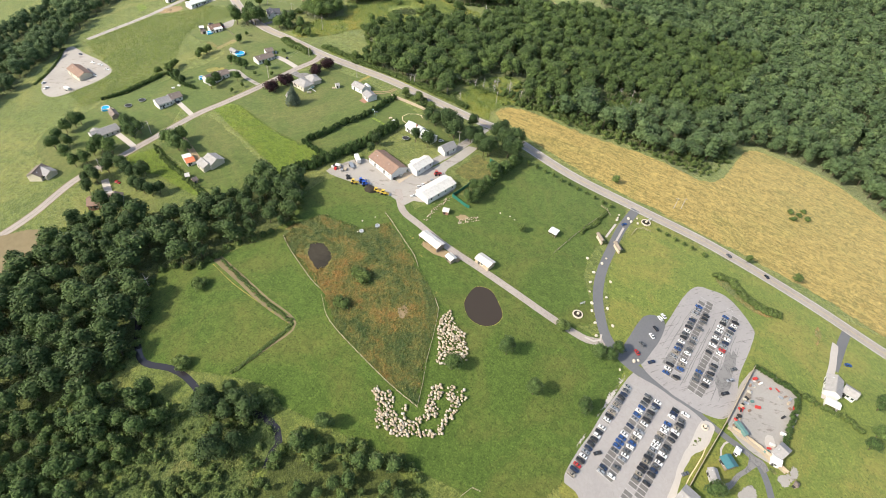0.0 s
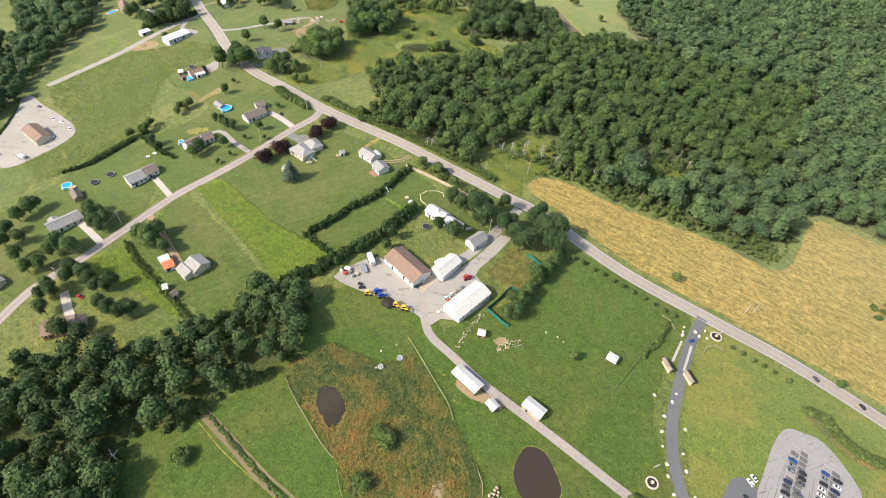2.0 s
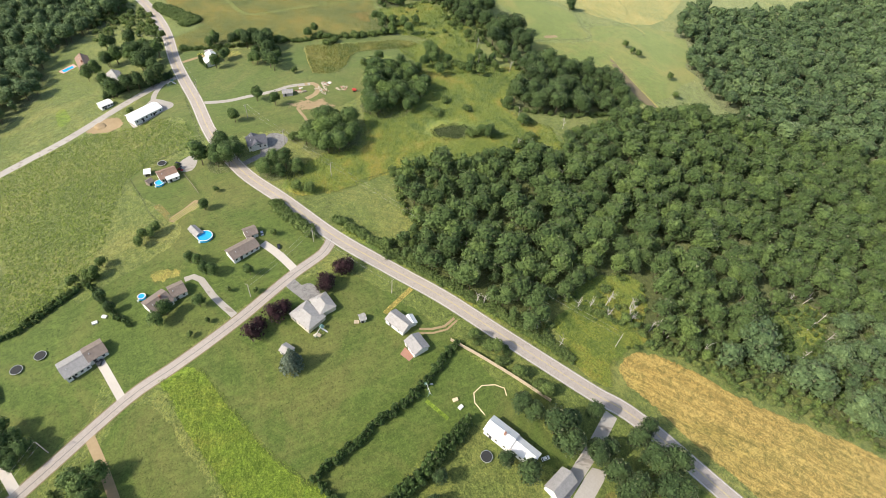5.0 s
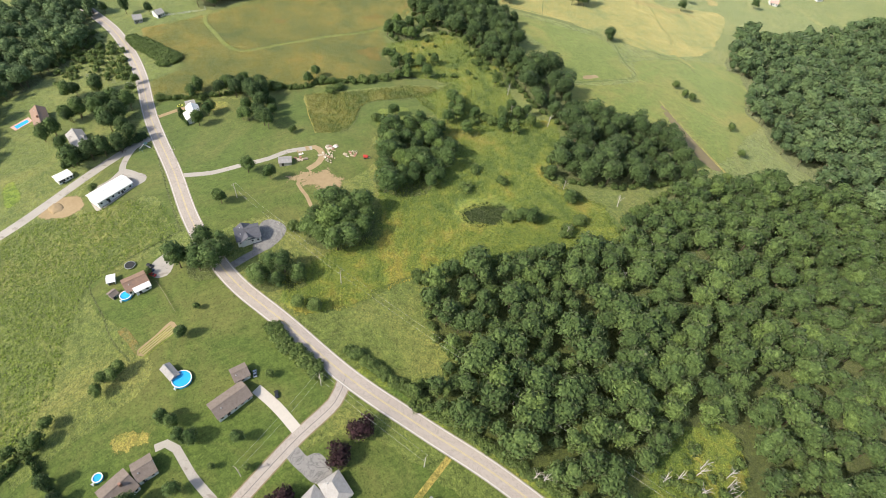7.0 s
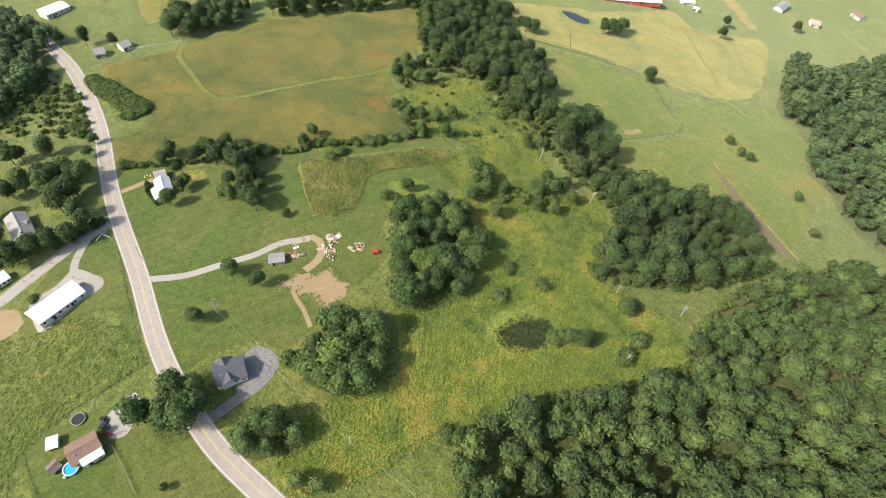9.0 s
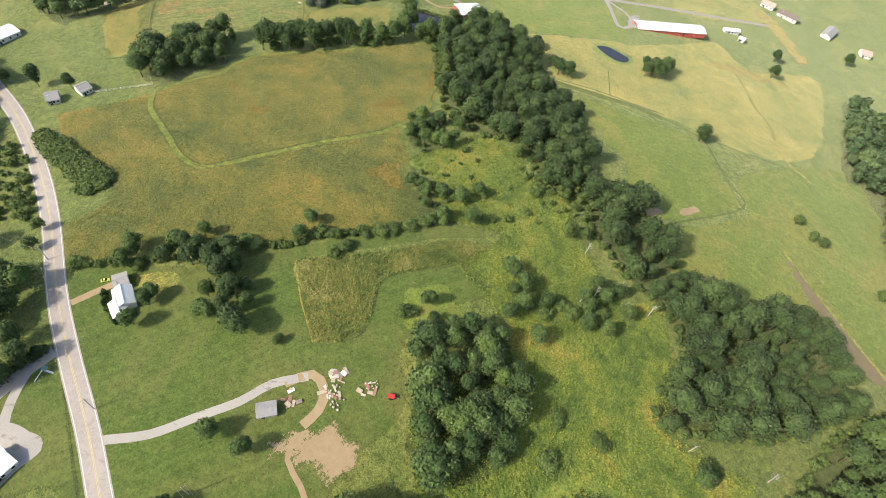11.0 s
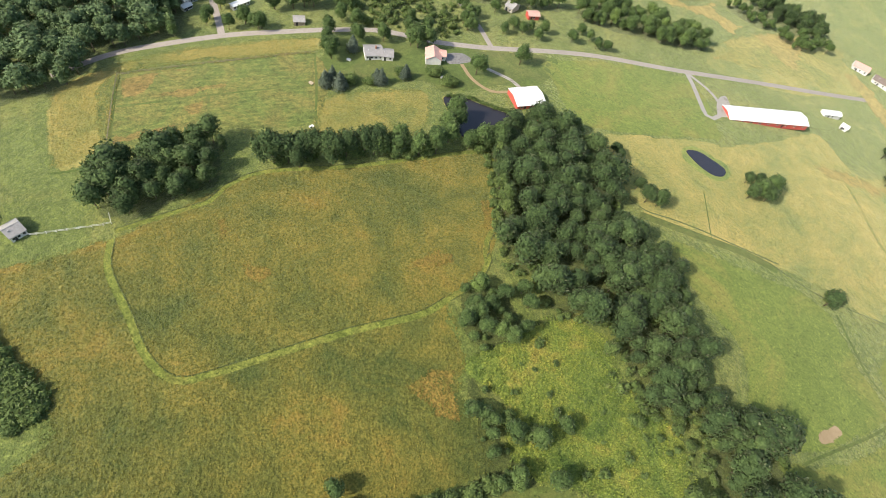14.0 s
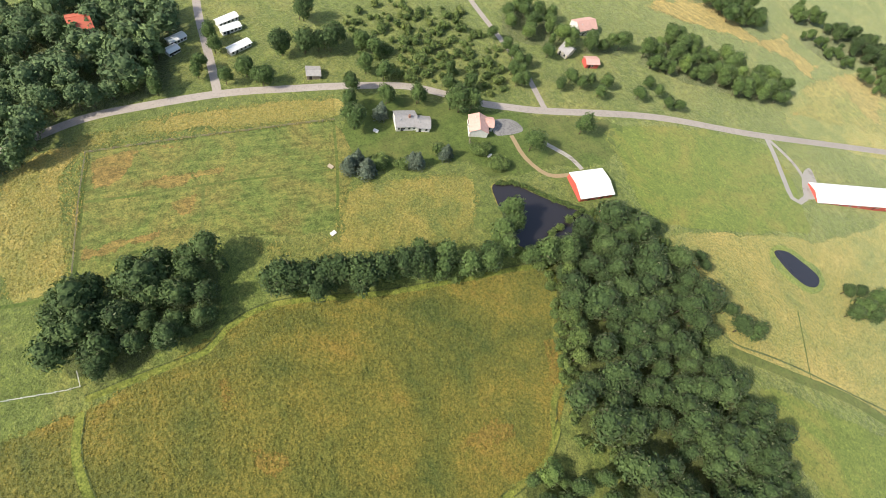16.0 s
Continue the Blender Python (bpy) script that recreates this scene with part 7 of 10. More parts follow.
patch("stubble_rows", "tan rows in the lower plot", [(-571.7, 355.8), (-568.2, 364.6), (-559.5, 378.2), (-556.1, 377.8), (-560.1, 366.9), (-565.5, 353.7)], "redstubble", 0.14 + 0.0011 * next(LAYERS), 2.0, True, "stubble", 5.0)
patch("rusty_weeds", "rust-orange drift in the goldenrod", [(-452.8, 433.3), (-447.9, 436.9), (-441.1, 430.8), (-435.3, 423.2), (-440.8, 420.3), (-447.6, 424.4)], "goldrust", 0.12 + 0.0011 * next(LAYERS), 3.0, True, "weeds", 7.0)
patch("rusty_weeds", "rust-orange drift in the goldenrod", [(-512.6, 357.4), (-513.3, 362.2), (-510.3, 365.0), (-502.6, 359.3), (-498.7, 352.5), (-504.8, 353.2)], "goldrust", 0.12 + 0.0011 * next(LAYERS), 3.0, True, "weeds", 7.0)
patch("rusty_weeds", "rust-orange drift in the goldenrod", [(-491.7, 351.3), (-488.2, 357.0), (-482.5, 361.0), (-478.0, 355.2), (-481.9, 348.3)], "goldrust", 0.12 + 0.0011 * next(LAYERS), 3.0, True, "weeds", 7.0)
patch("rusty_weeds", "rust-orange drift in the goldenrod", [(-453.1, 390.4), (-447.7, 401.6), (-440.8, 409.1), (-439.4, 398.9), (-444.2, 389.6)], "goldrust", 0.12 + 0.0011 * next(LAYERS), 3.0, True, "weeds", 7.0)
patch("rusty_weeds", "rust-orange drift in the goldenrod", [(-423.9, 359.3), (-417.3, 373.9), (-407.6, 366.6), (-402.2, 361.4), (-411.1, 355.7)], "goldrust", 0.12 + 0.0011 * next(LAYERS), 3.0, True, "weeds", 7.0)
patch("dry_slope", "bright tan dry slope beyond the road", [(-523.8, 626.0), (-498.9, 672.3), (-478.5, 674.5), (-461.8, 675.8), (-449.4, 704.3), (-440.4, 686.4), (-422.4, 690.9), (-425.6, 660.0), (-432.4, 664.9), (-448.3, 663.1), (-480.2, 641.0), (-502.4, 626.5)], "hay", 0.1 + 0.0011 * next(LAYERS), 4.0, True, "slope", 14.0)
patch("dry_slope", "dry yellow slope with worn grass", [(-434.4, 653.3), (-417.6, 694.8), (-389.6, 739.3), (-361.8, 749.7), (-354.4, 686.8), (-382.8, 657.7), (-410.8, 630.9), (-441.2, 606.7), (-422.9, 637.9)], "dryfield", 0.11 + 0.0011 * next(LAYERS), 4.0, True, "slope", 14.0)
patch("dry_slope", "bright tan patch on the slope", [(-440.1, 608.3), (-427.1, 629.2), (-418.4, 634.2), (-409.6, 639.5), (-418.7, 623.2), (-431.4, 611.4)], "hay", 0.12 + 0.0011 * next(LAYERS), 4.0, True, "slope", 14.0)
patch("dry_slope", "bright tan patch on the slope", [(-420.9, 684.7), (-411.1, 709.0), (-399.9, 712.2), (-384.9, 711.5), (-378.4, 671.4), (-391.1, 666.1), (-407.9, 677.2)], "hay", 0.12 + 0.0011 * next(LAYERS), 4.0, True, "slope", 14.0)
patch("worn_grass", "bright tan drifts in the far field", [(-361.9, 712.4), (-347.4, 726.1), (-315.6, 692.0), (-299.6, 664.2), (-309.3, 653.0), (-334.3, 682.8)], "hay", 0.11 + 0.0011 * next(LAYERS), 4.0, True, "slope", 12.0)
patch("worn_grass", "bright tan drifts in the far field", [(-355.2, 582.6), (-336.2, 603.6), (-319.5, 607.7), (-298.2, 628.1), (-290.4, 622.9), (-313.6, 595.6), (-337.3, 580.2)], "hay", 0.11 + 0.0011 * next(LAYERS), 4.0, True, "slope", 12.0)
# The tall weeds' shadow along the plot's border, painted as a dark strip.
track("fence_and_shade_line", "painted shadow strip along the weedy plot", 0.5, "understory", [(-362.9, 360.9), (-362.9, 353.6), (-365.2, 345.8), (-372.7, 335.1), (-378.3, 327.5), (-378.5, 321.2), (-372.4, 311.5), (-369.8, 303.7), (-372.3, 297.4)])
track("fence_path", "pale trodden line beside the weedy plot", 0.5, "dryfield", [(-408.1, 308.7), (-400.8, 303.9), (-394.3, 299.3), (-386.9, 295.3), (-379.3, 291.0)])
for k in range(5):
    a, b = np.array((-333.8, 172.4)), np.array((-334.7, 185.0))
    side = np.array((-(b - a)[1], (b - a)[0])) / np.linalg.norm(b - a) * (1.0 - k) * 0.9
    ribbon("garden_row", "row of green vegetables in the garden bed", [tuple(a + side), tuple((a + b) / 2 + side), tuple(b + side)], 0.4, M["lush"], 0.21 + 0.002 * k, category="garden row")
patch("pond_fringe", "green weedy fringe of the small pond", [(-405.9, 528.5), (-401.7, 536.5), (-393.1, 538.6), (-383.1, 538.6), (-379.7, 530.5), (-384.1, 522.2), (-393.6, 520.5), (-401.8, 522.1)], "weeds", 0.1, 0.7, True, "fringe", 3.0)
CRACKED = ((-7.8, 196.7), (18.4, 195.6), (-7.2, 147.9), (23.0, 147.8))
crng = random.Random(8)
for i in range(22):
    u, a, b = (i + crng.uniform(0, 0.8)) / 22, crng.uniform(0, 0.35), crng.uniform(0.6, 1.0)
    top, low = [np.array(CRACKED[k]) * (1 - u) + np.array(CRACKED[k + 1]) * u for k in (0, 2)]
    pts = [tuple(top + (low - top) * (a + (b - a) * j / 6) + np.array((crng.uniform(-0.35, 0.35), crng.uniform(-0.35, 0.35)))) for j in range(7)]
    ribbon("sealed_crack", "dark sealed crack in the car park", pts, crng.uniform(0.12, 0.32), M["asphalt"], 0.2, category="crack")
spot("sealant_stain", "dark patch of new sealant", "asphalt", 0.19, [(-1.3, 169.6), (2.3, 171.1), (2.4, 166.7), (-1.2, 165.1)])
spot("sealant_stain", "dark patch of new sealant", "asphalt", 0.19, [(-2.3, 156.5), (-2.1, 160.4), (0.1, 160.5), (0.2, 155.5), (-1.9, 152.3)])
spot("sealant_stain", "long dark patch of new sealant", "asphalt", 0.19, [(16.9, 181.1), (19.3, 179.8), (21.1, 170.7), (22.1, 161.3), (20.5, 155.7), (18.7, 157.9), (19.1, 165.8)])


# ---- buildings ----
def unit_mesh(name, mat, *boxes):
    bm = bmesh.new()
    for b in boxes:
        box(bm, *b)
    me = bpy.data.meshes.new(name)
    bm.to_mesh(me)
    bm.free()
    me.materials.append(mat)
    return me


PANE = unit_mesh("pane", M["glass"], (-0.03, 0.02, -0.42, 0.42, -0.5, 0.5))
FRAME = unit_mesh("window_frame", M["white"], (-0.03, 0.05, -0.52, -0.42, -0.6, 0.6), (-0.03, 0.05, 0.42, 0.52, -0.6, 0.6), (-0.03, 0.05, -0.42, 0.42, 0.5, 0.6), (-0.03, 0.05, -0.42, 0.42, -0.6, -0.5))
DOOR = unit_mesh("door", M["dark"], (-0.03, 0.05, -0.48, 0.48, 0, 2.0))
GARAGE_DOOR = unit_mesh("garage_door", M["white"], (-0.03, 0.06, -1.3, 1.3, 0, 2.1))
VENT = unit_mesh("roof_vent", M["steel"], (-0.15, 0.15, -0.15, 0.15, -0.2, 0.35))
CHIMNEY = unit_mesh("chimney", M["brick"], (-0.4, 0.4, -0.35, 0.35, -1.2, 0.9))


def block(parent, a, b, width, eave, rise, wall, roof, windows=2, vents=1, hip=0.0, doors=1, open_side=False, base=0.0):
    """One roofed block of a building, from ridge end to ridge end."""
    mx, my = (a[0] + b[0]) / 2, (a[1] + b[1]) / 2
    L, turn = math.dist(a, b), math.degrees(math.atan2(b[1] - a[1], b[0] - a[0])) - 90
    m = parent.matrix_basis.inverted() @ pose(mx, my, gz((mx, my)) + base, 0, 0, turn)
    w, l, top = width / 2, L / 2, eave + rise

    def put(name, bm, mat, label=""):
        ob = part(name, bm, mat, parent, label)
        ob.matrix_basis = m
        return ob
    if open_side:
        bm = bmesh.new()
        box(bm, -w, -w + 0.15, -l, l, -0.4, eave)
        box(bm, -w + 0.15, w, -l, -l + 0.15, -0.4, eave)
        box(bm, -w + 0.15, w, l - 0.15, l, -0.4, eave)
        put("wall", bm, wall)
        for k in range(4):
            bm = bmesh.new()
            y = -l + 0.2 + (L - 0.4) * k / 3
            box(bm, w - 0.18, w, y - 0.09, y + 0.09, -0.3, eave)
            put("post", bm, M["wood"])
    else:
        bm = bmesh.new()
        if hip:
            box(bm, -w, w, -l, l, -0.6, eave)
        else:
            prism(bm, [(-w, -0.6), (w, -0.6), (w, eave), (0, top - 0.06), (-w, eave)], -l, l)
        put("wall", bm, wall)
    o, th = 0.35, 0.14
    drop = o * rise / max(w, 0.1)
    bm = bmesh.new()
    if hip:
        lo = [bm.verts.new(q) for q in ((-w - o, -l - o, eave), (w + o, -l - o, eave), (w + o, l + o, eave), (-w - o, l + o, eave))]
        d = bm.verts.new((0, -l + w * hip, top)), bm.verts.new((0, l - w * hip, top))
        for f in ((lo[0], lo[1], d[0]), (lo[1], lo[2], d[1], d[0]), (lo[2], lo[3], d[1]), (lo[3], lo[0], d[0], d[1]), tuple(lo[::-1])):
            bm.faces.new(f)
    else:
        prism(bm, [(-w - o, eave - drop), (0, top), (w + o, eave - drop), (w + o, eave - drop + th), (0, top + th), (-w - o, eave - drop + th)], -l - o, l + o)
    r = put("roof", bm, roof)
    if not hip:
        bm = bmesh.new()
        box(bm, -0.16, 0.16, -l - o, l + o, top + th - 0.05, top + th + 0.05)
        cap = part("ridge_cap", bm, roof, r)
    for k in range(vents):
        piece("roof_vent", VENT, parent, m @ pose(w * 0.4, -l * 0.6 + L * 0.5 * k, top - rise * 0.4 + 0.15))
    if windows:
        for side in (1, -1):
            if open_side and side == 1:
                continue
            for k in range(windows):
                y = -l + L * (k + 0.5) / windows
                f = piece("window", FRAME, parent, m @ pose(side * w, y, eave * 0.58, 0, 0, 0 if side > 0 else 180))
                piece("pane", PANE, f)
    for k in range(doors):
        piece("door", DOOR, parent, m @ pose(w * (1 if not open_side else -1), -l + L * (0.28 + 0.4 * k), 0.05, 0, 0, 0 if not open_side else 180))
    return m, L


def house(name, label, category, blocks, group="", chimney=False, garage=False):
    a, b = blocks[0][0], blocks[0][1]
    mid = ((a[0] + b[0]) / 2, (a[1] + b[1]) / 2)
    ob = thing(name, mid, math.degrees(math.atan2(b[1] - a[1], b[0] - a[0])) - 90, label, category, group)
    for i, bl in enumerate(blocks):
        opts = bl[7] if len(bl) > 7 else {}
        m, L = block(ob, *bl[:7], **opts)
        if chimney and i == 0:
            piece("chimney", CHIMNEY, ob, m @ pose(0.6, L * 0.15, bl[3] + bl[4] + 0.1))
    if garage:
        piece("garage_door", GARAGE_DOOR, ob, m @ pose(0, L / 2, 0.05, 0, 0, 90))
    return ob


W, R = M["white"], M
house("house", "long low ranch house with brown shingles and white walls", "house", [((-295.7, 175.6), (-294.7, 187.2), 6.4, 2.5, 1.5, W, R["shingle_brown"], {"windows": 5}), ((-301.3, 186.9), (-300.0, 191.5), 5.0, 2.4, 1.2, W, R["shingle_brown"], {"windows": 1})], garage=True)
house("house", "two-part house with dark brown shingles behind trees", "house", [((-296.9, 140.7), (-297.4, 148.7), 7.6, 3.0, 1.9, W, R["shingle_brown"], {"windows": 4}), ((-297.5, 150.0), (-296.5, 155.2), 6.0, 2.6, 1.5, W, R["shingle_brown"], {"windows": 2})], chimney=True)
house("house", "pale grey hip-roofed house beside the junction", "house", [((-255.3, 177.4), (-245.0, 177.5), 8.0, 2.6, 1.8, R["cream"], R["shingle_light"], {"hip": 0.7, "windows": 3}), ((-253.8, 185.6), (-246.1, 184.0), 6.4, 2.6, 1.6, R["cream"], R["shingle_light"], {"hip": 0.6, "windows": 2})])
house("house", "grey-shingled split-level house with attached garage", "house", [((-296.2, 107.9), (-295.7, 115.9), 7.4, 2.9, 1.7, W, R["shingle_grey"], {"windows": 4}), ((-296.1, 116.2), (-295.6, 122.3), 6.6, 2.6, 1.5, W, R["shingle_brown"], {"windows": 2})], garage=True)
house("cottage", "small white cottage with a grey metal roof", "house", [((-227.4, 198.3), (-218.8, 198.5), 5.6, 2.6, 1.4, W, R["shingle_light"], {"windows": 2}), ((-222.2, 202.5), (-218.7, 201.1), 3.0, 2.1, 0.8, W, R["whiteroof"], {"windows": 1, "vents": 0, "doors": 0})])
house("cottage", "small white cottage with a grey roof and a deck", "house", [((-215.0, 196.4), (-208.7, 194.8), 6.0, 2.6, 1.4, W, R["shingle_grey"], {"windows": 2})])
house("shed", "white garden shed with a pale roof on the lawn", "shed", [((-235.1, 189.7), (-234.3, 191.5), 2.6, 2.0, 0.7, W, R["shingle_light"], {"windows": 0, "vents": 0})])
house("shed", "grey shed beside the swimming pool", "shed", [((-321.5, 174.7), (-315.8, 174.6), 3.0, 2.0, 0.8, R["greyside"], R["shingle_grey"], {"windows": 1, "vents": 0})])
house("shed", "white shed behind the spruce", "shed", [((-246.7, 163.2), (-243.1, 163.8), 3.4, 2.1, 0.9, W, R["shingle_light"], {"windows": 1, "vents": 0})])
house("house", "ranch house with a reddish-brown roof and a side porch", "house", [((-361.5, 182.9), (-360.0, 190.6), 6.6, 2.5, 1.6, W, R["rustroof"], {"windows": 4}), ((-357.6, 184.5), (-356.7, 189.8), 2.6, 2.2, 0.6, W, R["whiteroof"], {"windows": 2, "vents": 0})])
house("shed", "small brown garden shed", "shed", [((-362.6, 177.5), (-363.0, 179.9), 2.8, 2.0, 0.8, R["wood"], R["shingle_brown"], {"windows": 0, "vents": 0})])
house("canopy", "white flat shade canopy on the lawn", "canopy", [((-370.4, 180.6), (-369.2, 182.8), 3.4, 1.9, 0.3, W, R["whiteroof"], {"windows": 0, "vents": 0, "open_side": True, "doors": 0})])
house("house", "modern white house with a charcoal roof above the road", "house", [((-350.2, 224.2), (-346.1, 232.2), 7.6, 3.2, 2.0, W, R["shingle_dark"], {"windows": 4}), ((-352.5, 228.7), (-344.7, 226.3), 6.0, 3.0, 1.8, W, R["shingle_dark"], {"windows": 2})], garage=True)
house("house", "white farmhouse with a bright metal roof and a long wing", "house", [((-440.0, 262.8), (-433.4, 260.1), 5.6, 3.4, 1.6, W, R["whiteroof"], {"windows": 4}), ((-437.1, 259.0), (-431.5, 257.3), 4.6, 2.8, 1.3, W, R["whiteroof"], {"windows": 3})])
house("garage", "pale grey garage beside the farmhouse", "garage", [((-444.8, 262.5), (-443.2, 266.4), 5.4, 2.3, 1.0, W, R["shingle_light"], {"windows": 1})], garage=True)
house("barn", "long white metal barn on a gravel pad", "barn", [((-414.2, 197.8), (-416.1, 214.1), 7.2, 3.0, 1.1, W, R["whiteroof"], {"windows": 6, "vents": 0, "doors": 2})])
house("house", "brown-roofed house with a terrace beside the pool", "house", [((-502.2, 213.0), (-486.6, 208.5), 6.6, 3.2, 2.2, R["cream"], R["rustroof"], {"windows": 3})], chimney=True)
house("house", "grey-roofed house among dark trees", "house", [((-467.2, 215.3), (-454.4, 213.0), 7.0, 3.0, 1.9, W, R["shingle_light"], {"windows": 3}), ((-463.6, 212.0), (-460.1, 216.7), 5.4, 2.7, 1.5, W, R["shingle_light"], {"windows": 2})])
house("trailer", "white mobile home on the lawn", "mobile home", [((-441.6, 194.2), (-441.9, 200.5), 4.4, 2.4, 0.5, W, R["whiteroof"], {"windows": 4, "vents": 0})])
house("workshop", "workshop with a salmon-red roof on a paved yard", "workshop", [((-382.5, 97.6), (-366.6, 97.9), 8.0, 3.2, 1.8, R["cream"], R["rustroof"], {"windows": 3})])
house("house", "brick house with a brown hip roof beside the street", "house", [((-282.4, 35.4), (-287.4, 41.7), 6.8, 3.0, 1.8, R["cream"], R["shingle_brown"], {"windows": 3}), ((-285.8, 40.6), (-279.1, 42.3), 5.6, 2.6, 1.4, R["cream"], R["shingle_grey"], {"windows": 2})])
house("house", "long grey ranch house beneath shade trees", "house", [((-293.9, 69.3), (-293.6, 82.9), 6.8, 2.6, 1.6, W, R["shingle_grey"], {"windows": 5}), ((-300.2, 73.4), (-296.2, 73.3), 3.6, 2.2, 0.8, W, R["shingle_light"], {"windows": 1, "vents": 0})])
house("house", "brick ranch house with a brown roof and walled forecourt", "house", [((-241.8, 44.5), (-236.5, 53.0), 7.4, 2.6, 1.6, R["brick"], R["rustroof"], {"windows": 4}), ((-237.4, 55.2), (-232.1, 52.3), 6.0, 2.6, 1.5, W, R["shingle_brown"], {"windows": 2})], garage=True)
house("house", "house with a blue-grey metal roof at the drive's end", "house", [((-228.0, 99.4), (-221.0, 99.8), 7.6, 2.9, 1.8, R["cream"], R["shingle_light"], {"windows": 3}), ((-228.4, 95.6), (-221.9, 95.4), 6.0, 2.6, 1.3, R["cream"], R["shingle_light"], {"windows": 2})])
house("shed", "white shed beside the orange-roofed one", "shed", [((-238.6, 90.9), (-237.8, 94.4), 3.6, 2.2, 0.9, W, R["whiteroof"], {"windows": 1, "vents": 0})])
house("shed", "shed with a bright orange-red roof", "shed", [((-234.5, 90.1), (-233.6, 93.9), 4.4, 2.2, 1.0, W, R["orangeroof"], {"windows": 1, "vents": 0})])
house("shed", "small tan garden shed", "shed", [((-225.2, 84.3), (-224.5, 85.7), 2.6, 1.9, 0.8, R["tanwood"], R["tanroof"], {"windows": 0, "vents": 0})])
house("shed", "small weathered garden hut", "shed", [((-219.1, 84.4), (-219.1, 86.4), 2.6, 1.9, 0.9, R["tanwood"], R["shingle_brown"], {"windows": 0, "vents": 0})])
house("shed", "small barn-shaped garden shed beside the pool", "shed", [((-311.1, 88.5), (-304.5, 87.5), 3.6, 2.1, 1.2, R["wood"], R["shingle_brown"], {"windows": 0, "vents": 0})])
# the farm
house("barn", "large metal barn with a rusted brown roof", "barn", [((-167.5, 158.3), (-149.2, 156.1), 9.8, 3.3, 2.1, W, R["rustroof"], {"windows": 5, "vents": 2, "doors": 2})])
house("barn", "cream metal workshop beside the brown barn", "workshop", [((-146.0, 174.4), (-146.1, 162.5), 6.4, 3.4, 1.4, W, R["tanroof"], {"windows": 3, "vents": 0}), ((-150.3, 168.3), (-146.3, 167.4), 4.2, 3.0, 0.5, W, R["whiteroof"], {"windows": 1, "vents": 0})])
house("barn", "long cream-roofed machine shed in the farmyard", "barn", [((-127.8, 170.2), (-129.2, 151.4), 8.4, 3.1, 1.4, W, R["tanroof"], {"windows": 4, "vents": 0, "doors": 2})])
house("house", "long white farmhouse with a white metal roof", "house", [((-174.3, 189.7), (-164.7, 190.0), 5.8, 3.2, 1.7, W, R["whiteroof"], {"windows": 3}), ((-164.6, 190.3), (-156.0, 190.3), 5.0, 2.9, 1.3, W, R["whiteroof"], {"windows": 3})], chimney=True)
house("garage", "white gambrel barn with a charcoal roof", "barn", [((-146.6, 185.4), (-145.5, 193.7), 5.6, 2.8, 2.0, W, R["shingle_grey"], {"windows": 2, "vents": 0})], garage=True)
house("animal_shed", "open-fronted animal shed with a cream roof", "shed", [((-112.6, 134.1), (-101.4, 133.2), 4.6, 2.4, 0.8, R["wood"], R["tanroof"], {"windows": 0, "vents": 0, "open_side": True, "doors": 0})])
house("animal_shed", "small square hut with a cream roof", "shed", [((-96.1, 132.4), (-92.6, 131.7), 3.0, 2.1, 0.6, R["wood"], R["tanroof"], {"windows": 0, "vents": 0})])
house("animal_shed", "cream-roofed stable beside the lane", "shed", [((-86.2, 141.3), (-78.8, 141.0), 4.4, 2.4, 0.8, R["tanwood"], R["tanroof"], {"windows": 1, "vents": 0})])
house("animal_shed", "tiny hut with a red-brown front in the pasture", "shed", [((-116.3, 152.4), (-114.1, 153.6), 2.6, 2.0, 0.7, R["brick"], R["tanroof"], {"windows": 0, "vents": 0})])
house("animal_shed", "white run-in shelter in the pasture", "shed", [((-72.8, 179.5), (-69.4, 179.7), 3.6, 2.0, 0.5, R["wood"], R["whiteroof"], {"windows": 0, "vents": 0, "open_side": True, "doors": 0})])
# beside the car park
house("house", "white house with two grey roofs beside the road", "house", [((53.3, 198.6), (54.2, 189.8), 5.6, 3.0, 1.6, W, R["shingle_light"], {"windows": 3}), ((57.5, 197.3), (62.3, 196.8), 4.6, 2.8, 1.3, W, R["shingle_light"], {"windows": 3})], garage=True)
house("garage", "white garage with a dark open front", "garage", [((53.1, 185.5), (57.7, 186.2), 3.0, 2.3, 0.6, W, R["whiteroof"], {"windows": 0, "vents": 0, "open_side": True})])
house("workshop", "grey-roofed workshop at the storage yard", "workshop", [((43.8, 149.9), (46.9, 149.0), 6.4, 2.8, 1.5, R["greyside"], R["shingle_grey"], {"windows": 2})])
house("shed", "white lean-to shed beside the workshop", "shed", [((43.7, 145.1), (46.4, 145.6), 3.4, 2.2, 0.6, W, R["whiteroof"], {"windows": 1, "vents": 0})])
house("pavilion", "small building with a teal metal roof", "pavilion", [((30.6, 133.1), (33.8, 130.9), 4.0, 2.2, 0.9, R["wood"], R["greenroof"], {"windows": 1, "vents": 0})])
house("shed", "grey-roofed shed beside the park path", "shed", [((28.8, 125.3), (31.5, 121.8), 2.8, 2.2, 0.7, R["greyside"], R["shingle_grey"], {"windows": 1})])
house("kiosk", "white ticket kiosk with a pyramid roof", "kiosk", [((32.6, 138.4), (34.0, 138.4), 2.4, 2.0, 0.8, W, R["whiteroof"], {"hip": 1.0, "windows": 1, "vents": 0})])
house("gazebo", "small brown hexagonal gazebo on gravel", "gazebo", [((52.7, 142.0), (53.7, 141.9), 1.6, 1.8, 0.7, R["wood"], R["shingle_brown"], {"hip": 0.7, "windows": 0, "vents": 0})])
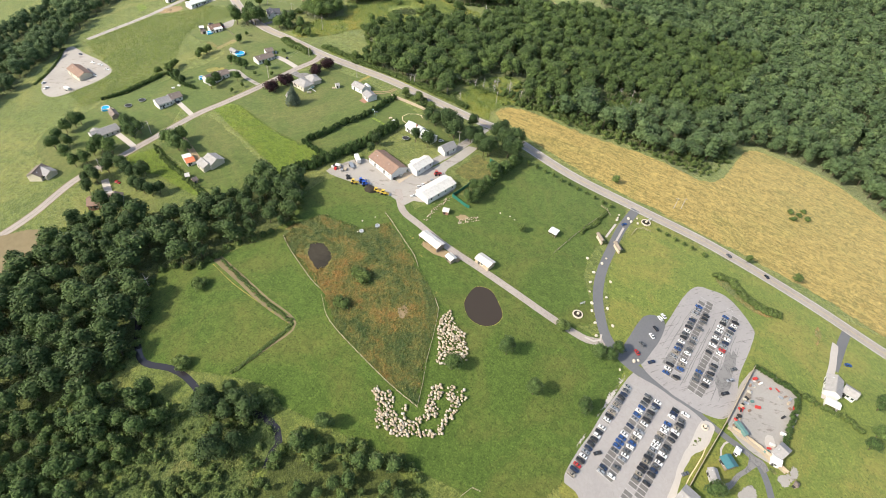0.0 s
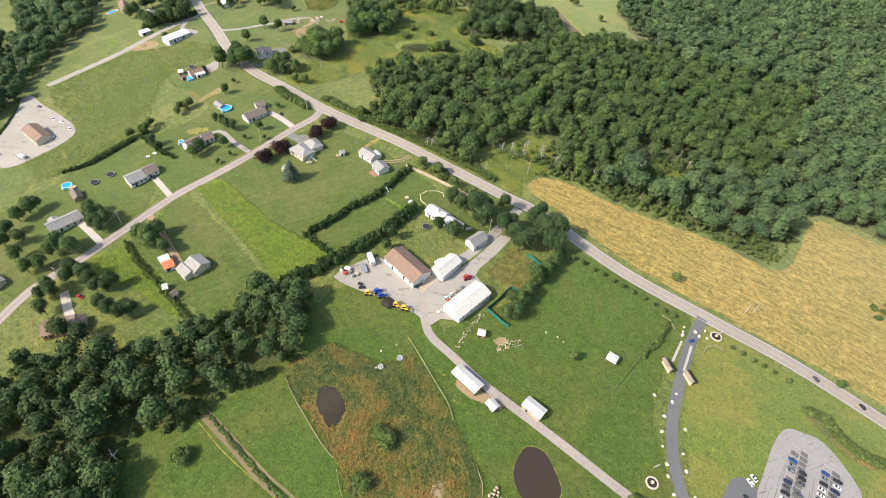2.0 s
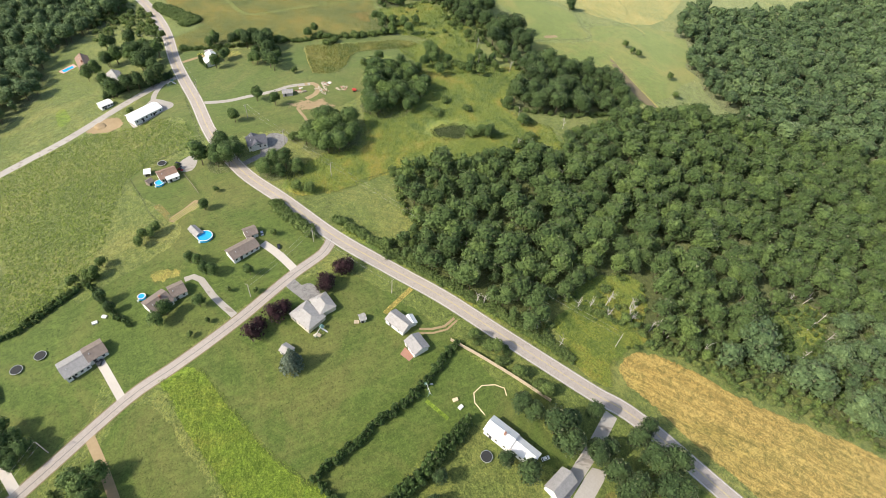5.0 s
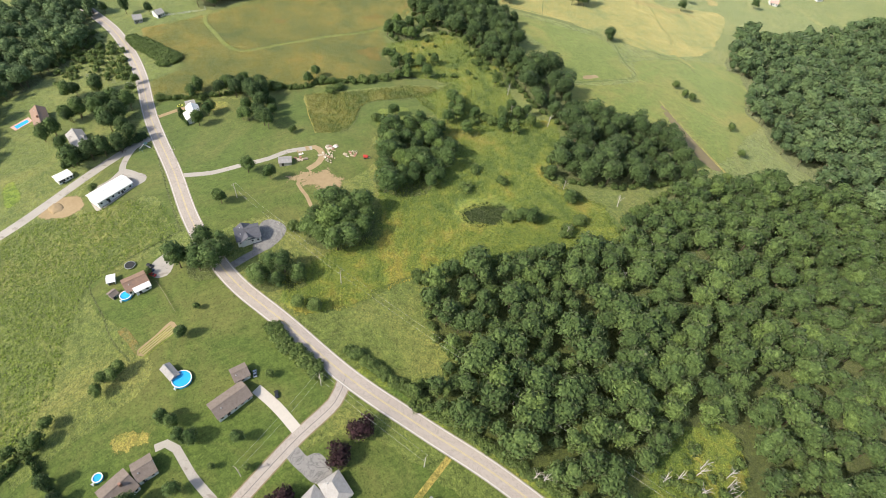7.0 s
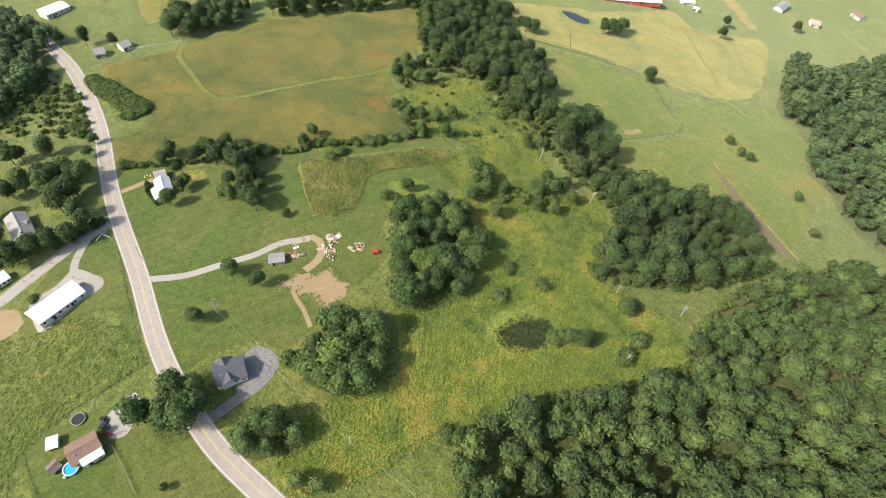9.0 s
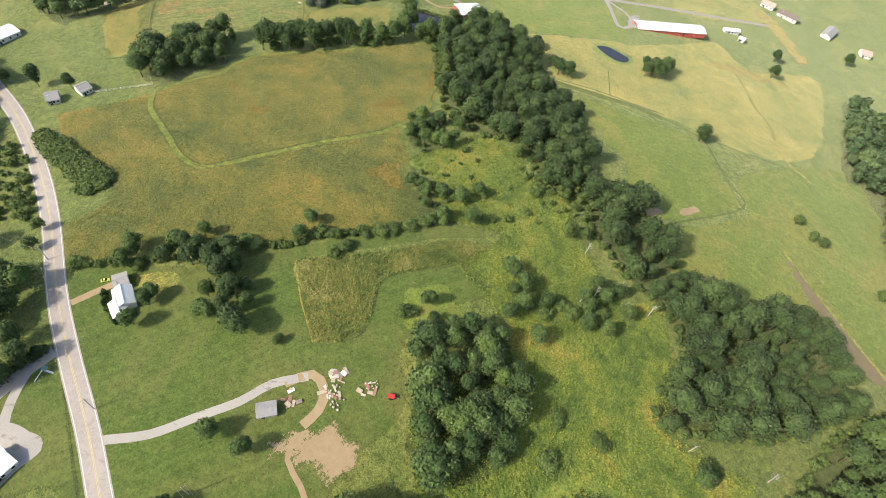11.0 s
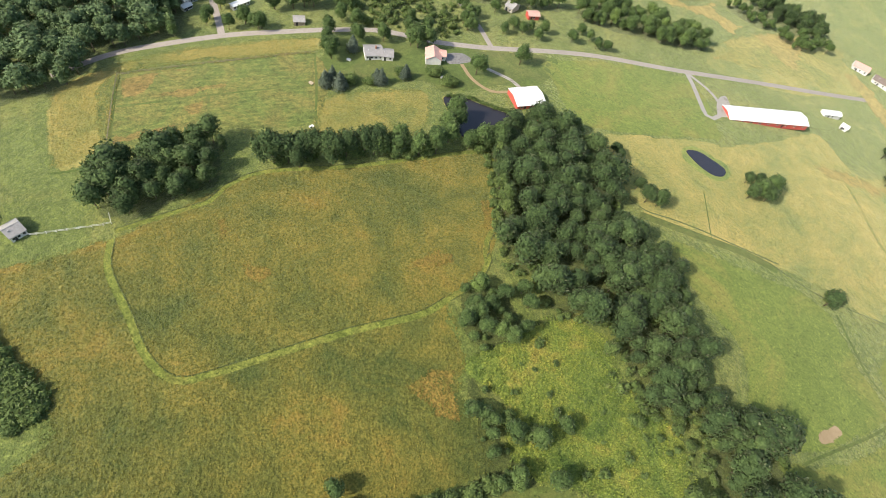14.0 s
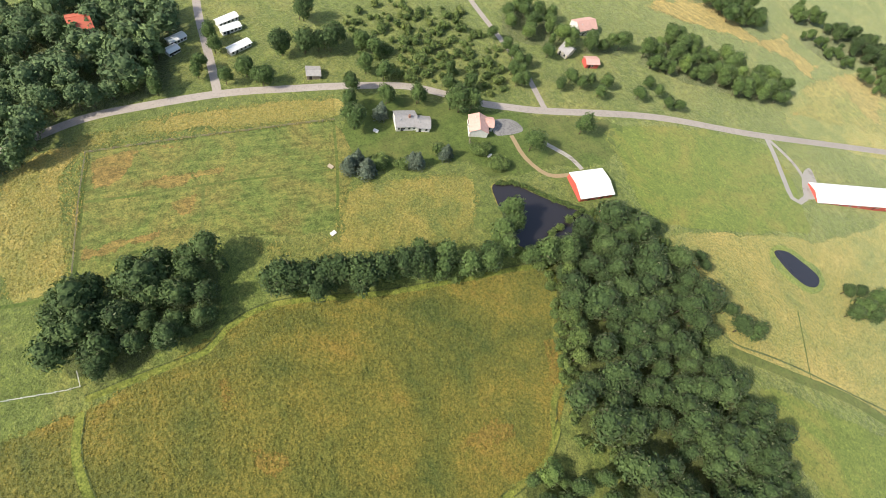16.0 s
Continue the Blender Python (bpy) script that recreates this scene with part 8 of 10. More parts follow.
house("shed", "pale-roofed building at the car park's edge", "building", [((23.6, 109.8), (28.3, 109.1), 7.0, 2.8, 1.2, W, R["shingle_light"], {"windows": 2})])
# far side
house("house", "grey-roofed bungalow behind the blue spruces", "house", [((-541.6, 461.1), (-536.9, 467.4), 7.4, 2.7, 1.7, W, R["shingle_grey"], {"windows": 4}), ((-535.6, 466.4), (-532.1, 470.0), 5.6, 2.5, 1.3, W, R["shingle_grey"], {"windows": 2})], chimney=True)
house("house", "white house with a salmon-pink roof", "house", [((-521.5, 486.0), (-516.2, 480.4), 7.0, 3.2, 1.8, W, R["pinkroof"], {"windows": 3}), ((-518.0, 486.7), (-515.9, 488.7), 4.6, 2.8, 1.2, W, R["pinkroof"], {"windows": 1})])
house("barn", "white-roofed pole barn with red gable ends", "barn", [((-476.0, 488.7), (-468.4, 500.6), 11.4, 2.5, 1.1, R["redwall"], R["whiteroof"], {"windows": 3, "vents": 0, "doors": 2})])
house("shed", "little red and white shed beside the pond", "shed", [((-463.3, 487.9), (-460.9, 488.7), 2.8, 2.0, 0.8, R["redwall"], R["whiteroof"], {"windows": 0, "vents": 0})])
house("riding_barn", "very long red riding barn with a white roof", "barn", [((-400.0, 577.7), (-366.9, 610.4), 10.0, 2.6, 1.2, R["redwall"], R["whiteroof"], {"windows": 9, "vents": 0, "doors": 2})])
house("barn", "barn with a faded red roof inside the wood", "barn", [((-652.0, 403.9), (-649.6, 410.8), 8.5, 9.0, 2.2, R["wood"], R["redroof"], {"windows": 2, "vents": 0})])
for a, b in (((-626.0, 447.5), (-625.5, 456.4)), ((-621.2, 445.7), (-619.9, 453.6)), ((-609.8, 440.5), (-609.5, 449.9)), ((-628.8, 427.2), (-628.7, 434.2)), ((-624.3, 423.5), (-624.5, 428.1))):
    house("trailer", "white mobile home beside the grey lane", "mobile home", [(a, b, 2.8, 2.1, 0.4, W, R["whiteroof"], {"windows": 5, "vents": 0})], "mobile homes")
house("shed", "pale-roofed run-in shed on a mown lawn", "shed", [((-581.6, 454.3), (-578.5, 458.3), 4.6, 2.3, 0.8, R["wood"], R["shingle_light"], {"windows": 0, "vents": 0})])
house("house", "cottage with a blue-grey metal roof", "house", [((-523.7, 552.2), (-518.8, 552.0), 6.6, 2.7, 1.8, R["cream"], R["shingle_grey"], {"windows": 2})])
house("shed", "red shed on the far lawn", "shed", [((-511.6, 553.0), (-507.8, 557.9), 4.6, 2.6, 0.8, R["redwall"], R["pinkroof"], {"windows": 1, "vents": 0})])
house("house", "large house with a pink-brown roof among trees", "house", [((-527.8, 569.4), (-523.7, 578.7), 7.6, 3.4, 2.0, W, R["pinkroof"], {"windows": 4})])
for a, b, mat in (((-355.8, 734.1), (-345.8, 735.3), "pinkroof"), ((-340.9, 732.8), (-325.8, 732.8), "shingle_brown"), ((-302.1, 732.9), (-300.5, 751.0), "shingle_light"), ((-275.2, 737.7), (-268.5, 740.3), "pinkroof"), ((-250.1, 805.4), (-241.8, 800.1), "rustroof")):
    house("house", "far house with a weathered roof along the valley road", "house", [(a, b, 7.5, 2.9, 1.6, W, R[mat], {"windows": 3})], "far houses")
for a, b in (((-358.9, 640.7), (-351.0, 648.0)), ((-347.5, 639.6), (-343.7, 639.6))):
    house("shed", "small pale shed in the yellow pasture", "shed", [(a, b, 4.0, 2.2, 0.8, W, R["whiteroof"], {"windows": 1, "vents": 0})], "pasture sheds")
house("house", "small grey-roofed farmhouse beside a conifer", "house", [((-553.1, 308.2), (-553.2, 313.2), 6.0, 2.8, 1.5, W, R["shingle_light"], {"windows": 3})])
house("house", "grey house at the end of an earth drive", "house", [((-558.6, 296.6), (-556.6, 301.1), 6.2, 2.8, 1.6, R["greyside"], R["shingle_grey"], {"windows": 3})])
house("warehouse", "long white metal building beyond the road", "warehouse", [((-626.9, 299.9), (-628.9, 314.5), 9.0, 3.2, 1.2, W, R["whiteroof"], {"windows": 4, "vents": 0})])
house("house", "pale cabin at the edge of the valley wood", "house", [((-437.5, 80.4), (-428.5, 80.5), 5.6, 2.8, 1.5, W, R["shingle_light"], {"windows": 2})])
house("house", "white mobile home at the wood's edge", "mobile home", [((-479.1, 139.7), (-480.3, 145.4), 5.0, 2.5, 0.7, W, R["whiteroof"], {"windows": 3, "vents": 0})])
house("shed", "collapsed grey shed on the bare lawn", "shed", [((-374.3, 265.1), (-371.1, 269.3), 4.0, 2.0, 0.7, R["greyside"], R["shingle_grey"], {"windows": 0, "vents": 0})])


# ---- vehicles ----
def car_paint(name, col, metal=0.0):
    m = plain(name, col, 0.25, metal, 0.04, 2.0, 0.6)
    return m


PAINTS = [car_paint("white_car_paint", (0.75, 0.75, 0.74)), car_paint("silver_car_paint", (0.45, 0.46, 0.47), 0.5), car_paint("grey_car_paint", (0.16, 0.165, 0.17), 0.4), car_paint("black_car_paint", (0.025, 0.025, 0.028)),
          car_paint("blue_car_paint", (0.04, 0.1, 0.28), 0.2), car_paint("red_car_paint", (0.42, 0.035, 0.03)), car_paint("tan_car_paint", (0.38, 0.33, 0.26), 0.3), car_paint("dark_blue_car_paint", (0.03, 0.045, 0.09), 0.2), car_paint("yellow_green_car_paint", (0.6, 0.62, 0.1))]
PAINT_NAMES = ["white", "silver", "grey", "black", "blue", "red", "tan", "dark blue", "yellow-green"]
BODIES = {"saloon car": [(-2.0, 0.25), (2.0, 0.25), (2.05, 0.55), (1.9, 0.72), (0.95, 0.82), (-1.5, 0.85), (-2.0, 0.78)], "estate car": [(-2.05, 0.28), (2.0, 0.28), (2.05, 0.65), (1.85, 0.85), (1.0, 0.95), (-2.0, 0.98), (-2.08, 0.6)], "pickup truck": [(-2.4, 0.32), (2.2, 0.32), (2.25, 0.75), (2.1, 0.95), (1.1, 1.02), (-2.4, 0.98)]}
CABINS = {"saloon car": [(-1.45, 0.83), (0.95, 0.8), (0.25, 1.3), (-0.85, 1.32)], "estate car": [(-1.95, 0.95), (1.0, 0.93), (0.4, 1.5), (-1.75, 1.52)], "pickup truck": [(-0.7, 0.97), (1.1, 1.0), (0.55, 1.58), (-0.5, 1.6)]}
ROOFS = {"saloon car": (-0.85, 0.25, 1.31), "estate car": (-1.75, 0.4, 1.51), "pickup truck": (-0.5, 0.55, 1.59)}


def profile_mesh(name, prof, half, mat, bevel):
    bm = bmesh.new()
    prism(bm, [(x, z) for x, z in prof], -half, half)
    if bevel:
        bmesh.ops.bevel(bm, geom=bm.edges[:], offset=bevel, segments=1, affect="EDGES")
    me = bpy.data.meshes.new(name)
    bm.to_mesh(me)
    bm.free()
    me.materials.append(mat)
    return me


WHEEL = bpy.data.meshes.new("wheel")
bm = bmesh.new()
tube(bm, 0.31, 0.31, -0.1, 0.1, 10)
bmesh.ops.rotate(bm, verts=bm.verts, matrix=Matrix.Rotation(radians(90), 3, "X"))
bm.to_mesh(WHEEL)
bm.free()
WHEEL.materials.append(M["rubber"])
CAR_MESHES = {}


def car(at, turn, kind, paint, group="", lift=0.18, size=0.66, label=""):
    key = kind, paint
    if key not in CAR_MESHES:
        x0, x1, z = ROOFS[kind]
        CAR_MESHES[key] = (profile_mesh("body", BODIES[kind], 0.86, PAINTS[paint], 0.08), profile_mesh("cabin", CABINS[kind], 0.72, M["glass"], 0.05), profile_mesh("roof", [(x0 + 0.06, z - 0.02), (x1 - 0.06, z - 0.02), (x1 - 0.12, z + 0.05), (x0 + 0.12, z + 0.05)], 0.66, PAINTS[paint], 0.0))
    body, cabin, roof = CAR_MESHES[key]
    ob = thing("car", at, turn, label or f"parked {PAINT_NAMES[paint]} {kind} on the asphalt", "car", group, lift)
    ob.scale = (size, size, size)
    b = piece("body", body, ob)
    piece("cabin", cabin, ob)
    piece("roof", roof, ob)
    for x in (-1.25, 1.25):
        for y in (-0.76, 0.76):
            piece("wheel", WHEEL, ob, pose(x, y, 0.31))
    return ob


def car_row(a, b, count, fill, group):
    rng = random.Random(next(SEEDS))
    turn = math.degrees(math.atan2(b[1] - a[1], b[0] - a[0])) + 90
    for i in range(count):
        if rng.random() > fill:
            continue
        u = (i + 0.5) / count
        p = (a[0] + (b[0] - a[0]) * u + rng.uniform(-0.12, 0.12), a[1] + (b[1] - a[1]) * u + rng.uniform(-0.12, 0.12))
        car(p, turn + rng.choice((0, 180)) + rng.uniform(-3, 3), rng.choice(("saloon car", "saloon car", "estate car", "estate car", "pickup truck")), rng.choice((0, 0, 0, 0, 1, 1, 2, 2, 2, 3, 3, 3, 3, 4, 5, 6, 7, 7)), group, 0.06)





car_row((-7.2, 134.0), (-6.3, 89.7), 23, 0.95, "cars along the verge")
car_row((0.3, 136.1), (0.7, 97.1), 20, 0.73, "cars in the long double row")
car_row((3.9, 136.5), (4.1, 98.3), 20, 0.79, "cars in the long double row")
car_row((10.2, 138.4), (10.8, 103.7), 19, 0.93, "cars in the second double row")
car_row((13.8, 139.5), (14.1, 104.8), 19, 0.87, "cars in the second double row")
car_row((-2.7, 195.0), (0.9, 148.5), 20, 0.68, "cars in the overflow double row")
car_row((1.5, 195.1), (4.7, 149.7), 20, 0.68, "cars in the overflow double row")
car_row((8.5, 196.7), (11.1, 149.5), 20, 0.68, "cars in the overflow outer row")
car_row((12.8, 197.1), (14.7, 149.9), 20, 0.75, "cars in the overflow outer row")
KINDS = ("saloon car", "estate car", "pickup truck")


def lone_car(p, turn, k, paint):
    car(p, turn, KINDS[k], paint, "", 0.06, 0.7, f"{PAINT_NAMES[paint]} {KINDS[k]} standing beside the drive")


lone_car((-11.2, 165.9), 150, 0, 3)
lone_car((-10.8, 161.2), 150, 0, 0)
lone_car((-12.0, 154.6), 150, 1, 2)
lone_car((-11.7, 149.4), 150, 0, 5)
lone_car((-12.1, 172.2), 150, 1, 0)
lone_car((-11.6, 174.5), 150, 0, 0)
lone_car((-5.5, 149.6), 235, 1, 7)
lone_car((-15.9, 146.2), 60, 1, 2)
lone_car((-3.3, 102.8), 235, 0, 3)
lone_car((-50.3, 212.3), 60, 0, 4)
lone_car((20.6, 172.0), 235, 0, 2)
lone_car((21.2, 165.6), 235, 1, 1)
lone_car((21.8, 158.4), 235, 2, 3)
lone_car((22.6, 118.0), 60, 0, 2)
lone_car((-299.6, 190.8), 100, 1, 3)
lone_car((-297.6, 192.6), 150, 0, 1)
lone_car((-286.4, 192.6), 150, 0, 3)
lone_car((-365.2, 194.8), 20, 1, 3)
lone_car((-363.3, 193.8), 20, 1, 7)
lone_car((-360.6, 193.1), 20, 0, 5)
lone_car((-449.5, 261.4), 60, 0, 8)
lone_car((-154.0, 193.8), 60, 1, 0)
lone_car((-248.1, 60.7), 20, 1, 5)
lone_car((-292.3, 82.0), 120, 2, 0)
lone_car((-291.4, 118.4), 130, 1, 3)
lone_car((-385.6, 110.4), 20, 1, 0)
lone_car((-377.8, 111.8), 20, 2, 0)
lone_car((-367.3, 111.5), 20, 1, 0)
lone_car((-366.0, 102.8), 20, 1, 0)
lone_car((-385.3, 78.8), 110, 1, 0)
lone_car((-376.6, 77.2), 110, 2, 0)
lone_car((-406.7, 111.1), 30, 0, 7)
lone_car((57.0, 213.1), 30, 1, 4)
lone_car((-3.9, 234.8), 147, 1, 2)
lone_car((14.6, 236.5), 147, 0, 3)
lone_car((-165.4, 137.4), 50, 0, 3)
lone_car((-136.7, 171.9), 60, 0, 5)
lone_car((-136.2, 157.3), 60, 1, 0)
lone_car((-135.8, 159.9), 60, 1, 0)
lone_car((-133.8, 150.5), 60, 2, 0)


# ---- yard things ----
def ring_bm(r, w, z0, z1, n=28):
    bm = bmesh.new()
    rows = []
    for rr, z in ((r, z0), (r, z1), (r - w, z1), (r - w, z0)):
        rows.append([bm.verts.new((rr * math.cos(6.2832 * i / n), rr * math.sin(6.2832 * i / n), z)) for i in range(n)])
    for a in range(4):
        for i in range(n):
            bm.faces.new((rows[a][i], rows[a][(i + 1) % n], rows[(a + 1) % 4][(i + 1) % n], rows[(a + 1) % 4][i]))
    bmesh.ops.recalc_face_normals(bm, faces=bm.faces)
    return bm


def pool(at, r, label, deck=False):
    ob = thing("swimming_pool", at, 20, label, "pool")
    part("wall", ring_bm(r, 0.12, -0.2, 1.15), M["bluelining"], ob)
    part("rim", ring_bm(r + 0.12, 0.34, 1.15, 1.24), M["white"], ob, "white plastic rim")
    part("water", tube(bmesh.new(), r - 0.12, r - 0.12, 0.0, 1.02, 28), M["pool_water"], ob, "clear blue water")
    bm = bmesh.new()
    for x in (-0.3, 0.3):
        box(bm, x - 0.04, x + 0.04, -r - 0.8, -r - 0.72, -0.1, 1.3)
    for k in range(4):
        box(bm, -0.3, 0.3, -r - 0.78, -r - 0.6 + 0.12 * k, 0.2 + 0.26 * k, 0.25 + 0.26 * k)
    part("ladder", bm, M["white"], ob, "white plastic steps")
    if deck:
        bm = bmesh.new()
        box(bm, r + 0.15, r + 2.4, -1.6, 1.6, 1.0, 1.12)
        part("deck", bm, M["tanwood"], ob, "small timber deck")
    return ob


pool((-314.0, 175.8), 3.1, "round above-ground pool with bright blue water")
pool((-359.1, 181.4), 2.0, "small round blue pool beside the porch")
pool((-319.6, 88.5), 2.3, "round blue pool with a timber deck", True)
pool((-305.7, 142.4), 1.4, "little blue paddling pool behind the house")
patch("pool_terrace", "red paved terrace round the pool", [(-504.9, 198.7), (-506.2, 208.2), (-501.0, 208.3), (-499.4, 199.2)], M["pinkroof"], 0.2, 0.1, False, "terrace")
patch("sunken_pool", "long sunken pool with pale blue water", [(-504.2, 200.3), (-504.6, 207.0), (-501.5, 206.8), (-500.4, 200.2)], M["pool_water"], 0.24, 0.0, False, "pool")


def trampoline(at, r, label):
    ob = thing("trampoline", at, 0, label, "trampoline")
    part("mat", tube(bmesh.new(), r - 0.2, r - 0.2, 0.78, 0.8, 20), M["dark"], ob)
    part("frame", ring_bm(r, 0.16, 0.76, 0.86, 20), M["steel"], ob)
    for k in range(6):
        part("leg", tube(bmesh.new(), 0.04, 0.04, -0.1, 0.78, 6, (r - 0.1) * math.cos(k * 1.047), (r - 0.1) * math.sin(k * 1.047)), M["steel"], ob)


for p in ((-310.4, 106.0), (-371.3, 189.9), (-311.3, 98.1), (-168.7, 181.3)):
    trampoline(p, 2.0, "round black trampoline on the mown grass")


def swing_set(at, turn, label):
    ob = thing("swing_set", at, turn, label, "swing set")
    for y in (-1.8, 1.8):
        for x in (-0.9, 0.9):
            part("leg", tube(bmesh.new(), 0.06, 0.06, -0.1, 2.3, 6, x, y, (-x * 0.9, 0)), M["tealpaint"], ob)
    bm = bmesh.new()
    box(bm, -0.07, 0.07, -1.9, 1.9, 2.22, 2.36)
    part("top_beam", bm, M["white"], ob)
    for y in (-0.9, 0.5):
        bm = bmesh.new()
        box(bm, -0.02, 0.02, y - 0.22, y - 0.19, 0.5, 2.25)
        box(bm, -0.02, 0.02, y + 0.19, y + 0.22, 0.5, 2.25)
        box(bm, -0.14, 0.14, y - 0.24, y + 0.24, 0.46, 0.5)
        part("swing", bm, M["tealpaint"], ob)
    bm = bmesh.new()
    prism(bm, [(-0.2, 1.5), (2.6, 0.1), (2.6, 0.2), (-0.2, 1.6)], 1.9, 2.5)
    part("slide", bm, M["white"], ob, "white plastic slide")
    bm = bmesh.new()
    prism(bm, [(-0.9, 1.9), (0, 2.6), (0.9, 1.9)], 1.9, 3.2)
    part("canopy", bm, M["tealpaint"], ob, "small pitched canopy")


swing_set((-197.3, 185.5), 60, "teal and white swing set with a slide")
swing_set((-431.7, 230.5), 30, "orange and teal climbing frame beside the lane")
swing_set((-242.1, 175.5), 20, "small garden swing on the lawn")


# ---- poles and wires ----
def utility_pole(at, height, turn, label):
    ob = thing("utility_pole", at, turn, label, "utility pole", "utility poles")
    part("shaft", tube(bmesh.new(), 0.17, 0.11, -0.3, height, 8), M["deadwood"], ob)
    bm = bmesh.new()
    box(bm, -1.1, 1.1, -0.16, -0.06, height - 0.75, height - 0.6)
    part("crossarm", bm, M["wood"], ob)
    for x in (-1.0, 0.0, 1.0):
        part("insulator", tube(bmesh.new(), 0.06, 0.05, height - 0.6, height - 0.4, 6, x, -0.11), M["white"], ob)
    return ob


def wire(a, b, height, side, sag, label):
    bm = bmesh.new()
    pa, pb = Vector((a[0], a[1], gz(a) + height)), Vector((b[0], b[1], gz(b) + height))
    d = (pb - pa).normalized()
    n = Vector((-d.y, d.x, 0)) * side
    prev = None
    for i in range(17):
        u = i / 16
        c = pa.lerp(pb, u) + n - Vector((0, 0, sag * 4 * u * (1 - u)))
        ringv = [bm.verts.new(c + n.normalized() * 0.022 * math.cos(k * 2.094) + Vector((0, 0, 0.022 * math.sin(k * 2.094)))) for k in range(3)] if side else [bm.verts.new(c + Vector((-d.y, d.x, 0)) * 0.022 * math.cos(k * 2.094) + Vector((0, 0, 0.022 * math.sin(k * 2.094)))) for k in range(3)]
        if prev:
            for k in range(3):
                bm.faces.new((prev[k], prev[(k + 1) % 3], ringv[(k + 1) % 3], ringv[k]))
        prev = ringv
    tagged(part("power_line", bm, M["greyside"], None), label, "power line")


def pole_line(places, height, label):
    for i, p in enumerate(places):
        q = places[min(i + 1, len(places) - 1)]
        z = places[max(i - 1, 0)]
        utility_pole(p, height, math.degrees(math.atan2(q[1] - z[1], q[0] - z[0])) + 90, label)
    for a, b in zip(places, places[1:]):
        for side in (-1.0, 1.0):
            wire(a, b, height - 0.4, side, 1.0, "thin sagging overhead power line")


pole_line([(-370.7, 239.1), (-338.6, 237.6), (-303.1, 236.7), (-226.1, 241.4), (-156.8, 247.6)], 8.5, "weathered wooden pole carrying wires over the meadow")
pole_line([(-235.1, 206.9), (-278.0, 204.2), (-274.4, 169.6)], 8.0, "wooden street pole with a short crossarm")
pole_line([(-274.3, 92.3), (-263.2, 59.8)], 8.0, "wooden pole beside the side street")
pole_line([(-505.7, 242.7), (-473.0, 253.4), (-411.2, 235.5)], 8.0, "wooden pole beside the country road")
utility_pole((-145.9, 199.4), 8.0, 30, "pale wooden pole beside the farm drive")
utility_pole((-35.2, 248.7), 7.0, 30, "lone wooden pole in the hay field")
utility_pole((-38.0, 245.7), 7.0, 30, "lone wooden pole in the hay field")


# ---- fences ----
def board_fence(label, pts, height, mat, step=2.4, lift=0.0):
    line = resample(pts, step)
    ob = thing("fence", line[0], 0, label, "fence")
    inv = ob.matrix_basis.inverted()
    for a, b in zip(line, line[1:]):
        L, turn = math.dist(a, b), math.degrees(math.atan2(b[1] - a[1], b[0] - a[0]))
        z = (gz(a) + gz(b)) / 2
        bm = bmesh.new()
        box(bm, -L / 2, L / 2, -0.04, 0.04, -0.05, height)
        box(bm, -L / 2, L / 2, 0.04, 0.1, height * 0.25, height * 0.25 + 0.12)
        box(bm, -L / 2, L / 2, 0.04, 0.1, height * 0.8, height * 0.8 + 0.12)
        part("panel", bm, M[mat], ob).matrix_basis = inv @ pose((a[0] + b[0]) / 2, (a[1] + b[1]) / 2, z, 0, 0, turn)
        part("post", box(bmesh.new(), -0.07, 0.07, -0.07, 0.07, -0.3, height + 0.12), M[mat], ob).matrix_basis = inv @ pose(a[0], a[1], gz(a), 0, 0, turn)


def rail_fence(label, pts, mat="tanwood", step=3.0, height=1.2, rails=2):
    line = resample(pts, step)
    ob = thing("fence", line[0], 0, label, "fence")
    inv = ob.matrix_basis.inverted()
    post = unit_mesh("post", M[mat], (-0.06, 0.06, -0.06, 0.06, -0.3, height))
    for a, b in zip(line, line[1:]):
        L, turn = math.dist(a, b), math.degrees(math.atan2(b[1] - a[1], b[0] - a[0]))
        z = (gz(a) + gz(b)) / 2
        bm = bmesh.new()
        for k in range(rails):
            h = height * (0.45 + 0.45 * k)
            box(bm, -L / 2, L / 2, -0.03, 0.03, h - 0.05, h + 0.05)
        part("rail", bm, M[mat], ob).matrix_basis = inv @ pose((a[0] + b[0]) / 2, (a[1] + b[1]) / 2, z, 0, 0, turn)
        piece("post", post, ob, inv @ pose(a[0], a[1], gz(a), 0, 0, turn))


board_fence("tall tan board fence along the roadside yard", [(-204.3, 206.1), (-192.3, 208.2), (-177.1, 210.2), (-163.4, 211.4)], 1.9, "tanwood")
board_fence("pale board fence beside the overflow car park", [(26.6, 179.4), (26.5, 163.2), (26.4, 147.2), (25.6, 127.4), (25.2, 109.6)], 1.7, "tanwood")
board_fence("broad tan board fence across the park drive", [(29.1, 146.9), (36.3, 147.1), (43.2, 146.5), (50.0, 144.9)], 1.4, "tanwood")
ribbon("boardwalk", "broad tan boardwalk along the fence", [(27.7, 145.8), (35.8, 146.0), (42.7, 145.4), (49.5, 144.5)], 1.3, M["tanwood"], 0.19, category="boardwalk")
board_fence("green tarpaulin fence round the exotic paddock", [(-120.5, 163.9), (-111.1, 163.0), (-109.4, 163.4)], 1.9, "green_sheet")
board_fence("green tarpaulin fence beside the machine shed", [(-120.5, 163.9), (-120.0, 171.9), (-119.5, 179.8), (-114.5, 180.1)], 1.9, "green_sheet")
board_fence("green tarpaulin fence below the tall trees", [(-124.8, 200.0), (-120.9, 199.9), (-117.0, 199.3)], 1.9, "green_sheet")
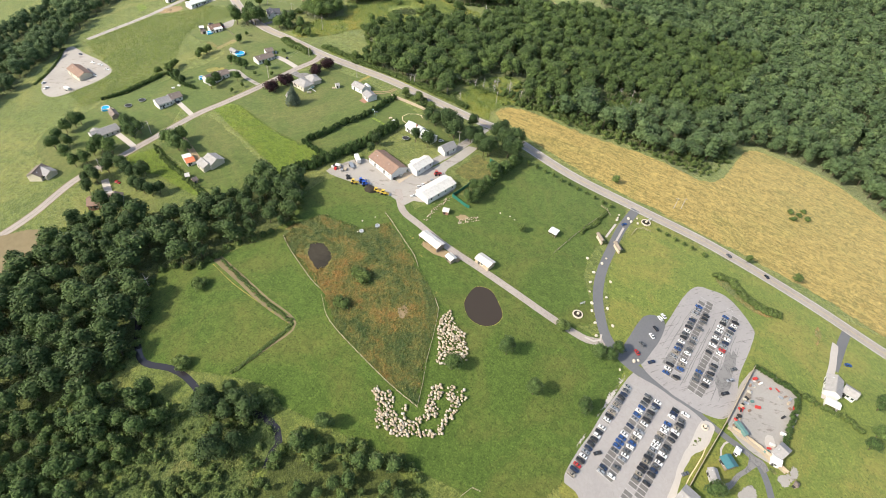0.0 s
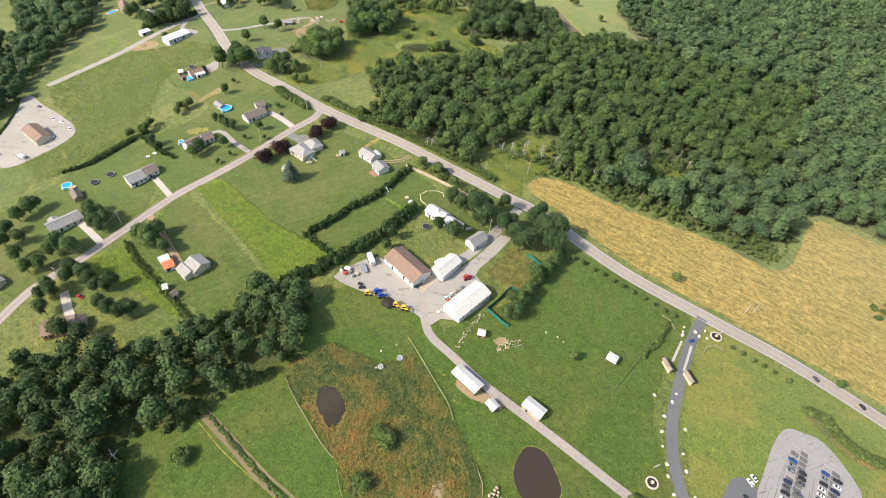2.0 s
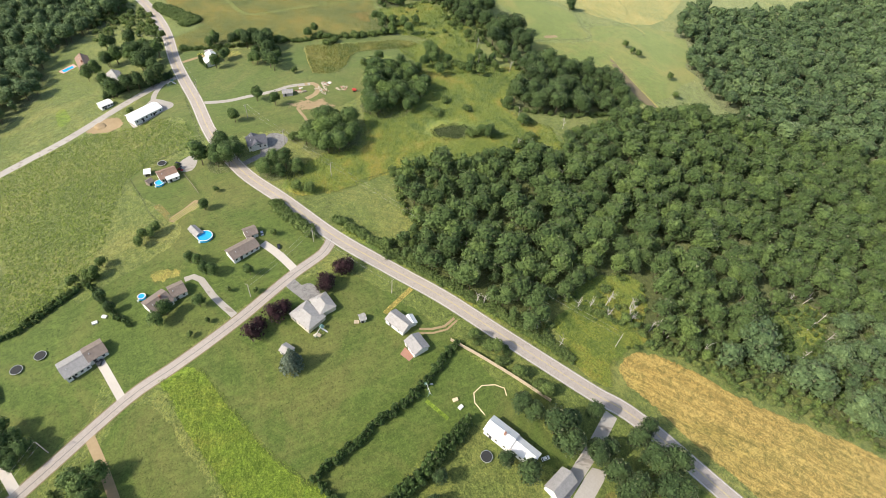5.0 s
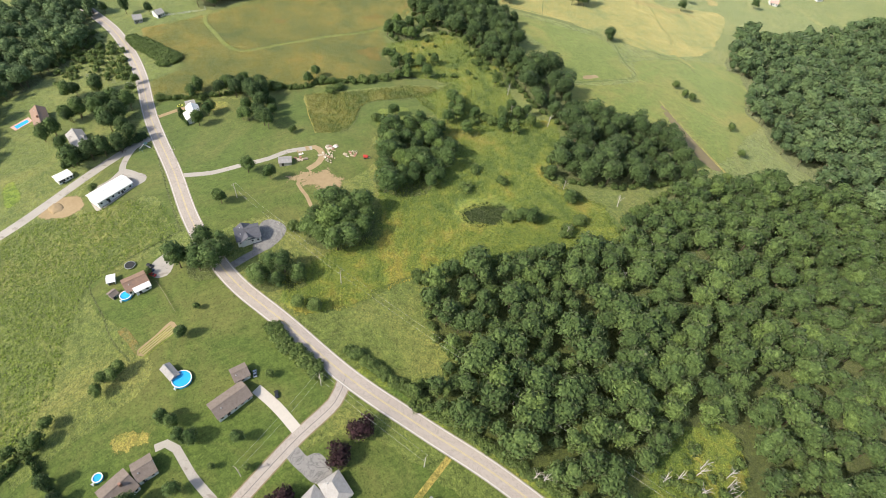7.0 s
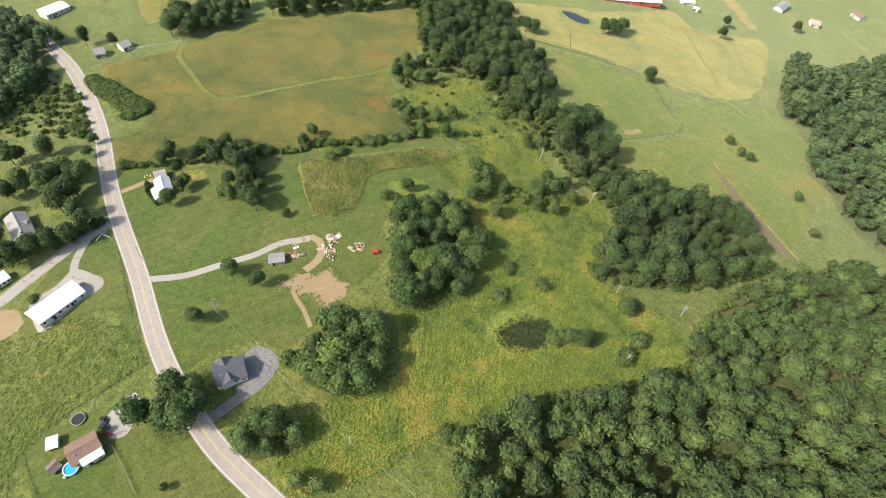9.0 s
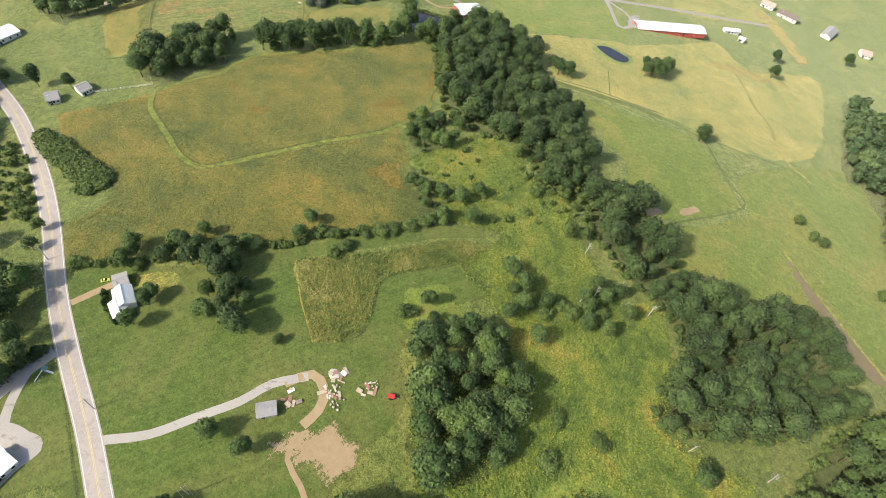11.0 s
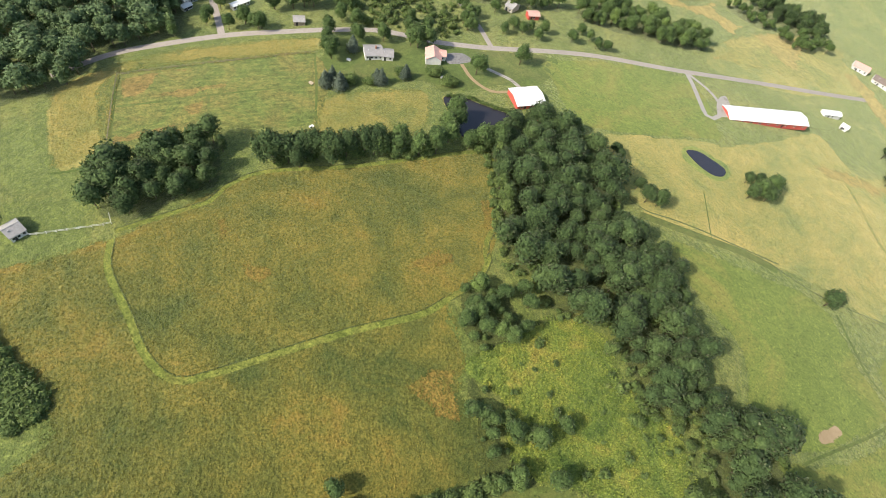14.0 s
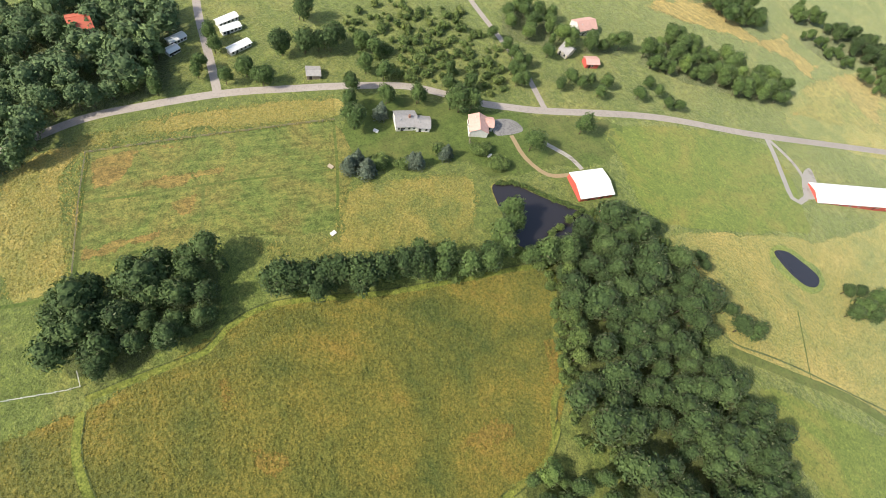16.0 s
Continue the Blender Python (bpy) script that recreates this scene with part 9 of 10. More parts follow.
rail_fence("pale rail fence beside the marsh", [(-156.9, 91.0), (-147.9, 87.9), (-129.5, 83.6), (-122.9, 82.9)], "tanwood")
rail_fence("pale rail fence along the marsh edge", [(-119.4, 81.1), (-110.7, 76.1), (-101.3, 74.2), (-87.5, 73.0), (-71.8, 72.1), (-58.8, 72.5)], "tanwood")
rail_fence("pale rail fence beside the boulders", [(-58.8, 72.5), (-63.5, 80.4), (-68.6, 88.2), (-74.8, 99.2), (-80.9, 108.8), (-85.2, 111.6)], "tanwood")
rail_fence("pale rail fence above the sheds", [(-135.1, 132.5), (-129.5, 130.7), (-116.2, 125.8), (-106.8, 122.4), (-101.4, 118.8)], "tanwood")
rail_fence("pale rail fence of the pasture gate", [(-65.0, 214.8), (-61.5, 214.9), (-58.1, 211.9)], "tanwood")
rail_fence("pale rail fence beside the entrance", [(-44.4, 209.1), (-44.5, 214.0), (-42.0, 217.5), (-38.6, 217.8)], "tanwood")
rail_fence("grey wire fence of the pasture", [(-60.9, 211.4), (-62.5, 197.9), (-63.6, 181.9), (-64.2, 168.7)], "wood", 4.0, 1.2, 2)
rail_fence("white rail fence of the small lawn", [(-549.7, 312.3), (-542.1, 322.2), (-534.3, 333.4), (-538.4, 335.1)], "white", 3.0, 1.2, 2)
rail_fence("grey fence round the striped plot", [(-602.5, 376.9), (-588.5, 398.8), (-574.1, 420.6), (-557.6, 446.1)], "wood", 4.0, 1.2, 2)
rail_fence("grey fence beside the striped plot", [(-602.5, 376.9), (-586.3, 364.6), (-565.3, 349.8)], "wood", 4.0, 1.2, 2)
rail_fence("wooden fence beside the salmon-roofed house", [(-522.7, 483.0), (-515.0, 473.7)], "wood", 2.5, 1.6, 3)
rail_fence("pale fence in the damp corner", [(-28.7, 60.3), (-27.7, 64.7), (-24.9, 65.6)], "tanwood")
rail_fence("stick fence across the yard", [(-356.2, 192.2), (-347.9, 190.9), (-339.3, 189.2)], "wood", 3.0, 1.1, 2)


# ---- boulders ----
def boulder_mesh(seed, tan=False):
    bm = bmesh.new()
    bmesh.ops.create_icosphere(bm, subdivisions=2 if seed < 3 else 1, radius=0.5)
    for v in bm.verts:
        v.co *= 1 + 0.3 * noise.noise(v.co * 1.6 + Vector((seed * 3.1, 0, 0)))
        v.co.z *= 0.75
    return bm


BOULDERS = []
for s in range(6):
    bm = boulder_mesh(s + 3)
    bm.verts.index_update()
    BOULDERS.append((np.array([v.co[:] for v in bm.verts]), np.array([[v.index for v in f.verts] for f in bm.faces])))
    bm.free()
M["rock"], nt, b = nodes_of("pale_rock", 0.85, 0, 0.3)
g = nt.nodes.new("ShaderNodeNewGeometry")
shade = ramp(nt, g.outputs["Random Per Island"], [(0.0, (0.26, 0.2, 0.13)), (0.3, (0.42, 0.33, 0.22)), (0.7, (0.58, 0.5, 0.37)), (1.0, (0.66, 0.6, 0.5))])
grain = noise_node(nt, 3.0, 5, 0.7)
nt.links.new(mix(nt, 0.35, shade, ramp(nt, grain.outputs["Fac"], [(0.35, (0.26, 0.2, 0.14)), (0.65, (0.62, 0.53, 0.4))])), b.inputs["Base Color"])
bump(nt, b, grain.outputs["Fac"], 0.6, 0.08)


def rock_heap(label, pts, spacing, s0, s1, pile=0.5, name="boulder_heap"):
    x, y, rng = scatter(pts, spacing, next(SEEDS), 0.14)
    V, Fc, k = [], [], 0
    for a, b in zip(x, y):
        vs, fs = BOULDERS[rng.integers(len(BOULDERS))]
        s, t = rng.uniform(s0, s1), rng.uniform(0, 6.28)
        c, d = math.cos(t), math.sin(t)
        V.append(np.stack(((vs[:, 0] * c - vs[:, 1] * d) * s + a, (vs[:, 0] * d + vs[:, 1] * c) * s * 0.85 + b, vs[:, 2] * s + gz((a, b)) + s * 0.2 + rng.uniform(0, pile)), 1))
        Fc.append(fs + k)
        k += len(vs)
    tagged(new(name, mesh_of(name, np.concatenate(V), np.concatenate(Fc), [M["rock"]])), label, "boulders", "", "stuff")


rock_heap("heap of pale cream boulders beside the marsh", [(-77.4, 107.6), (-76.7, 111.3), (-71.3, 108.0), (-65.9, 107.1), (-60.3, 102.8), (-57.8, 98.4), (-60.9, 95.5), (-63.5, 90.4), (-66.9, 90.4), (-70.3, 96.5), (-75.9, 101.8)], 0.95, 0.6, 1.5, 0.7)
rock_heap("row of pale cream boulders on the pasture", [(-75.4, 66.3), (-75.0, 69.0), (-71.2, 68.7), (-69.8, 71.5), (-64.6, 67.7), (-60.3, 64.7), (-63.2, 70.4), (-61.4, 70.6), (-55.9, 62.1), (-59.3, 59.5), (-63.9, 60.1), (-62.7, 57.1), (-67.1, 59.8), (-70.0, 64.1)], 0.95, 0.6, 1.5, 0.6)
rock_heap("bank of pale cream boulders on the pasture", [(-59.6, 62.6), (-58.2, 68.0), (-52.4, 67.5), (-47.7, 71.0), (-44.7, 71.9), (-47.0, 68.7), (-52.7, 63.7), (-56.5, 60.0)], 0.95, 0.6, 1.5, 0.5)
rock_heap("heap of pale cream boulders on the pasture", [(-59.2, 78.5), (-60.6, 82.5), (-58.4, 85.2), (-55.1, 82.3), (-55.2, 77.9), (-51.7, 76.9), (-51.8, 72.6), (-54.7, 67.2), (-56.6, 67.3), (-56.0, 72.9)], 0.95, 0.6, 1.5, 0.6)
rock_heap("row of pale cream boulders on the pasture", [(-55.8, 84.7), (-55.4, 87.4), (-51.1, 86.1), (-51.3, 89.5), (-47.7, 86.4), (-48.4, 82.8), (-47.4, 79.5), (-46.6, 75.5), (-46.6, 71.2), (-48.8, 71.3), (-50.3, 76.8), (-51.1, 80.8), (-53.9, 81.9)], 0.95, 0.6, 1.5, 0.6)
rock_heap("low stone wall of rubble beside the pasture", [(-119.0, 141.7), (-121.1, 149.8), (-121.6, 160.7), (-119.8, 161.5), (-119.3, 150.0), (-117.6, 142.3)], 0.75, 0.4, 0.75, 0.4)
rock_heap("pile of pale rocks on a sandy patch", [(-108.0, 152.4), (-106.3, 157.4), (-102.8, 162.1), (-100.6, 160.1), (-103.6, 155.3), (-105.8, 151.4)], 0.85, 0.4, 0.9, 0.4)
rock_heap("scattered rubble and boards on the lawn", [(-365.0, 282.0), (-365.2, 285.6), (-361.6, 286.9), (-356.9, 283.7), (-356.6, 280.4), (-360.4, 280.6)], 1.3, 0.5, 1.1, 0.3)
rock_heap("rubble heap beside the tracks", [(-357.0, 289.1), (-357.3, 294.6), (-354.3, 296.2), (-351.6, 294.1), (-354.7, 290.5)], 1.4, 0.4, 0.9, 0.3)
BOULDER = []
for s in range(3):
    bm = boulder_mesh(s)
    me = bpy.data.meshes.new("boulder")
    bm.to_mesh(me)
    bm.free()
    me.materials.append(M["rock"])
    BOULDER.append(me)


def boulders(label, group, size, places):
    for p in places:
        rng = random.Random(next(SEEDS))
        ob = new("boulder", BOULDER[rng.randrange(3)])
        s = size * rng.uniform(0.75, 1.3)
        ob.matrix_basis = pose(p[0], p[1], gz(p) + s * 0.22, 0, 0, rng.uniform(0, 360)) @ Matrix.Diagonal((s, s * 0.8, s, 1))
        tagged(ob, label, "boulder", group)


boulders("pale boulder marking the edge of the drive", "boulders along the drive", 1.3, [(-43.4, 167.0), (-40.9, 162.1), (-37.2, 157.3), (-35.1, 153.7), (-31.1, 149.5), (-27.5, 144.3), (-34.2, 164.8), (-30.9, 159.8), (-25.0, 153.5), (-45.2, 173.1), (-37.1, 173.8), (-10.7, 145.0), (-9.7, 146.5), (-13.0, 137.5)])
boulders("pale boulder on the entrance verge", "boulders at the entrance", 1.3, [(-51.6, 178.3), (-45.4, 184.9), (-45.3, 180.6), (-55.4, 216.6), (-54.8, 214.1), (-54.4, 212.3), (-48.8, 217.1), (-45.9, 218.6), (-50.8, 217.9), (-47.8, 221.7)])
boulders("pale rock lying on the pasture", "scattered rocks", 0.8, [(-96.8, 171.9), (-92.2, 173.5), (-89.3, 173.3), (-131.4, 124.4), (-135.5, 115.5), (-136.6, 127.4), (-139.0, 121.6)])

# ---- farm park entrance ----


def gate_shelter(at, turn, label):
    ob = thing("gate_shelter", at, turn, label, "gatehouse")
    bm = bmesh.new()
    box(bm, -2.6, 2.6, -0.35, 0.35, -0.3, 1.3, 0.08)
    part("wall", bm, M["rock"], ob, "low wall of pale stone")
    for x in (-2.2, 0, 2.2):
        part("post", box(bmesh.new(), x - 0.12, x + 0.12, -0.12, 0.12, 1.3, 2.6), M["wood"], ob)
    bm = bmesh.new()
    prism(bm, [(-1.0, 2.5), (0, 3.2), (1.0, 2.5), (1.0, 2.62), (0, 3.34), (-1.0, 2.62)], -2.9, 2.9)
    r = part("roof", bm, M["wood"], ob, "weathered timber roof")
    r.matrix_basis = pose(0, 0, 0, 0, 0, 90)
    bm = bmesh.new()
    prism(bm, [(-2.4, -0.2), (2.4, -0.2), (2.2, 0.5), (-2.2, 0.5)], -3.4, -0.4)
    part("planting_bed", bm, M["understory"], ob, "dark planted bed")


gate_shelter((-53.4, 192.5), 145, "stone and timber gate shelter beside the drive")
gate_shelter((-44.8, 193.8), 145, "stone and timber gate shelter across the drive")


def ring_bed(at, r, label):
    ob = thing("flower_bed", at, 0, label, "flower bed")
    part("edging", ring_bm(r, 0.5, -0.1, 0.5, 14), M["rock"], ob, "ring of pale stones")
    part("soil", tube(bmesh.new(), r - 0.5, r - 0.5, -0.1, 0.32, 14), M["mud"], ob)
    bm = bmesh.new()
    bmesh.ops.create_icosphere(bm, subdivisions=1, radius=0.7, matrix=Matrix.Translation((0, 0, 0.9)))
    box(bm, -0.25, 0.25, -0.25, 0.25, 0.3, 0.8)
    part("ornament", bm, M["rock"], ob)


ring_bed((-38.5, 147.8), 2.2, "round stone-edged bed with an ornament")
ring_bed((-43.3, 222.6), 2.4, "round stone-edged bed at the entrance")
ring_bed((21.2, 139.4), 1.3, "round planter on the concrete walk")


def sign_board(at, turn, label):
    ob = thing("sign", at, turn, label, "sign")
    for x in (-1.0, 1.0):
        part("post", box(bmesh.new(), x - 0.08, x + 0.08, -0.08, 0.08, -0.3, 2.2), M["wood"], ob)
    bm = bmesh.new()
    box(bm, -1.2, 1.2, -0.06, 0.06, 0.9, 2.1, 0.03)
    part("board", bm, M["white"], ob)


sign_board((-39.7, 153.5), 60, "white sign board on two posts")
sign_board((-42.4, 225.0), 60, "pale entrance sign on two posts")
ribbon("stone_edging", "sandy stone edging of the entrance drive", [(-53.4, 209.4), (-53.0, 203.9), (-52.4, 197.4)], 1.0, M["concrete"], 0.21, category="kerb")
ribbon("stone_edging", "sandy stone edging of the entrance drive", [(-49.4, 210.2), (-48.2, 202.7), (-47.3, 196.8)], 1.0, M["concrete"], 0.21, category="kerb")
ribbon("stone_edging", "curved tan kerb at the lane's end", [(-30.6, 140.4), (-27.1, 141.3), (-25.4, 143.8), (-26.4, 146.5)], 0.8, M["concrete"], 0.2, category="kerb")


# ---- car park markings ----
def stall_lines(a, b, count, depth, parent, double=True):
    """Pale lines between dark-sealed stalls, on one or both sides of a row."""
    d = np.array(b) - np.array(a)
    L = np.linalg.norm(d)
    d, n = d / L, np.array((-d[1], d[0])) / L
    rng = random.Random(count)

    def strip(bm, c, h0, h1, n0, n1, lift):
        vs = [bm.verts.new((p[0], p[1], gz(p) + lift)) for p in (c + n * n0 + d * h0, c + n * n1 + d * h0, c + n * n1 + d * h1, c + n * n0 + d * h1)]
        f = bm.faces.new(vs)
        f.normal_update()
        if f.normal.z < 0:
            f.normal_flip()

    lines, pads = bmesh.new(), bmesh.new()
    for i in range(count + 1):
        c = np.array(a) + d * (L * i / count)
        strip(lines, c, -0.05, 0.05, -depth / 2, depth / 2, 0.079)
        for side in ((-1, 1) if double else (0,)):
            if i < count and rng.random() < 0.85:
                n0, n1 = (0.12, depth / 2) if side == 1 else (-depth / 2, -0.12) if side else (-depth / 2, depth / 2)
                strip(pads, c, 0.14, L / count - 0.14, n0 + rng.uniform(0, 0.15), n1 - rng.uniform(0, 0.3), 0.073)
    tagged(part("painted_line", lines, M["line_white"], parent), "faded white parking stall lines")
    tagged(part("sealed_stall", pads, M["stall"], parent), "dark oil-stained parking stalls")


LOT = [o for o in bpy.data.objects if o.name.startswith("car_park")]
stall_lines((-7.2, 134.0), (-6.3, 89.7), 23, 2.9, LOT[0], False)
stall_lines((2.1, 136.3), (2.3, 97.6), 20, 6.2, LOT[0])
stall_lines((12.0, 138.9), (12.5, 95.7), 24, 6.2, LOT[0])
stall_lines((-0.9, 198.4), (2.8, 149.1), 22, 6.0, LOT[-1])
stall_lines((10.2, 201.6), (12.9, 149.7), 23, 6.0, LOT[-1])


# ---- machines and clutter ----
def digger(at, turn, paint, label):
    ob = thing("tractor", at, turn, label, "machine")
    part("body", box(bmesh.new(), -1.5, 1.2, -0.6, 0.6, 0.6, 1.4, 0.08), M[paint], ob)
    part("cab", box(bmesh.new(), -1.1, 0.1, -0.55, 0.55, 1.4, 2.4, 0.06), M["glass"], ob)
    part("cab_roof", box(bmesh.new(), -1.2, 0.2, -0.62, 0.62, 2.4, 2.5), M[paint], ob)
    for x, r in ((-0.9, 0.62), (0.95, 0.42)):
        for y in (-0.75, 0.75):
            bm = tube(bmesh.new(), r, r, -0.18, 0.18, 12)
            bmesh.ops.rotate(bm, verts=bm.verts, matrix=Matrix.Rotation(radians(90), 3, "X"))
            bmesh.ops.translate(bm, verts=bm.verts, vec=(x, y, r))
            part("wheel", bm, M["rubber"], ob)
    bm = bmesh.new()
    box(bm, 1.3, 2.6, -0.5, -0.36, 0.7, 0.95)
    box(bm, 1.3, 2.6, 0.36, 0.5, 0.7, 0.95)
    part("loader_arm", bm, M[paint], ob)
    bm = bmesh.new()
    prism(bm, [(2.5, 0.15), (3.2, 0.15), (2.9, 0.4), (2.7, 1.0), (2.5, 1.0)], -0.9, 0.9)
    part("bucket", bm, M["steel"], ob)


digger((-161.1, 136.9), 40, "yellowpaint", "yellow loader parked in the farmyard")
digger((-159.1, 140.1), 60, "bluepaint", "blue tractor parked in the farmyard")
digger((-156.3, 139.6), 60, "bluepaint", "blue tractor beside the earth heap")
digger((-148.6, 140.3), 30, "yellowpaint", "yellow digger beside the earth heap")
digger((-145.0, 141.5), 30, "yellowpaint", "orange-yellow skid loader in the farmyard")
digger((-136.5, 170.8), 60, "redpaint", "red tractor behind the machine shed")


def trailer_box(at, turn, size, mat, label):
    l, w, h = size
    ob = thing("trailer", at, turn, label, "trailer")
    part("body", box(bmesh.new(), -l / 2, l / 2, -w / 2, w / 2, 0.7, 0.7 + h, 0.08), M[mat], ob)
    for x in (-l * 0.2, l * 0.05):
        for y in (-w / 2 - 0.05, w / 2 + 0.05):
            bm = tube(bmesh.new(), 0.36, 0.36, -0.1, 0.1, 10)
            bmesh.ops.rotate(bm, verts=bm.verts, matrix=Matrix.Rotation(radians(90), 3, "X"))
            bmesh.ops.translate(bm, verts=bm.verts, vec=(x, y, 0.36))
            part("wheel", bm, M["rubber"], ob)
    part("drawbar", box(bmesh.new(), l / 2, l / 2 + 1.2, -0.08, 0.08, 0.55, 0.7), M["steel"], ob)


trailer_box((-172.8, 150.0), -28, (6.0, 2.2, 2.0), "white", "white box trailer parked by the hedge")
trailer_box((-171.8, 144.9), -28, (5.0, 2.0, 0.5), "steel", "low flatbed trailer in the farmyard")
trailer_box((-176.6, 140.0), 20, (2.6, 1.6, 0.9), "white", "small white utility trailer in the farmyard")
trailer_box((31.5, 148.1), -32, (5.6, 1.6, 1.5), "tealpaint", "long green storage trailer in the gravel yard")
trailer_box((-362.5, 84.3), 15, (4.0, 1.8, 1.4), "white", "white trailer beside the workshop")
trailer_box((-348.0, 294.3), 30, (2.2, 1.3, 0.9), "redpaint", "small red machine standing on the lawn")


def heap(at, r, h, mat, label):
    bm = bmesh.new()
    bmesh.ops.create_icosphere(bm, subdivisions=3, radius=1)
    for v in bm.verts:
        v.co = Vector((v.co.x * r, v.co.y * r * 0.8, max(-0.2, v.co.z * h))) * (1 + 0.25 * noise.noise(v.co * 2.0))
    ob = tagged(part("earth_heap", bm, M[mat], None, "", True), label, "heap")
    ob.matrix_basis = pose(at[0], at[1], gz(at))


heap((-152.1, 139.3), 3.2, 1.6, "mud", "heap of dark earth in the farmyard")
heap((-148.0, 141.8), 2.2, 1.0, "dirt", "heap of reddish soil in the farmyard")
heap((-425.9, 186.4), 3.5, 0.9, "dirt", "heap of orange earth beside the lane")
heap((-366.4, 288.3), 2.0, 0.25, "concrete", "heap of pale rubble on the lawn")


def loose_board(at, turn, size, mat, label, tilt):
    ob = thing("board", at, turn, label, "board", "boards on the lawn", 0.12)
    b = part("plank", box(bmesh.new(), -size[0] / 2, size[0] / 2, -size[1] / 2, size[1] / 2, -0.06, 0.06, 0.02), M[mat], ob)
    b.matrix_basis = pose(0, 0, 0.1, tilt, tilt * 0.6, 0)


def trough(at, r, label):
    ob = thing("trough", at, 0, label, "trough")
    part("wall", ring_bm(r, 0.14, -0.1, 0.75, 20), M["white"], ob)
    part("water", tube(bmesh.new(), r - 0.12, r - 0.12, 0.0, 0.6, 20), M["steel"], ob, "still grey water")


def crate(at, turn, size, mat, label, name="crate"):
    l, w, h = size
    ob = thing(name, at, turn, label, name.replace("_", " "), "", 0.05)
    part("body", box(bmesh.new(), -l / 2, l / 2, -w / 2, w / 2, 0, h, 0.05), M[mat], ob)
    part("lid", box(bmesh.new(), -l / 2 - 0.05, l / 2 + 0.05, -w / 2 - 0.05, w / 2 + 0.05, h, h + 0.08), M[mat], ob)


rng = random.Random(5)
YARD = [(28.6, 174.2), (31.0, 173.9), (28.7, 164.7), (31.0, 163.2), (29.2, 160.4), (28.7, 158.2), (31.5, 158.5), (29.4, 153.3), (33.5, 162.4), (44.4, 158.6), (45.4, 160.2), (45.2, 157.9), (39.0, 173.7), (42.3, 173.7), (43.5, 171.7), (42.4, 165.7), (42.0, 149.0), (42.4, 151.3), (44.0, 150.9), (41.6, 147.1)]
for i, p in enumerate(YARD):
    mat = ("redpaint", "white", "wood", "tealpaint", "steel", "tanwood", "rustroof", "dark")[i % 8]
    crate(p, rng.uniform(0, 90), (rng.uniform(0.8, 1.9), rng.uniform(0.6, 1.1), rng.uniform(0.4, 0.9)), mat, {"redpaint": "red crate in the gravel storage yard", "white": "white bin in the gravel storage yard", "wood": "weathered timber crate in the storage yard", "tealpaint": "green plastic tub in the storage yard", "steel": "galvanised steel trough in the storage yard", "tanwood": "pale timber pallet box in the yard", "rustroof": "rusty steel box in the yard", "dark": "black plastic bin in the yard"}[mat])
SCRAP_LINE = resample([(27.9, 174.9), (28.4, 167.8), (28.7, 162.1), (28.5, 157.4), (28.5, 152.3), (28.4, 148.7)], 0.9) + resample([(30.8, 175.1), (36.6, 175.6), (42.7, 176.4), (44.2, 172.4), (44.6, 166.4)], 2.2)
for i, q in enumerate(SCRAP_LINE):
    mat = ("redpaint", "white", "steel", "tanwood", "rustroof", "wood", "dark", "redpaint", "cream")[rng.randrange(9)]
    p = (q[0] + rng.uniform(-0.5, 1.6), q[1] + rng.uniform(-1.2, 1.2))
    crate(p, rng.uniform(0, 180), (rng.uniform(0.5, 2.0), rng.uniform(0.3, 0.8), rng.uniform(0.2, 0.7)), mat, {"redpaint": "faded red scrap metal in the storage yard", "white": "white scrap panel in the storage yard", "steel": "bare steel scrap in the storage yard", "tanwood": "pale timber offcut in the storage yard", "rustroof": "rusty scrap iron in the storage yard", "wood": "weathered board in the storage yard", "dark": "black scrap tyre stack in the storage yard", "cream": "cream scrap panel in the storage yard"}[mat], "scrap_piece")
for i, p in enumerate([(-178.0, 137.8), (-175.7, 137.6), (-174.8, 139.6), (-172.4, 138.8), (-177.9, 138.9), (-172.0, 140.8), (-150.5, 162.8), (-149.8, 164.4), (-148.8, 154.6), (-148.7, 156.5), (-149.3, 152.8), (-149.1, 159.4), (-133.4, 152.3), (-134.6, 156.6), (-135.3, 162.8), (-135.4, 165.3), (-167.3, 138.2), (-135.8, 160.8)]):
    mat = ("white", "redpaint", "wood", "steel", "dark", "tanwood")[i % 6]
    crate(p, rng.uniform(0, 90), (rng.uniform(0.9, 2.0), rng.uniform(0.8, 1.4), rng.uniform(0.5, 1.2)), mat, {"white": "white plastic bin in the farmyard", "redpaint": "red machine part in the farmyard", "wood": "weathered timber pallet in the farmyard", "steel": "steel trough in the farmyard", "dark": "black tub in the farmyard", "tanwood": "pale timber stack in the farmyard"}[mat])
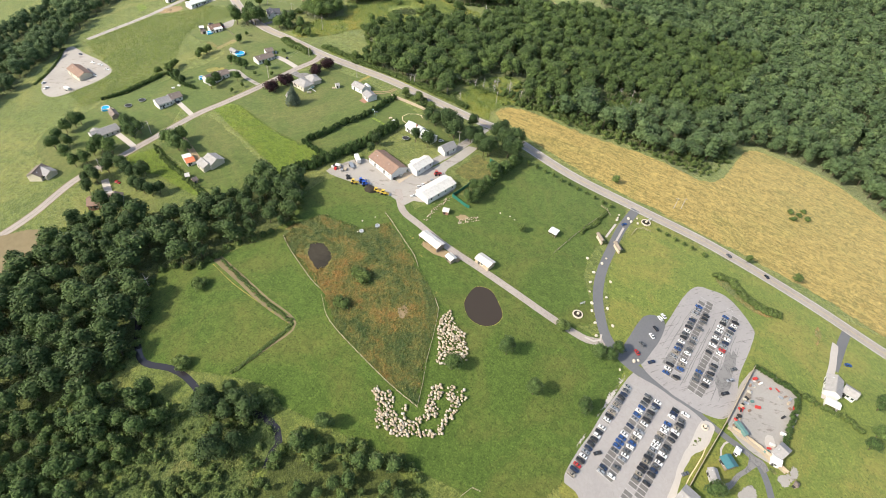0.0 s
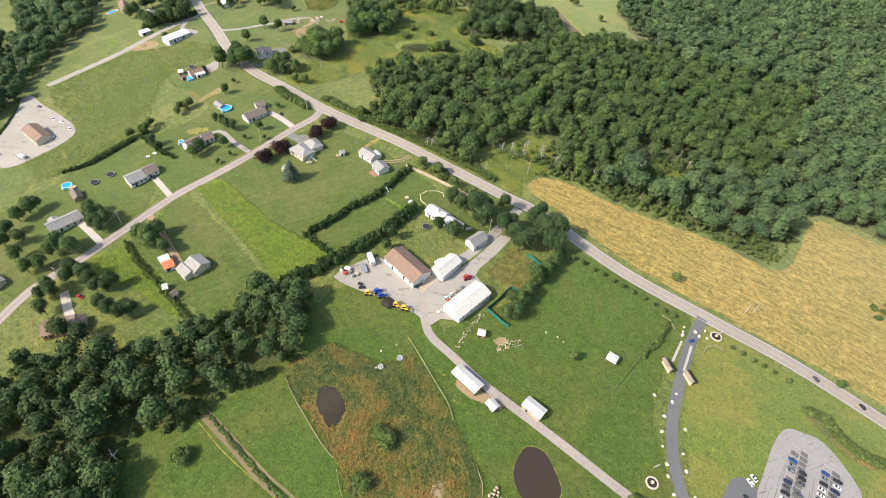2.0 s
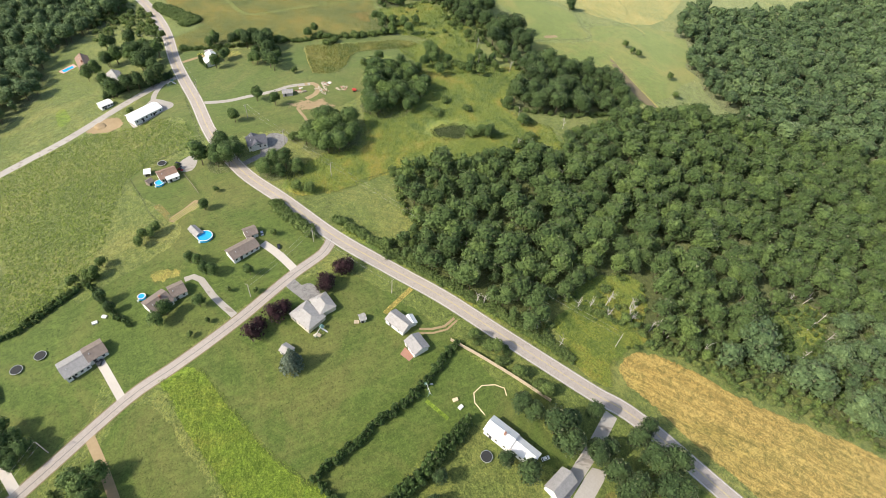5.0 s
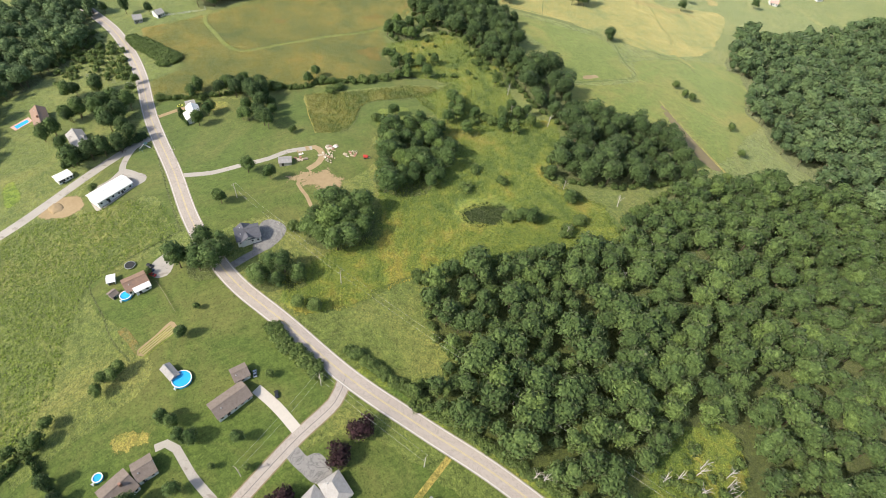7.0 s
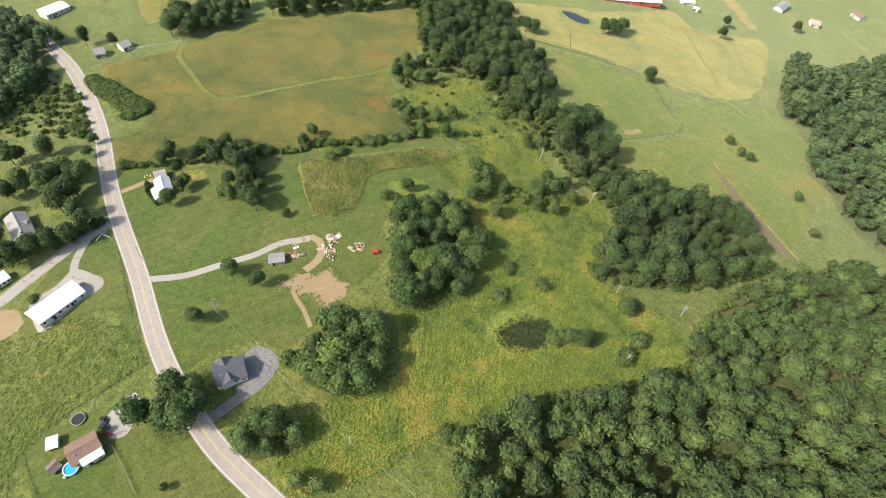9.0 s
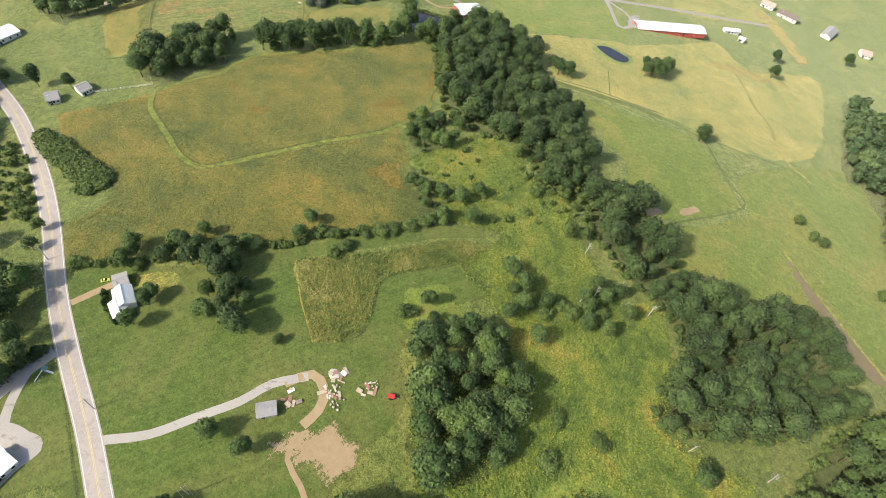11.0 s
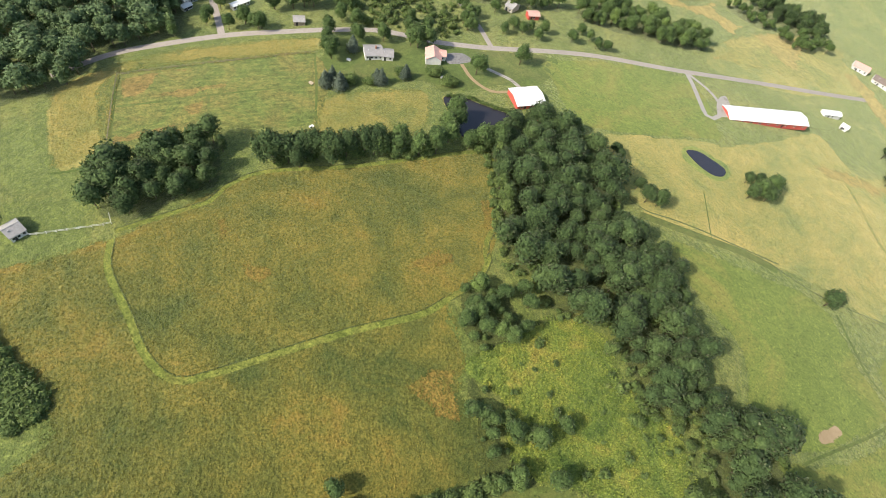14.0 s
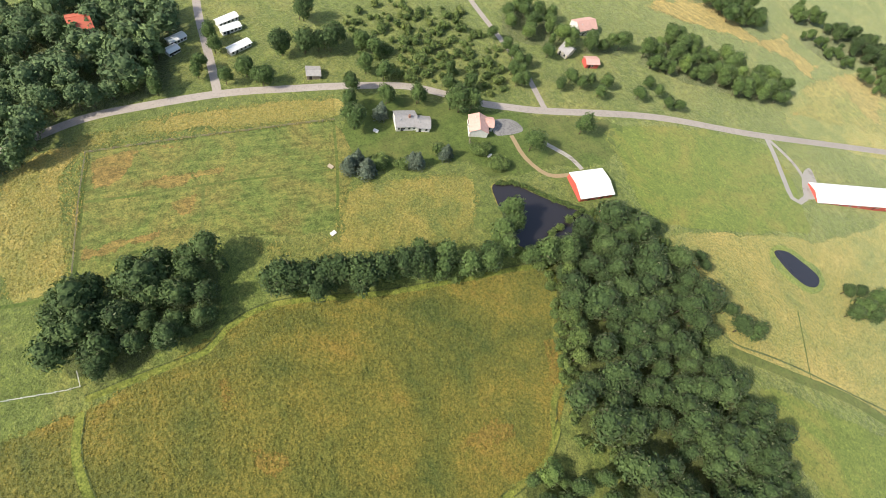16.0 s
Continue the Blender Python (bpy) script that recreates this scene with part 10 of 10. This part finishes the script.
for p, mat, label in (((-241.8, 175.2), "tanwood", "pale picnic deck on the lawn"), ((-242.4, 174.7), "cream", "cream sandbox on the lawn"), ((-235.5, 188.4), "tanwood", "timber stack beside the garden shed"), ((-308.6, 128.7), "white", "white garden box beside the hedge"), ((-308.8, 125.1), "white", "white tarpaulined stack in the garden"), ((-369.6, 272.5), "tanwood", "pale boards lying beside the shed"), ((-367.8, 275.1), "wood", "grey boards lying beside the shed"), ((-364.3, 290.2), "white", "white panel lying on the rubble"), ((-356.7, 289.4), "tanwood", "pale board on the lawn"), ((-185.3, 188.6), "white", "white garden bench on the lawn"), ((-188.3, 189.4), "stone", "stone tub on the lawn"), ((-543.6, 453.4), "white", "white dog house on the lawn"), ((-542.6, 430.0), "tanwood", "pale timber stand beside the plot"), ((-522.2, 411.9), "white", "white trough beside the plot"), ((-507.2, 476.5), "white", "white slab on the lawn")):
    crate(p, rng.uniform(0, 90), (1.8, 1.2, 0.5), mat, label, "garden_box")
trough((-131.6, 124.0), 1.15, "white round water trough in the grass")
trough((-134.4, 116.8), 1.0, "white round water trough beside the marsh")
brng = random.Random(21)
for i, (cx, cy, n) in enumerate(((-365.5, 287.5, 9), (-363.0, 283.5, 8), (-355.0, 292.0, 6), (-370.0, 274.0, 6))):
    for k in range(n):
        mat = brng.choice(("white", "tanwood", "tanwood", "cream", "wood", "brick"))
        loose_board((cx + brng.gauss(0, 1.5), cy + brng.gauss(0, 1.5)), brng.uniform(0, 180), (brng.uniform(1.2, 3.0), brng.uniform(0.4, 1.3)), mat, {"white": "white panel lying on the worn lawn", "tanwood": "pale timber board lying on the lawn", "cream": "cream sheet lying on the lawn", "wood": "grey weathered board lying on the lawn", "brick": "rust-red sheet lying on the lawn"}[mat], brng.uniform(-6, 6))
patch("brick_terrace", "tan timber deck beside the brown barn", [(-148.8, 153.3), (-148.9, 164.3), (-145.4, 165.1), (-145.3, 152.3)], M["tanwood"], 0.2, 0.0, False, "terrace")
patch("brick_terrace", "small brick terrace beside the cottage", [(-214.3, 189.5), (-215.0, 192.8), (-210.0, 192.5), (-209.9, 189.7)], M["brick"], 0.16, 0.0, False, "terrace")
ribbon("stone_edging", "ring of pale stones round a lawn bed", [(-177.4, 192.1), (-182.7, 193.2), (-185.2, 195.8), (-184.8, 199.9), (-181.5, 203.3), (-178.3, 204.5), (-176.1, 202.8)], 0.4, M["stone"], 0.2, category="edging")


# ---- dead trees ----
def snag(at, height, seed):
    rng = random.Random(seed)
    bm = bmesh.new()
    tube(bm, 0.2, 0.06, -0.2, height, 6, 0, 0, (rng.uniform(-1, 1), rng.uniform(-1, 1)))
    for k in range(9):
        z, a = height * rng.uniform(0.35, 0.9), rng.uniform(0, 6.28)
        l = rng.uniform(1.0, 2.4)
        tube(bm, 0.09, 0.02, z, z + l * 0.7, 4, 0, 0, (l * math.cos(a), l * math.sin(a)))
    ob = tagged(part("dead_tree", bm, M["deadwood"], None), "bleached bare dead tree at the wood's edge", "dead tree", "dead trees")
    ob.matrix_basis = pose(at[0], at[1], gz(at))


for i, p in enumerate([(-176.9, 251.9), (-173.1, 256.2), (-166.0, 257.0), (-161.0, 268.0), (-157.5, 262.4), (-150.2, 263.8), (-143.5, 266.0), (-186.0, 236.0), (-183.5, 233.0), (-100.0, 316.0), (-97.5, 324.0), (-92.0, 316.5), (-168.9, 261.9), (-168.7, 264.9), (-159.6, 265.3), (-159.7, 262.9), (-148.4, 266.5), (-145.8, 266.8), (-140.7, 269.9), (-106.9, 355.5), (-107.6, 350.2), (-106.4, 359.3), (-105.4, 329.9), (-98.5, 298.0), (-207.6, 225.8), (-204.9, 226.7), (-172.8, 232.4), (-216.2, 232.8), (-129.8, 270.7), (-111.2, 323.7), (-139.3, 272.2), (-145.6, 270.8), (-135.6, 274.3), (-137.5, 413.0), (-342.3, 415.9), (-331.4, 386.9), (-313.2, 379.6), (-307.7, 374.0), (-321.7, 365.9), (-318.8, 372.0), (-299.9, 378.9), (-268.4, 343.1), (-252.6, 319.1), (-244.7, 352.1), (-221.8, 336.4), (-213.6, 303.5), (-223.4, 313.6), (-174.7, 37.6), (-162.6, 26.3)]):
    snag(p, 6.5, i)
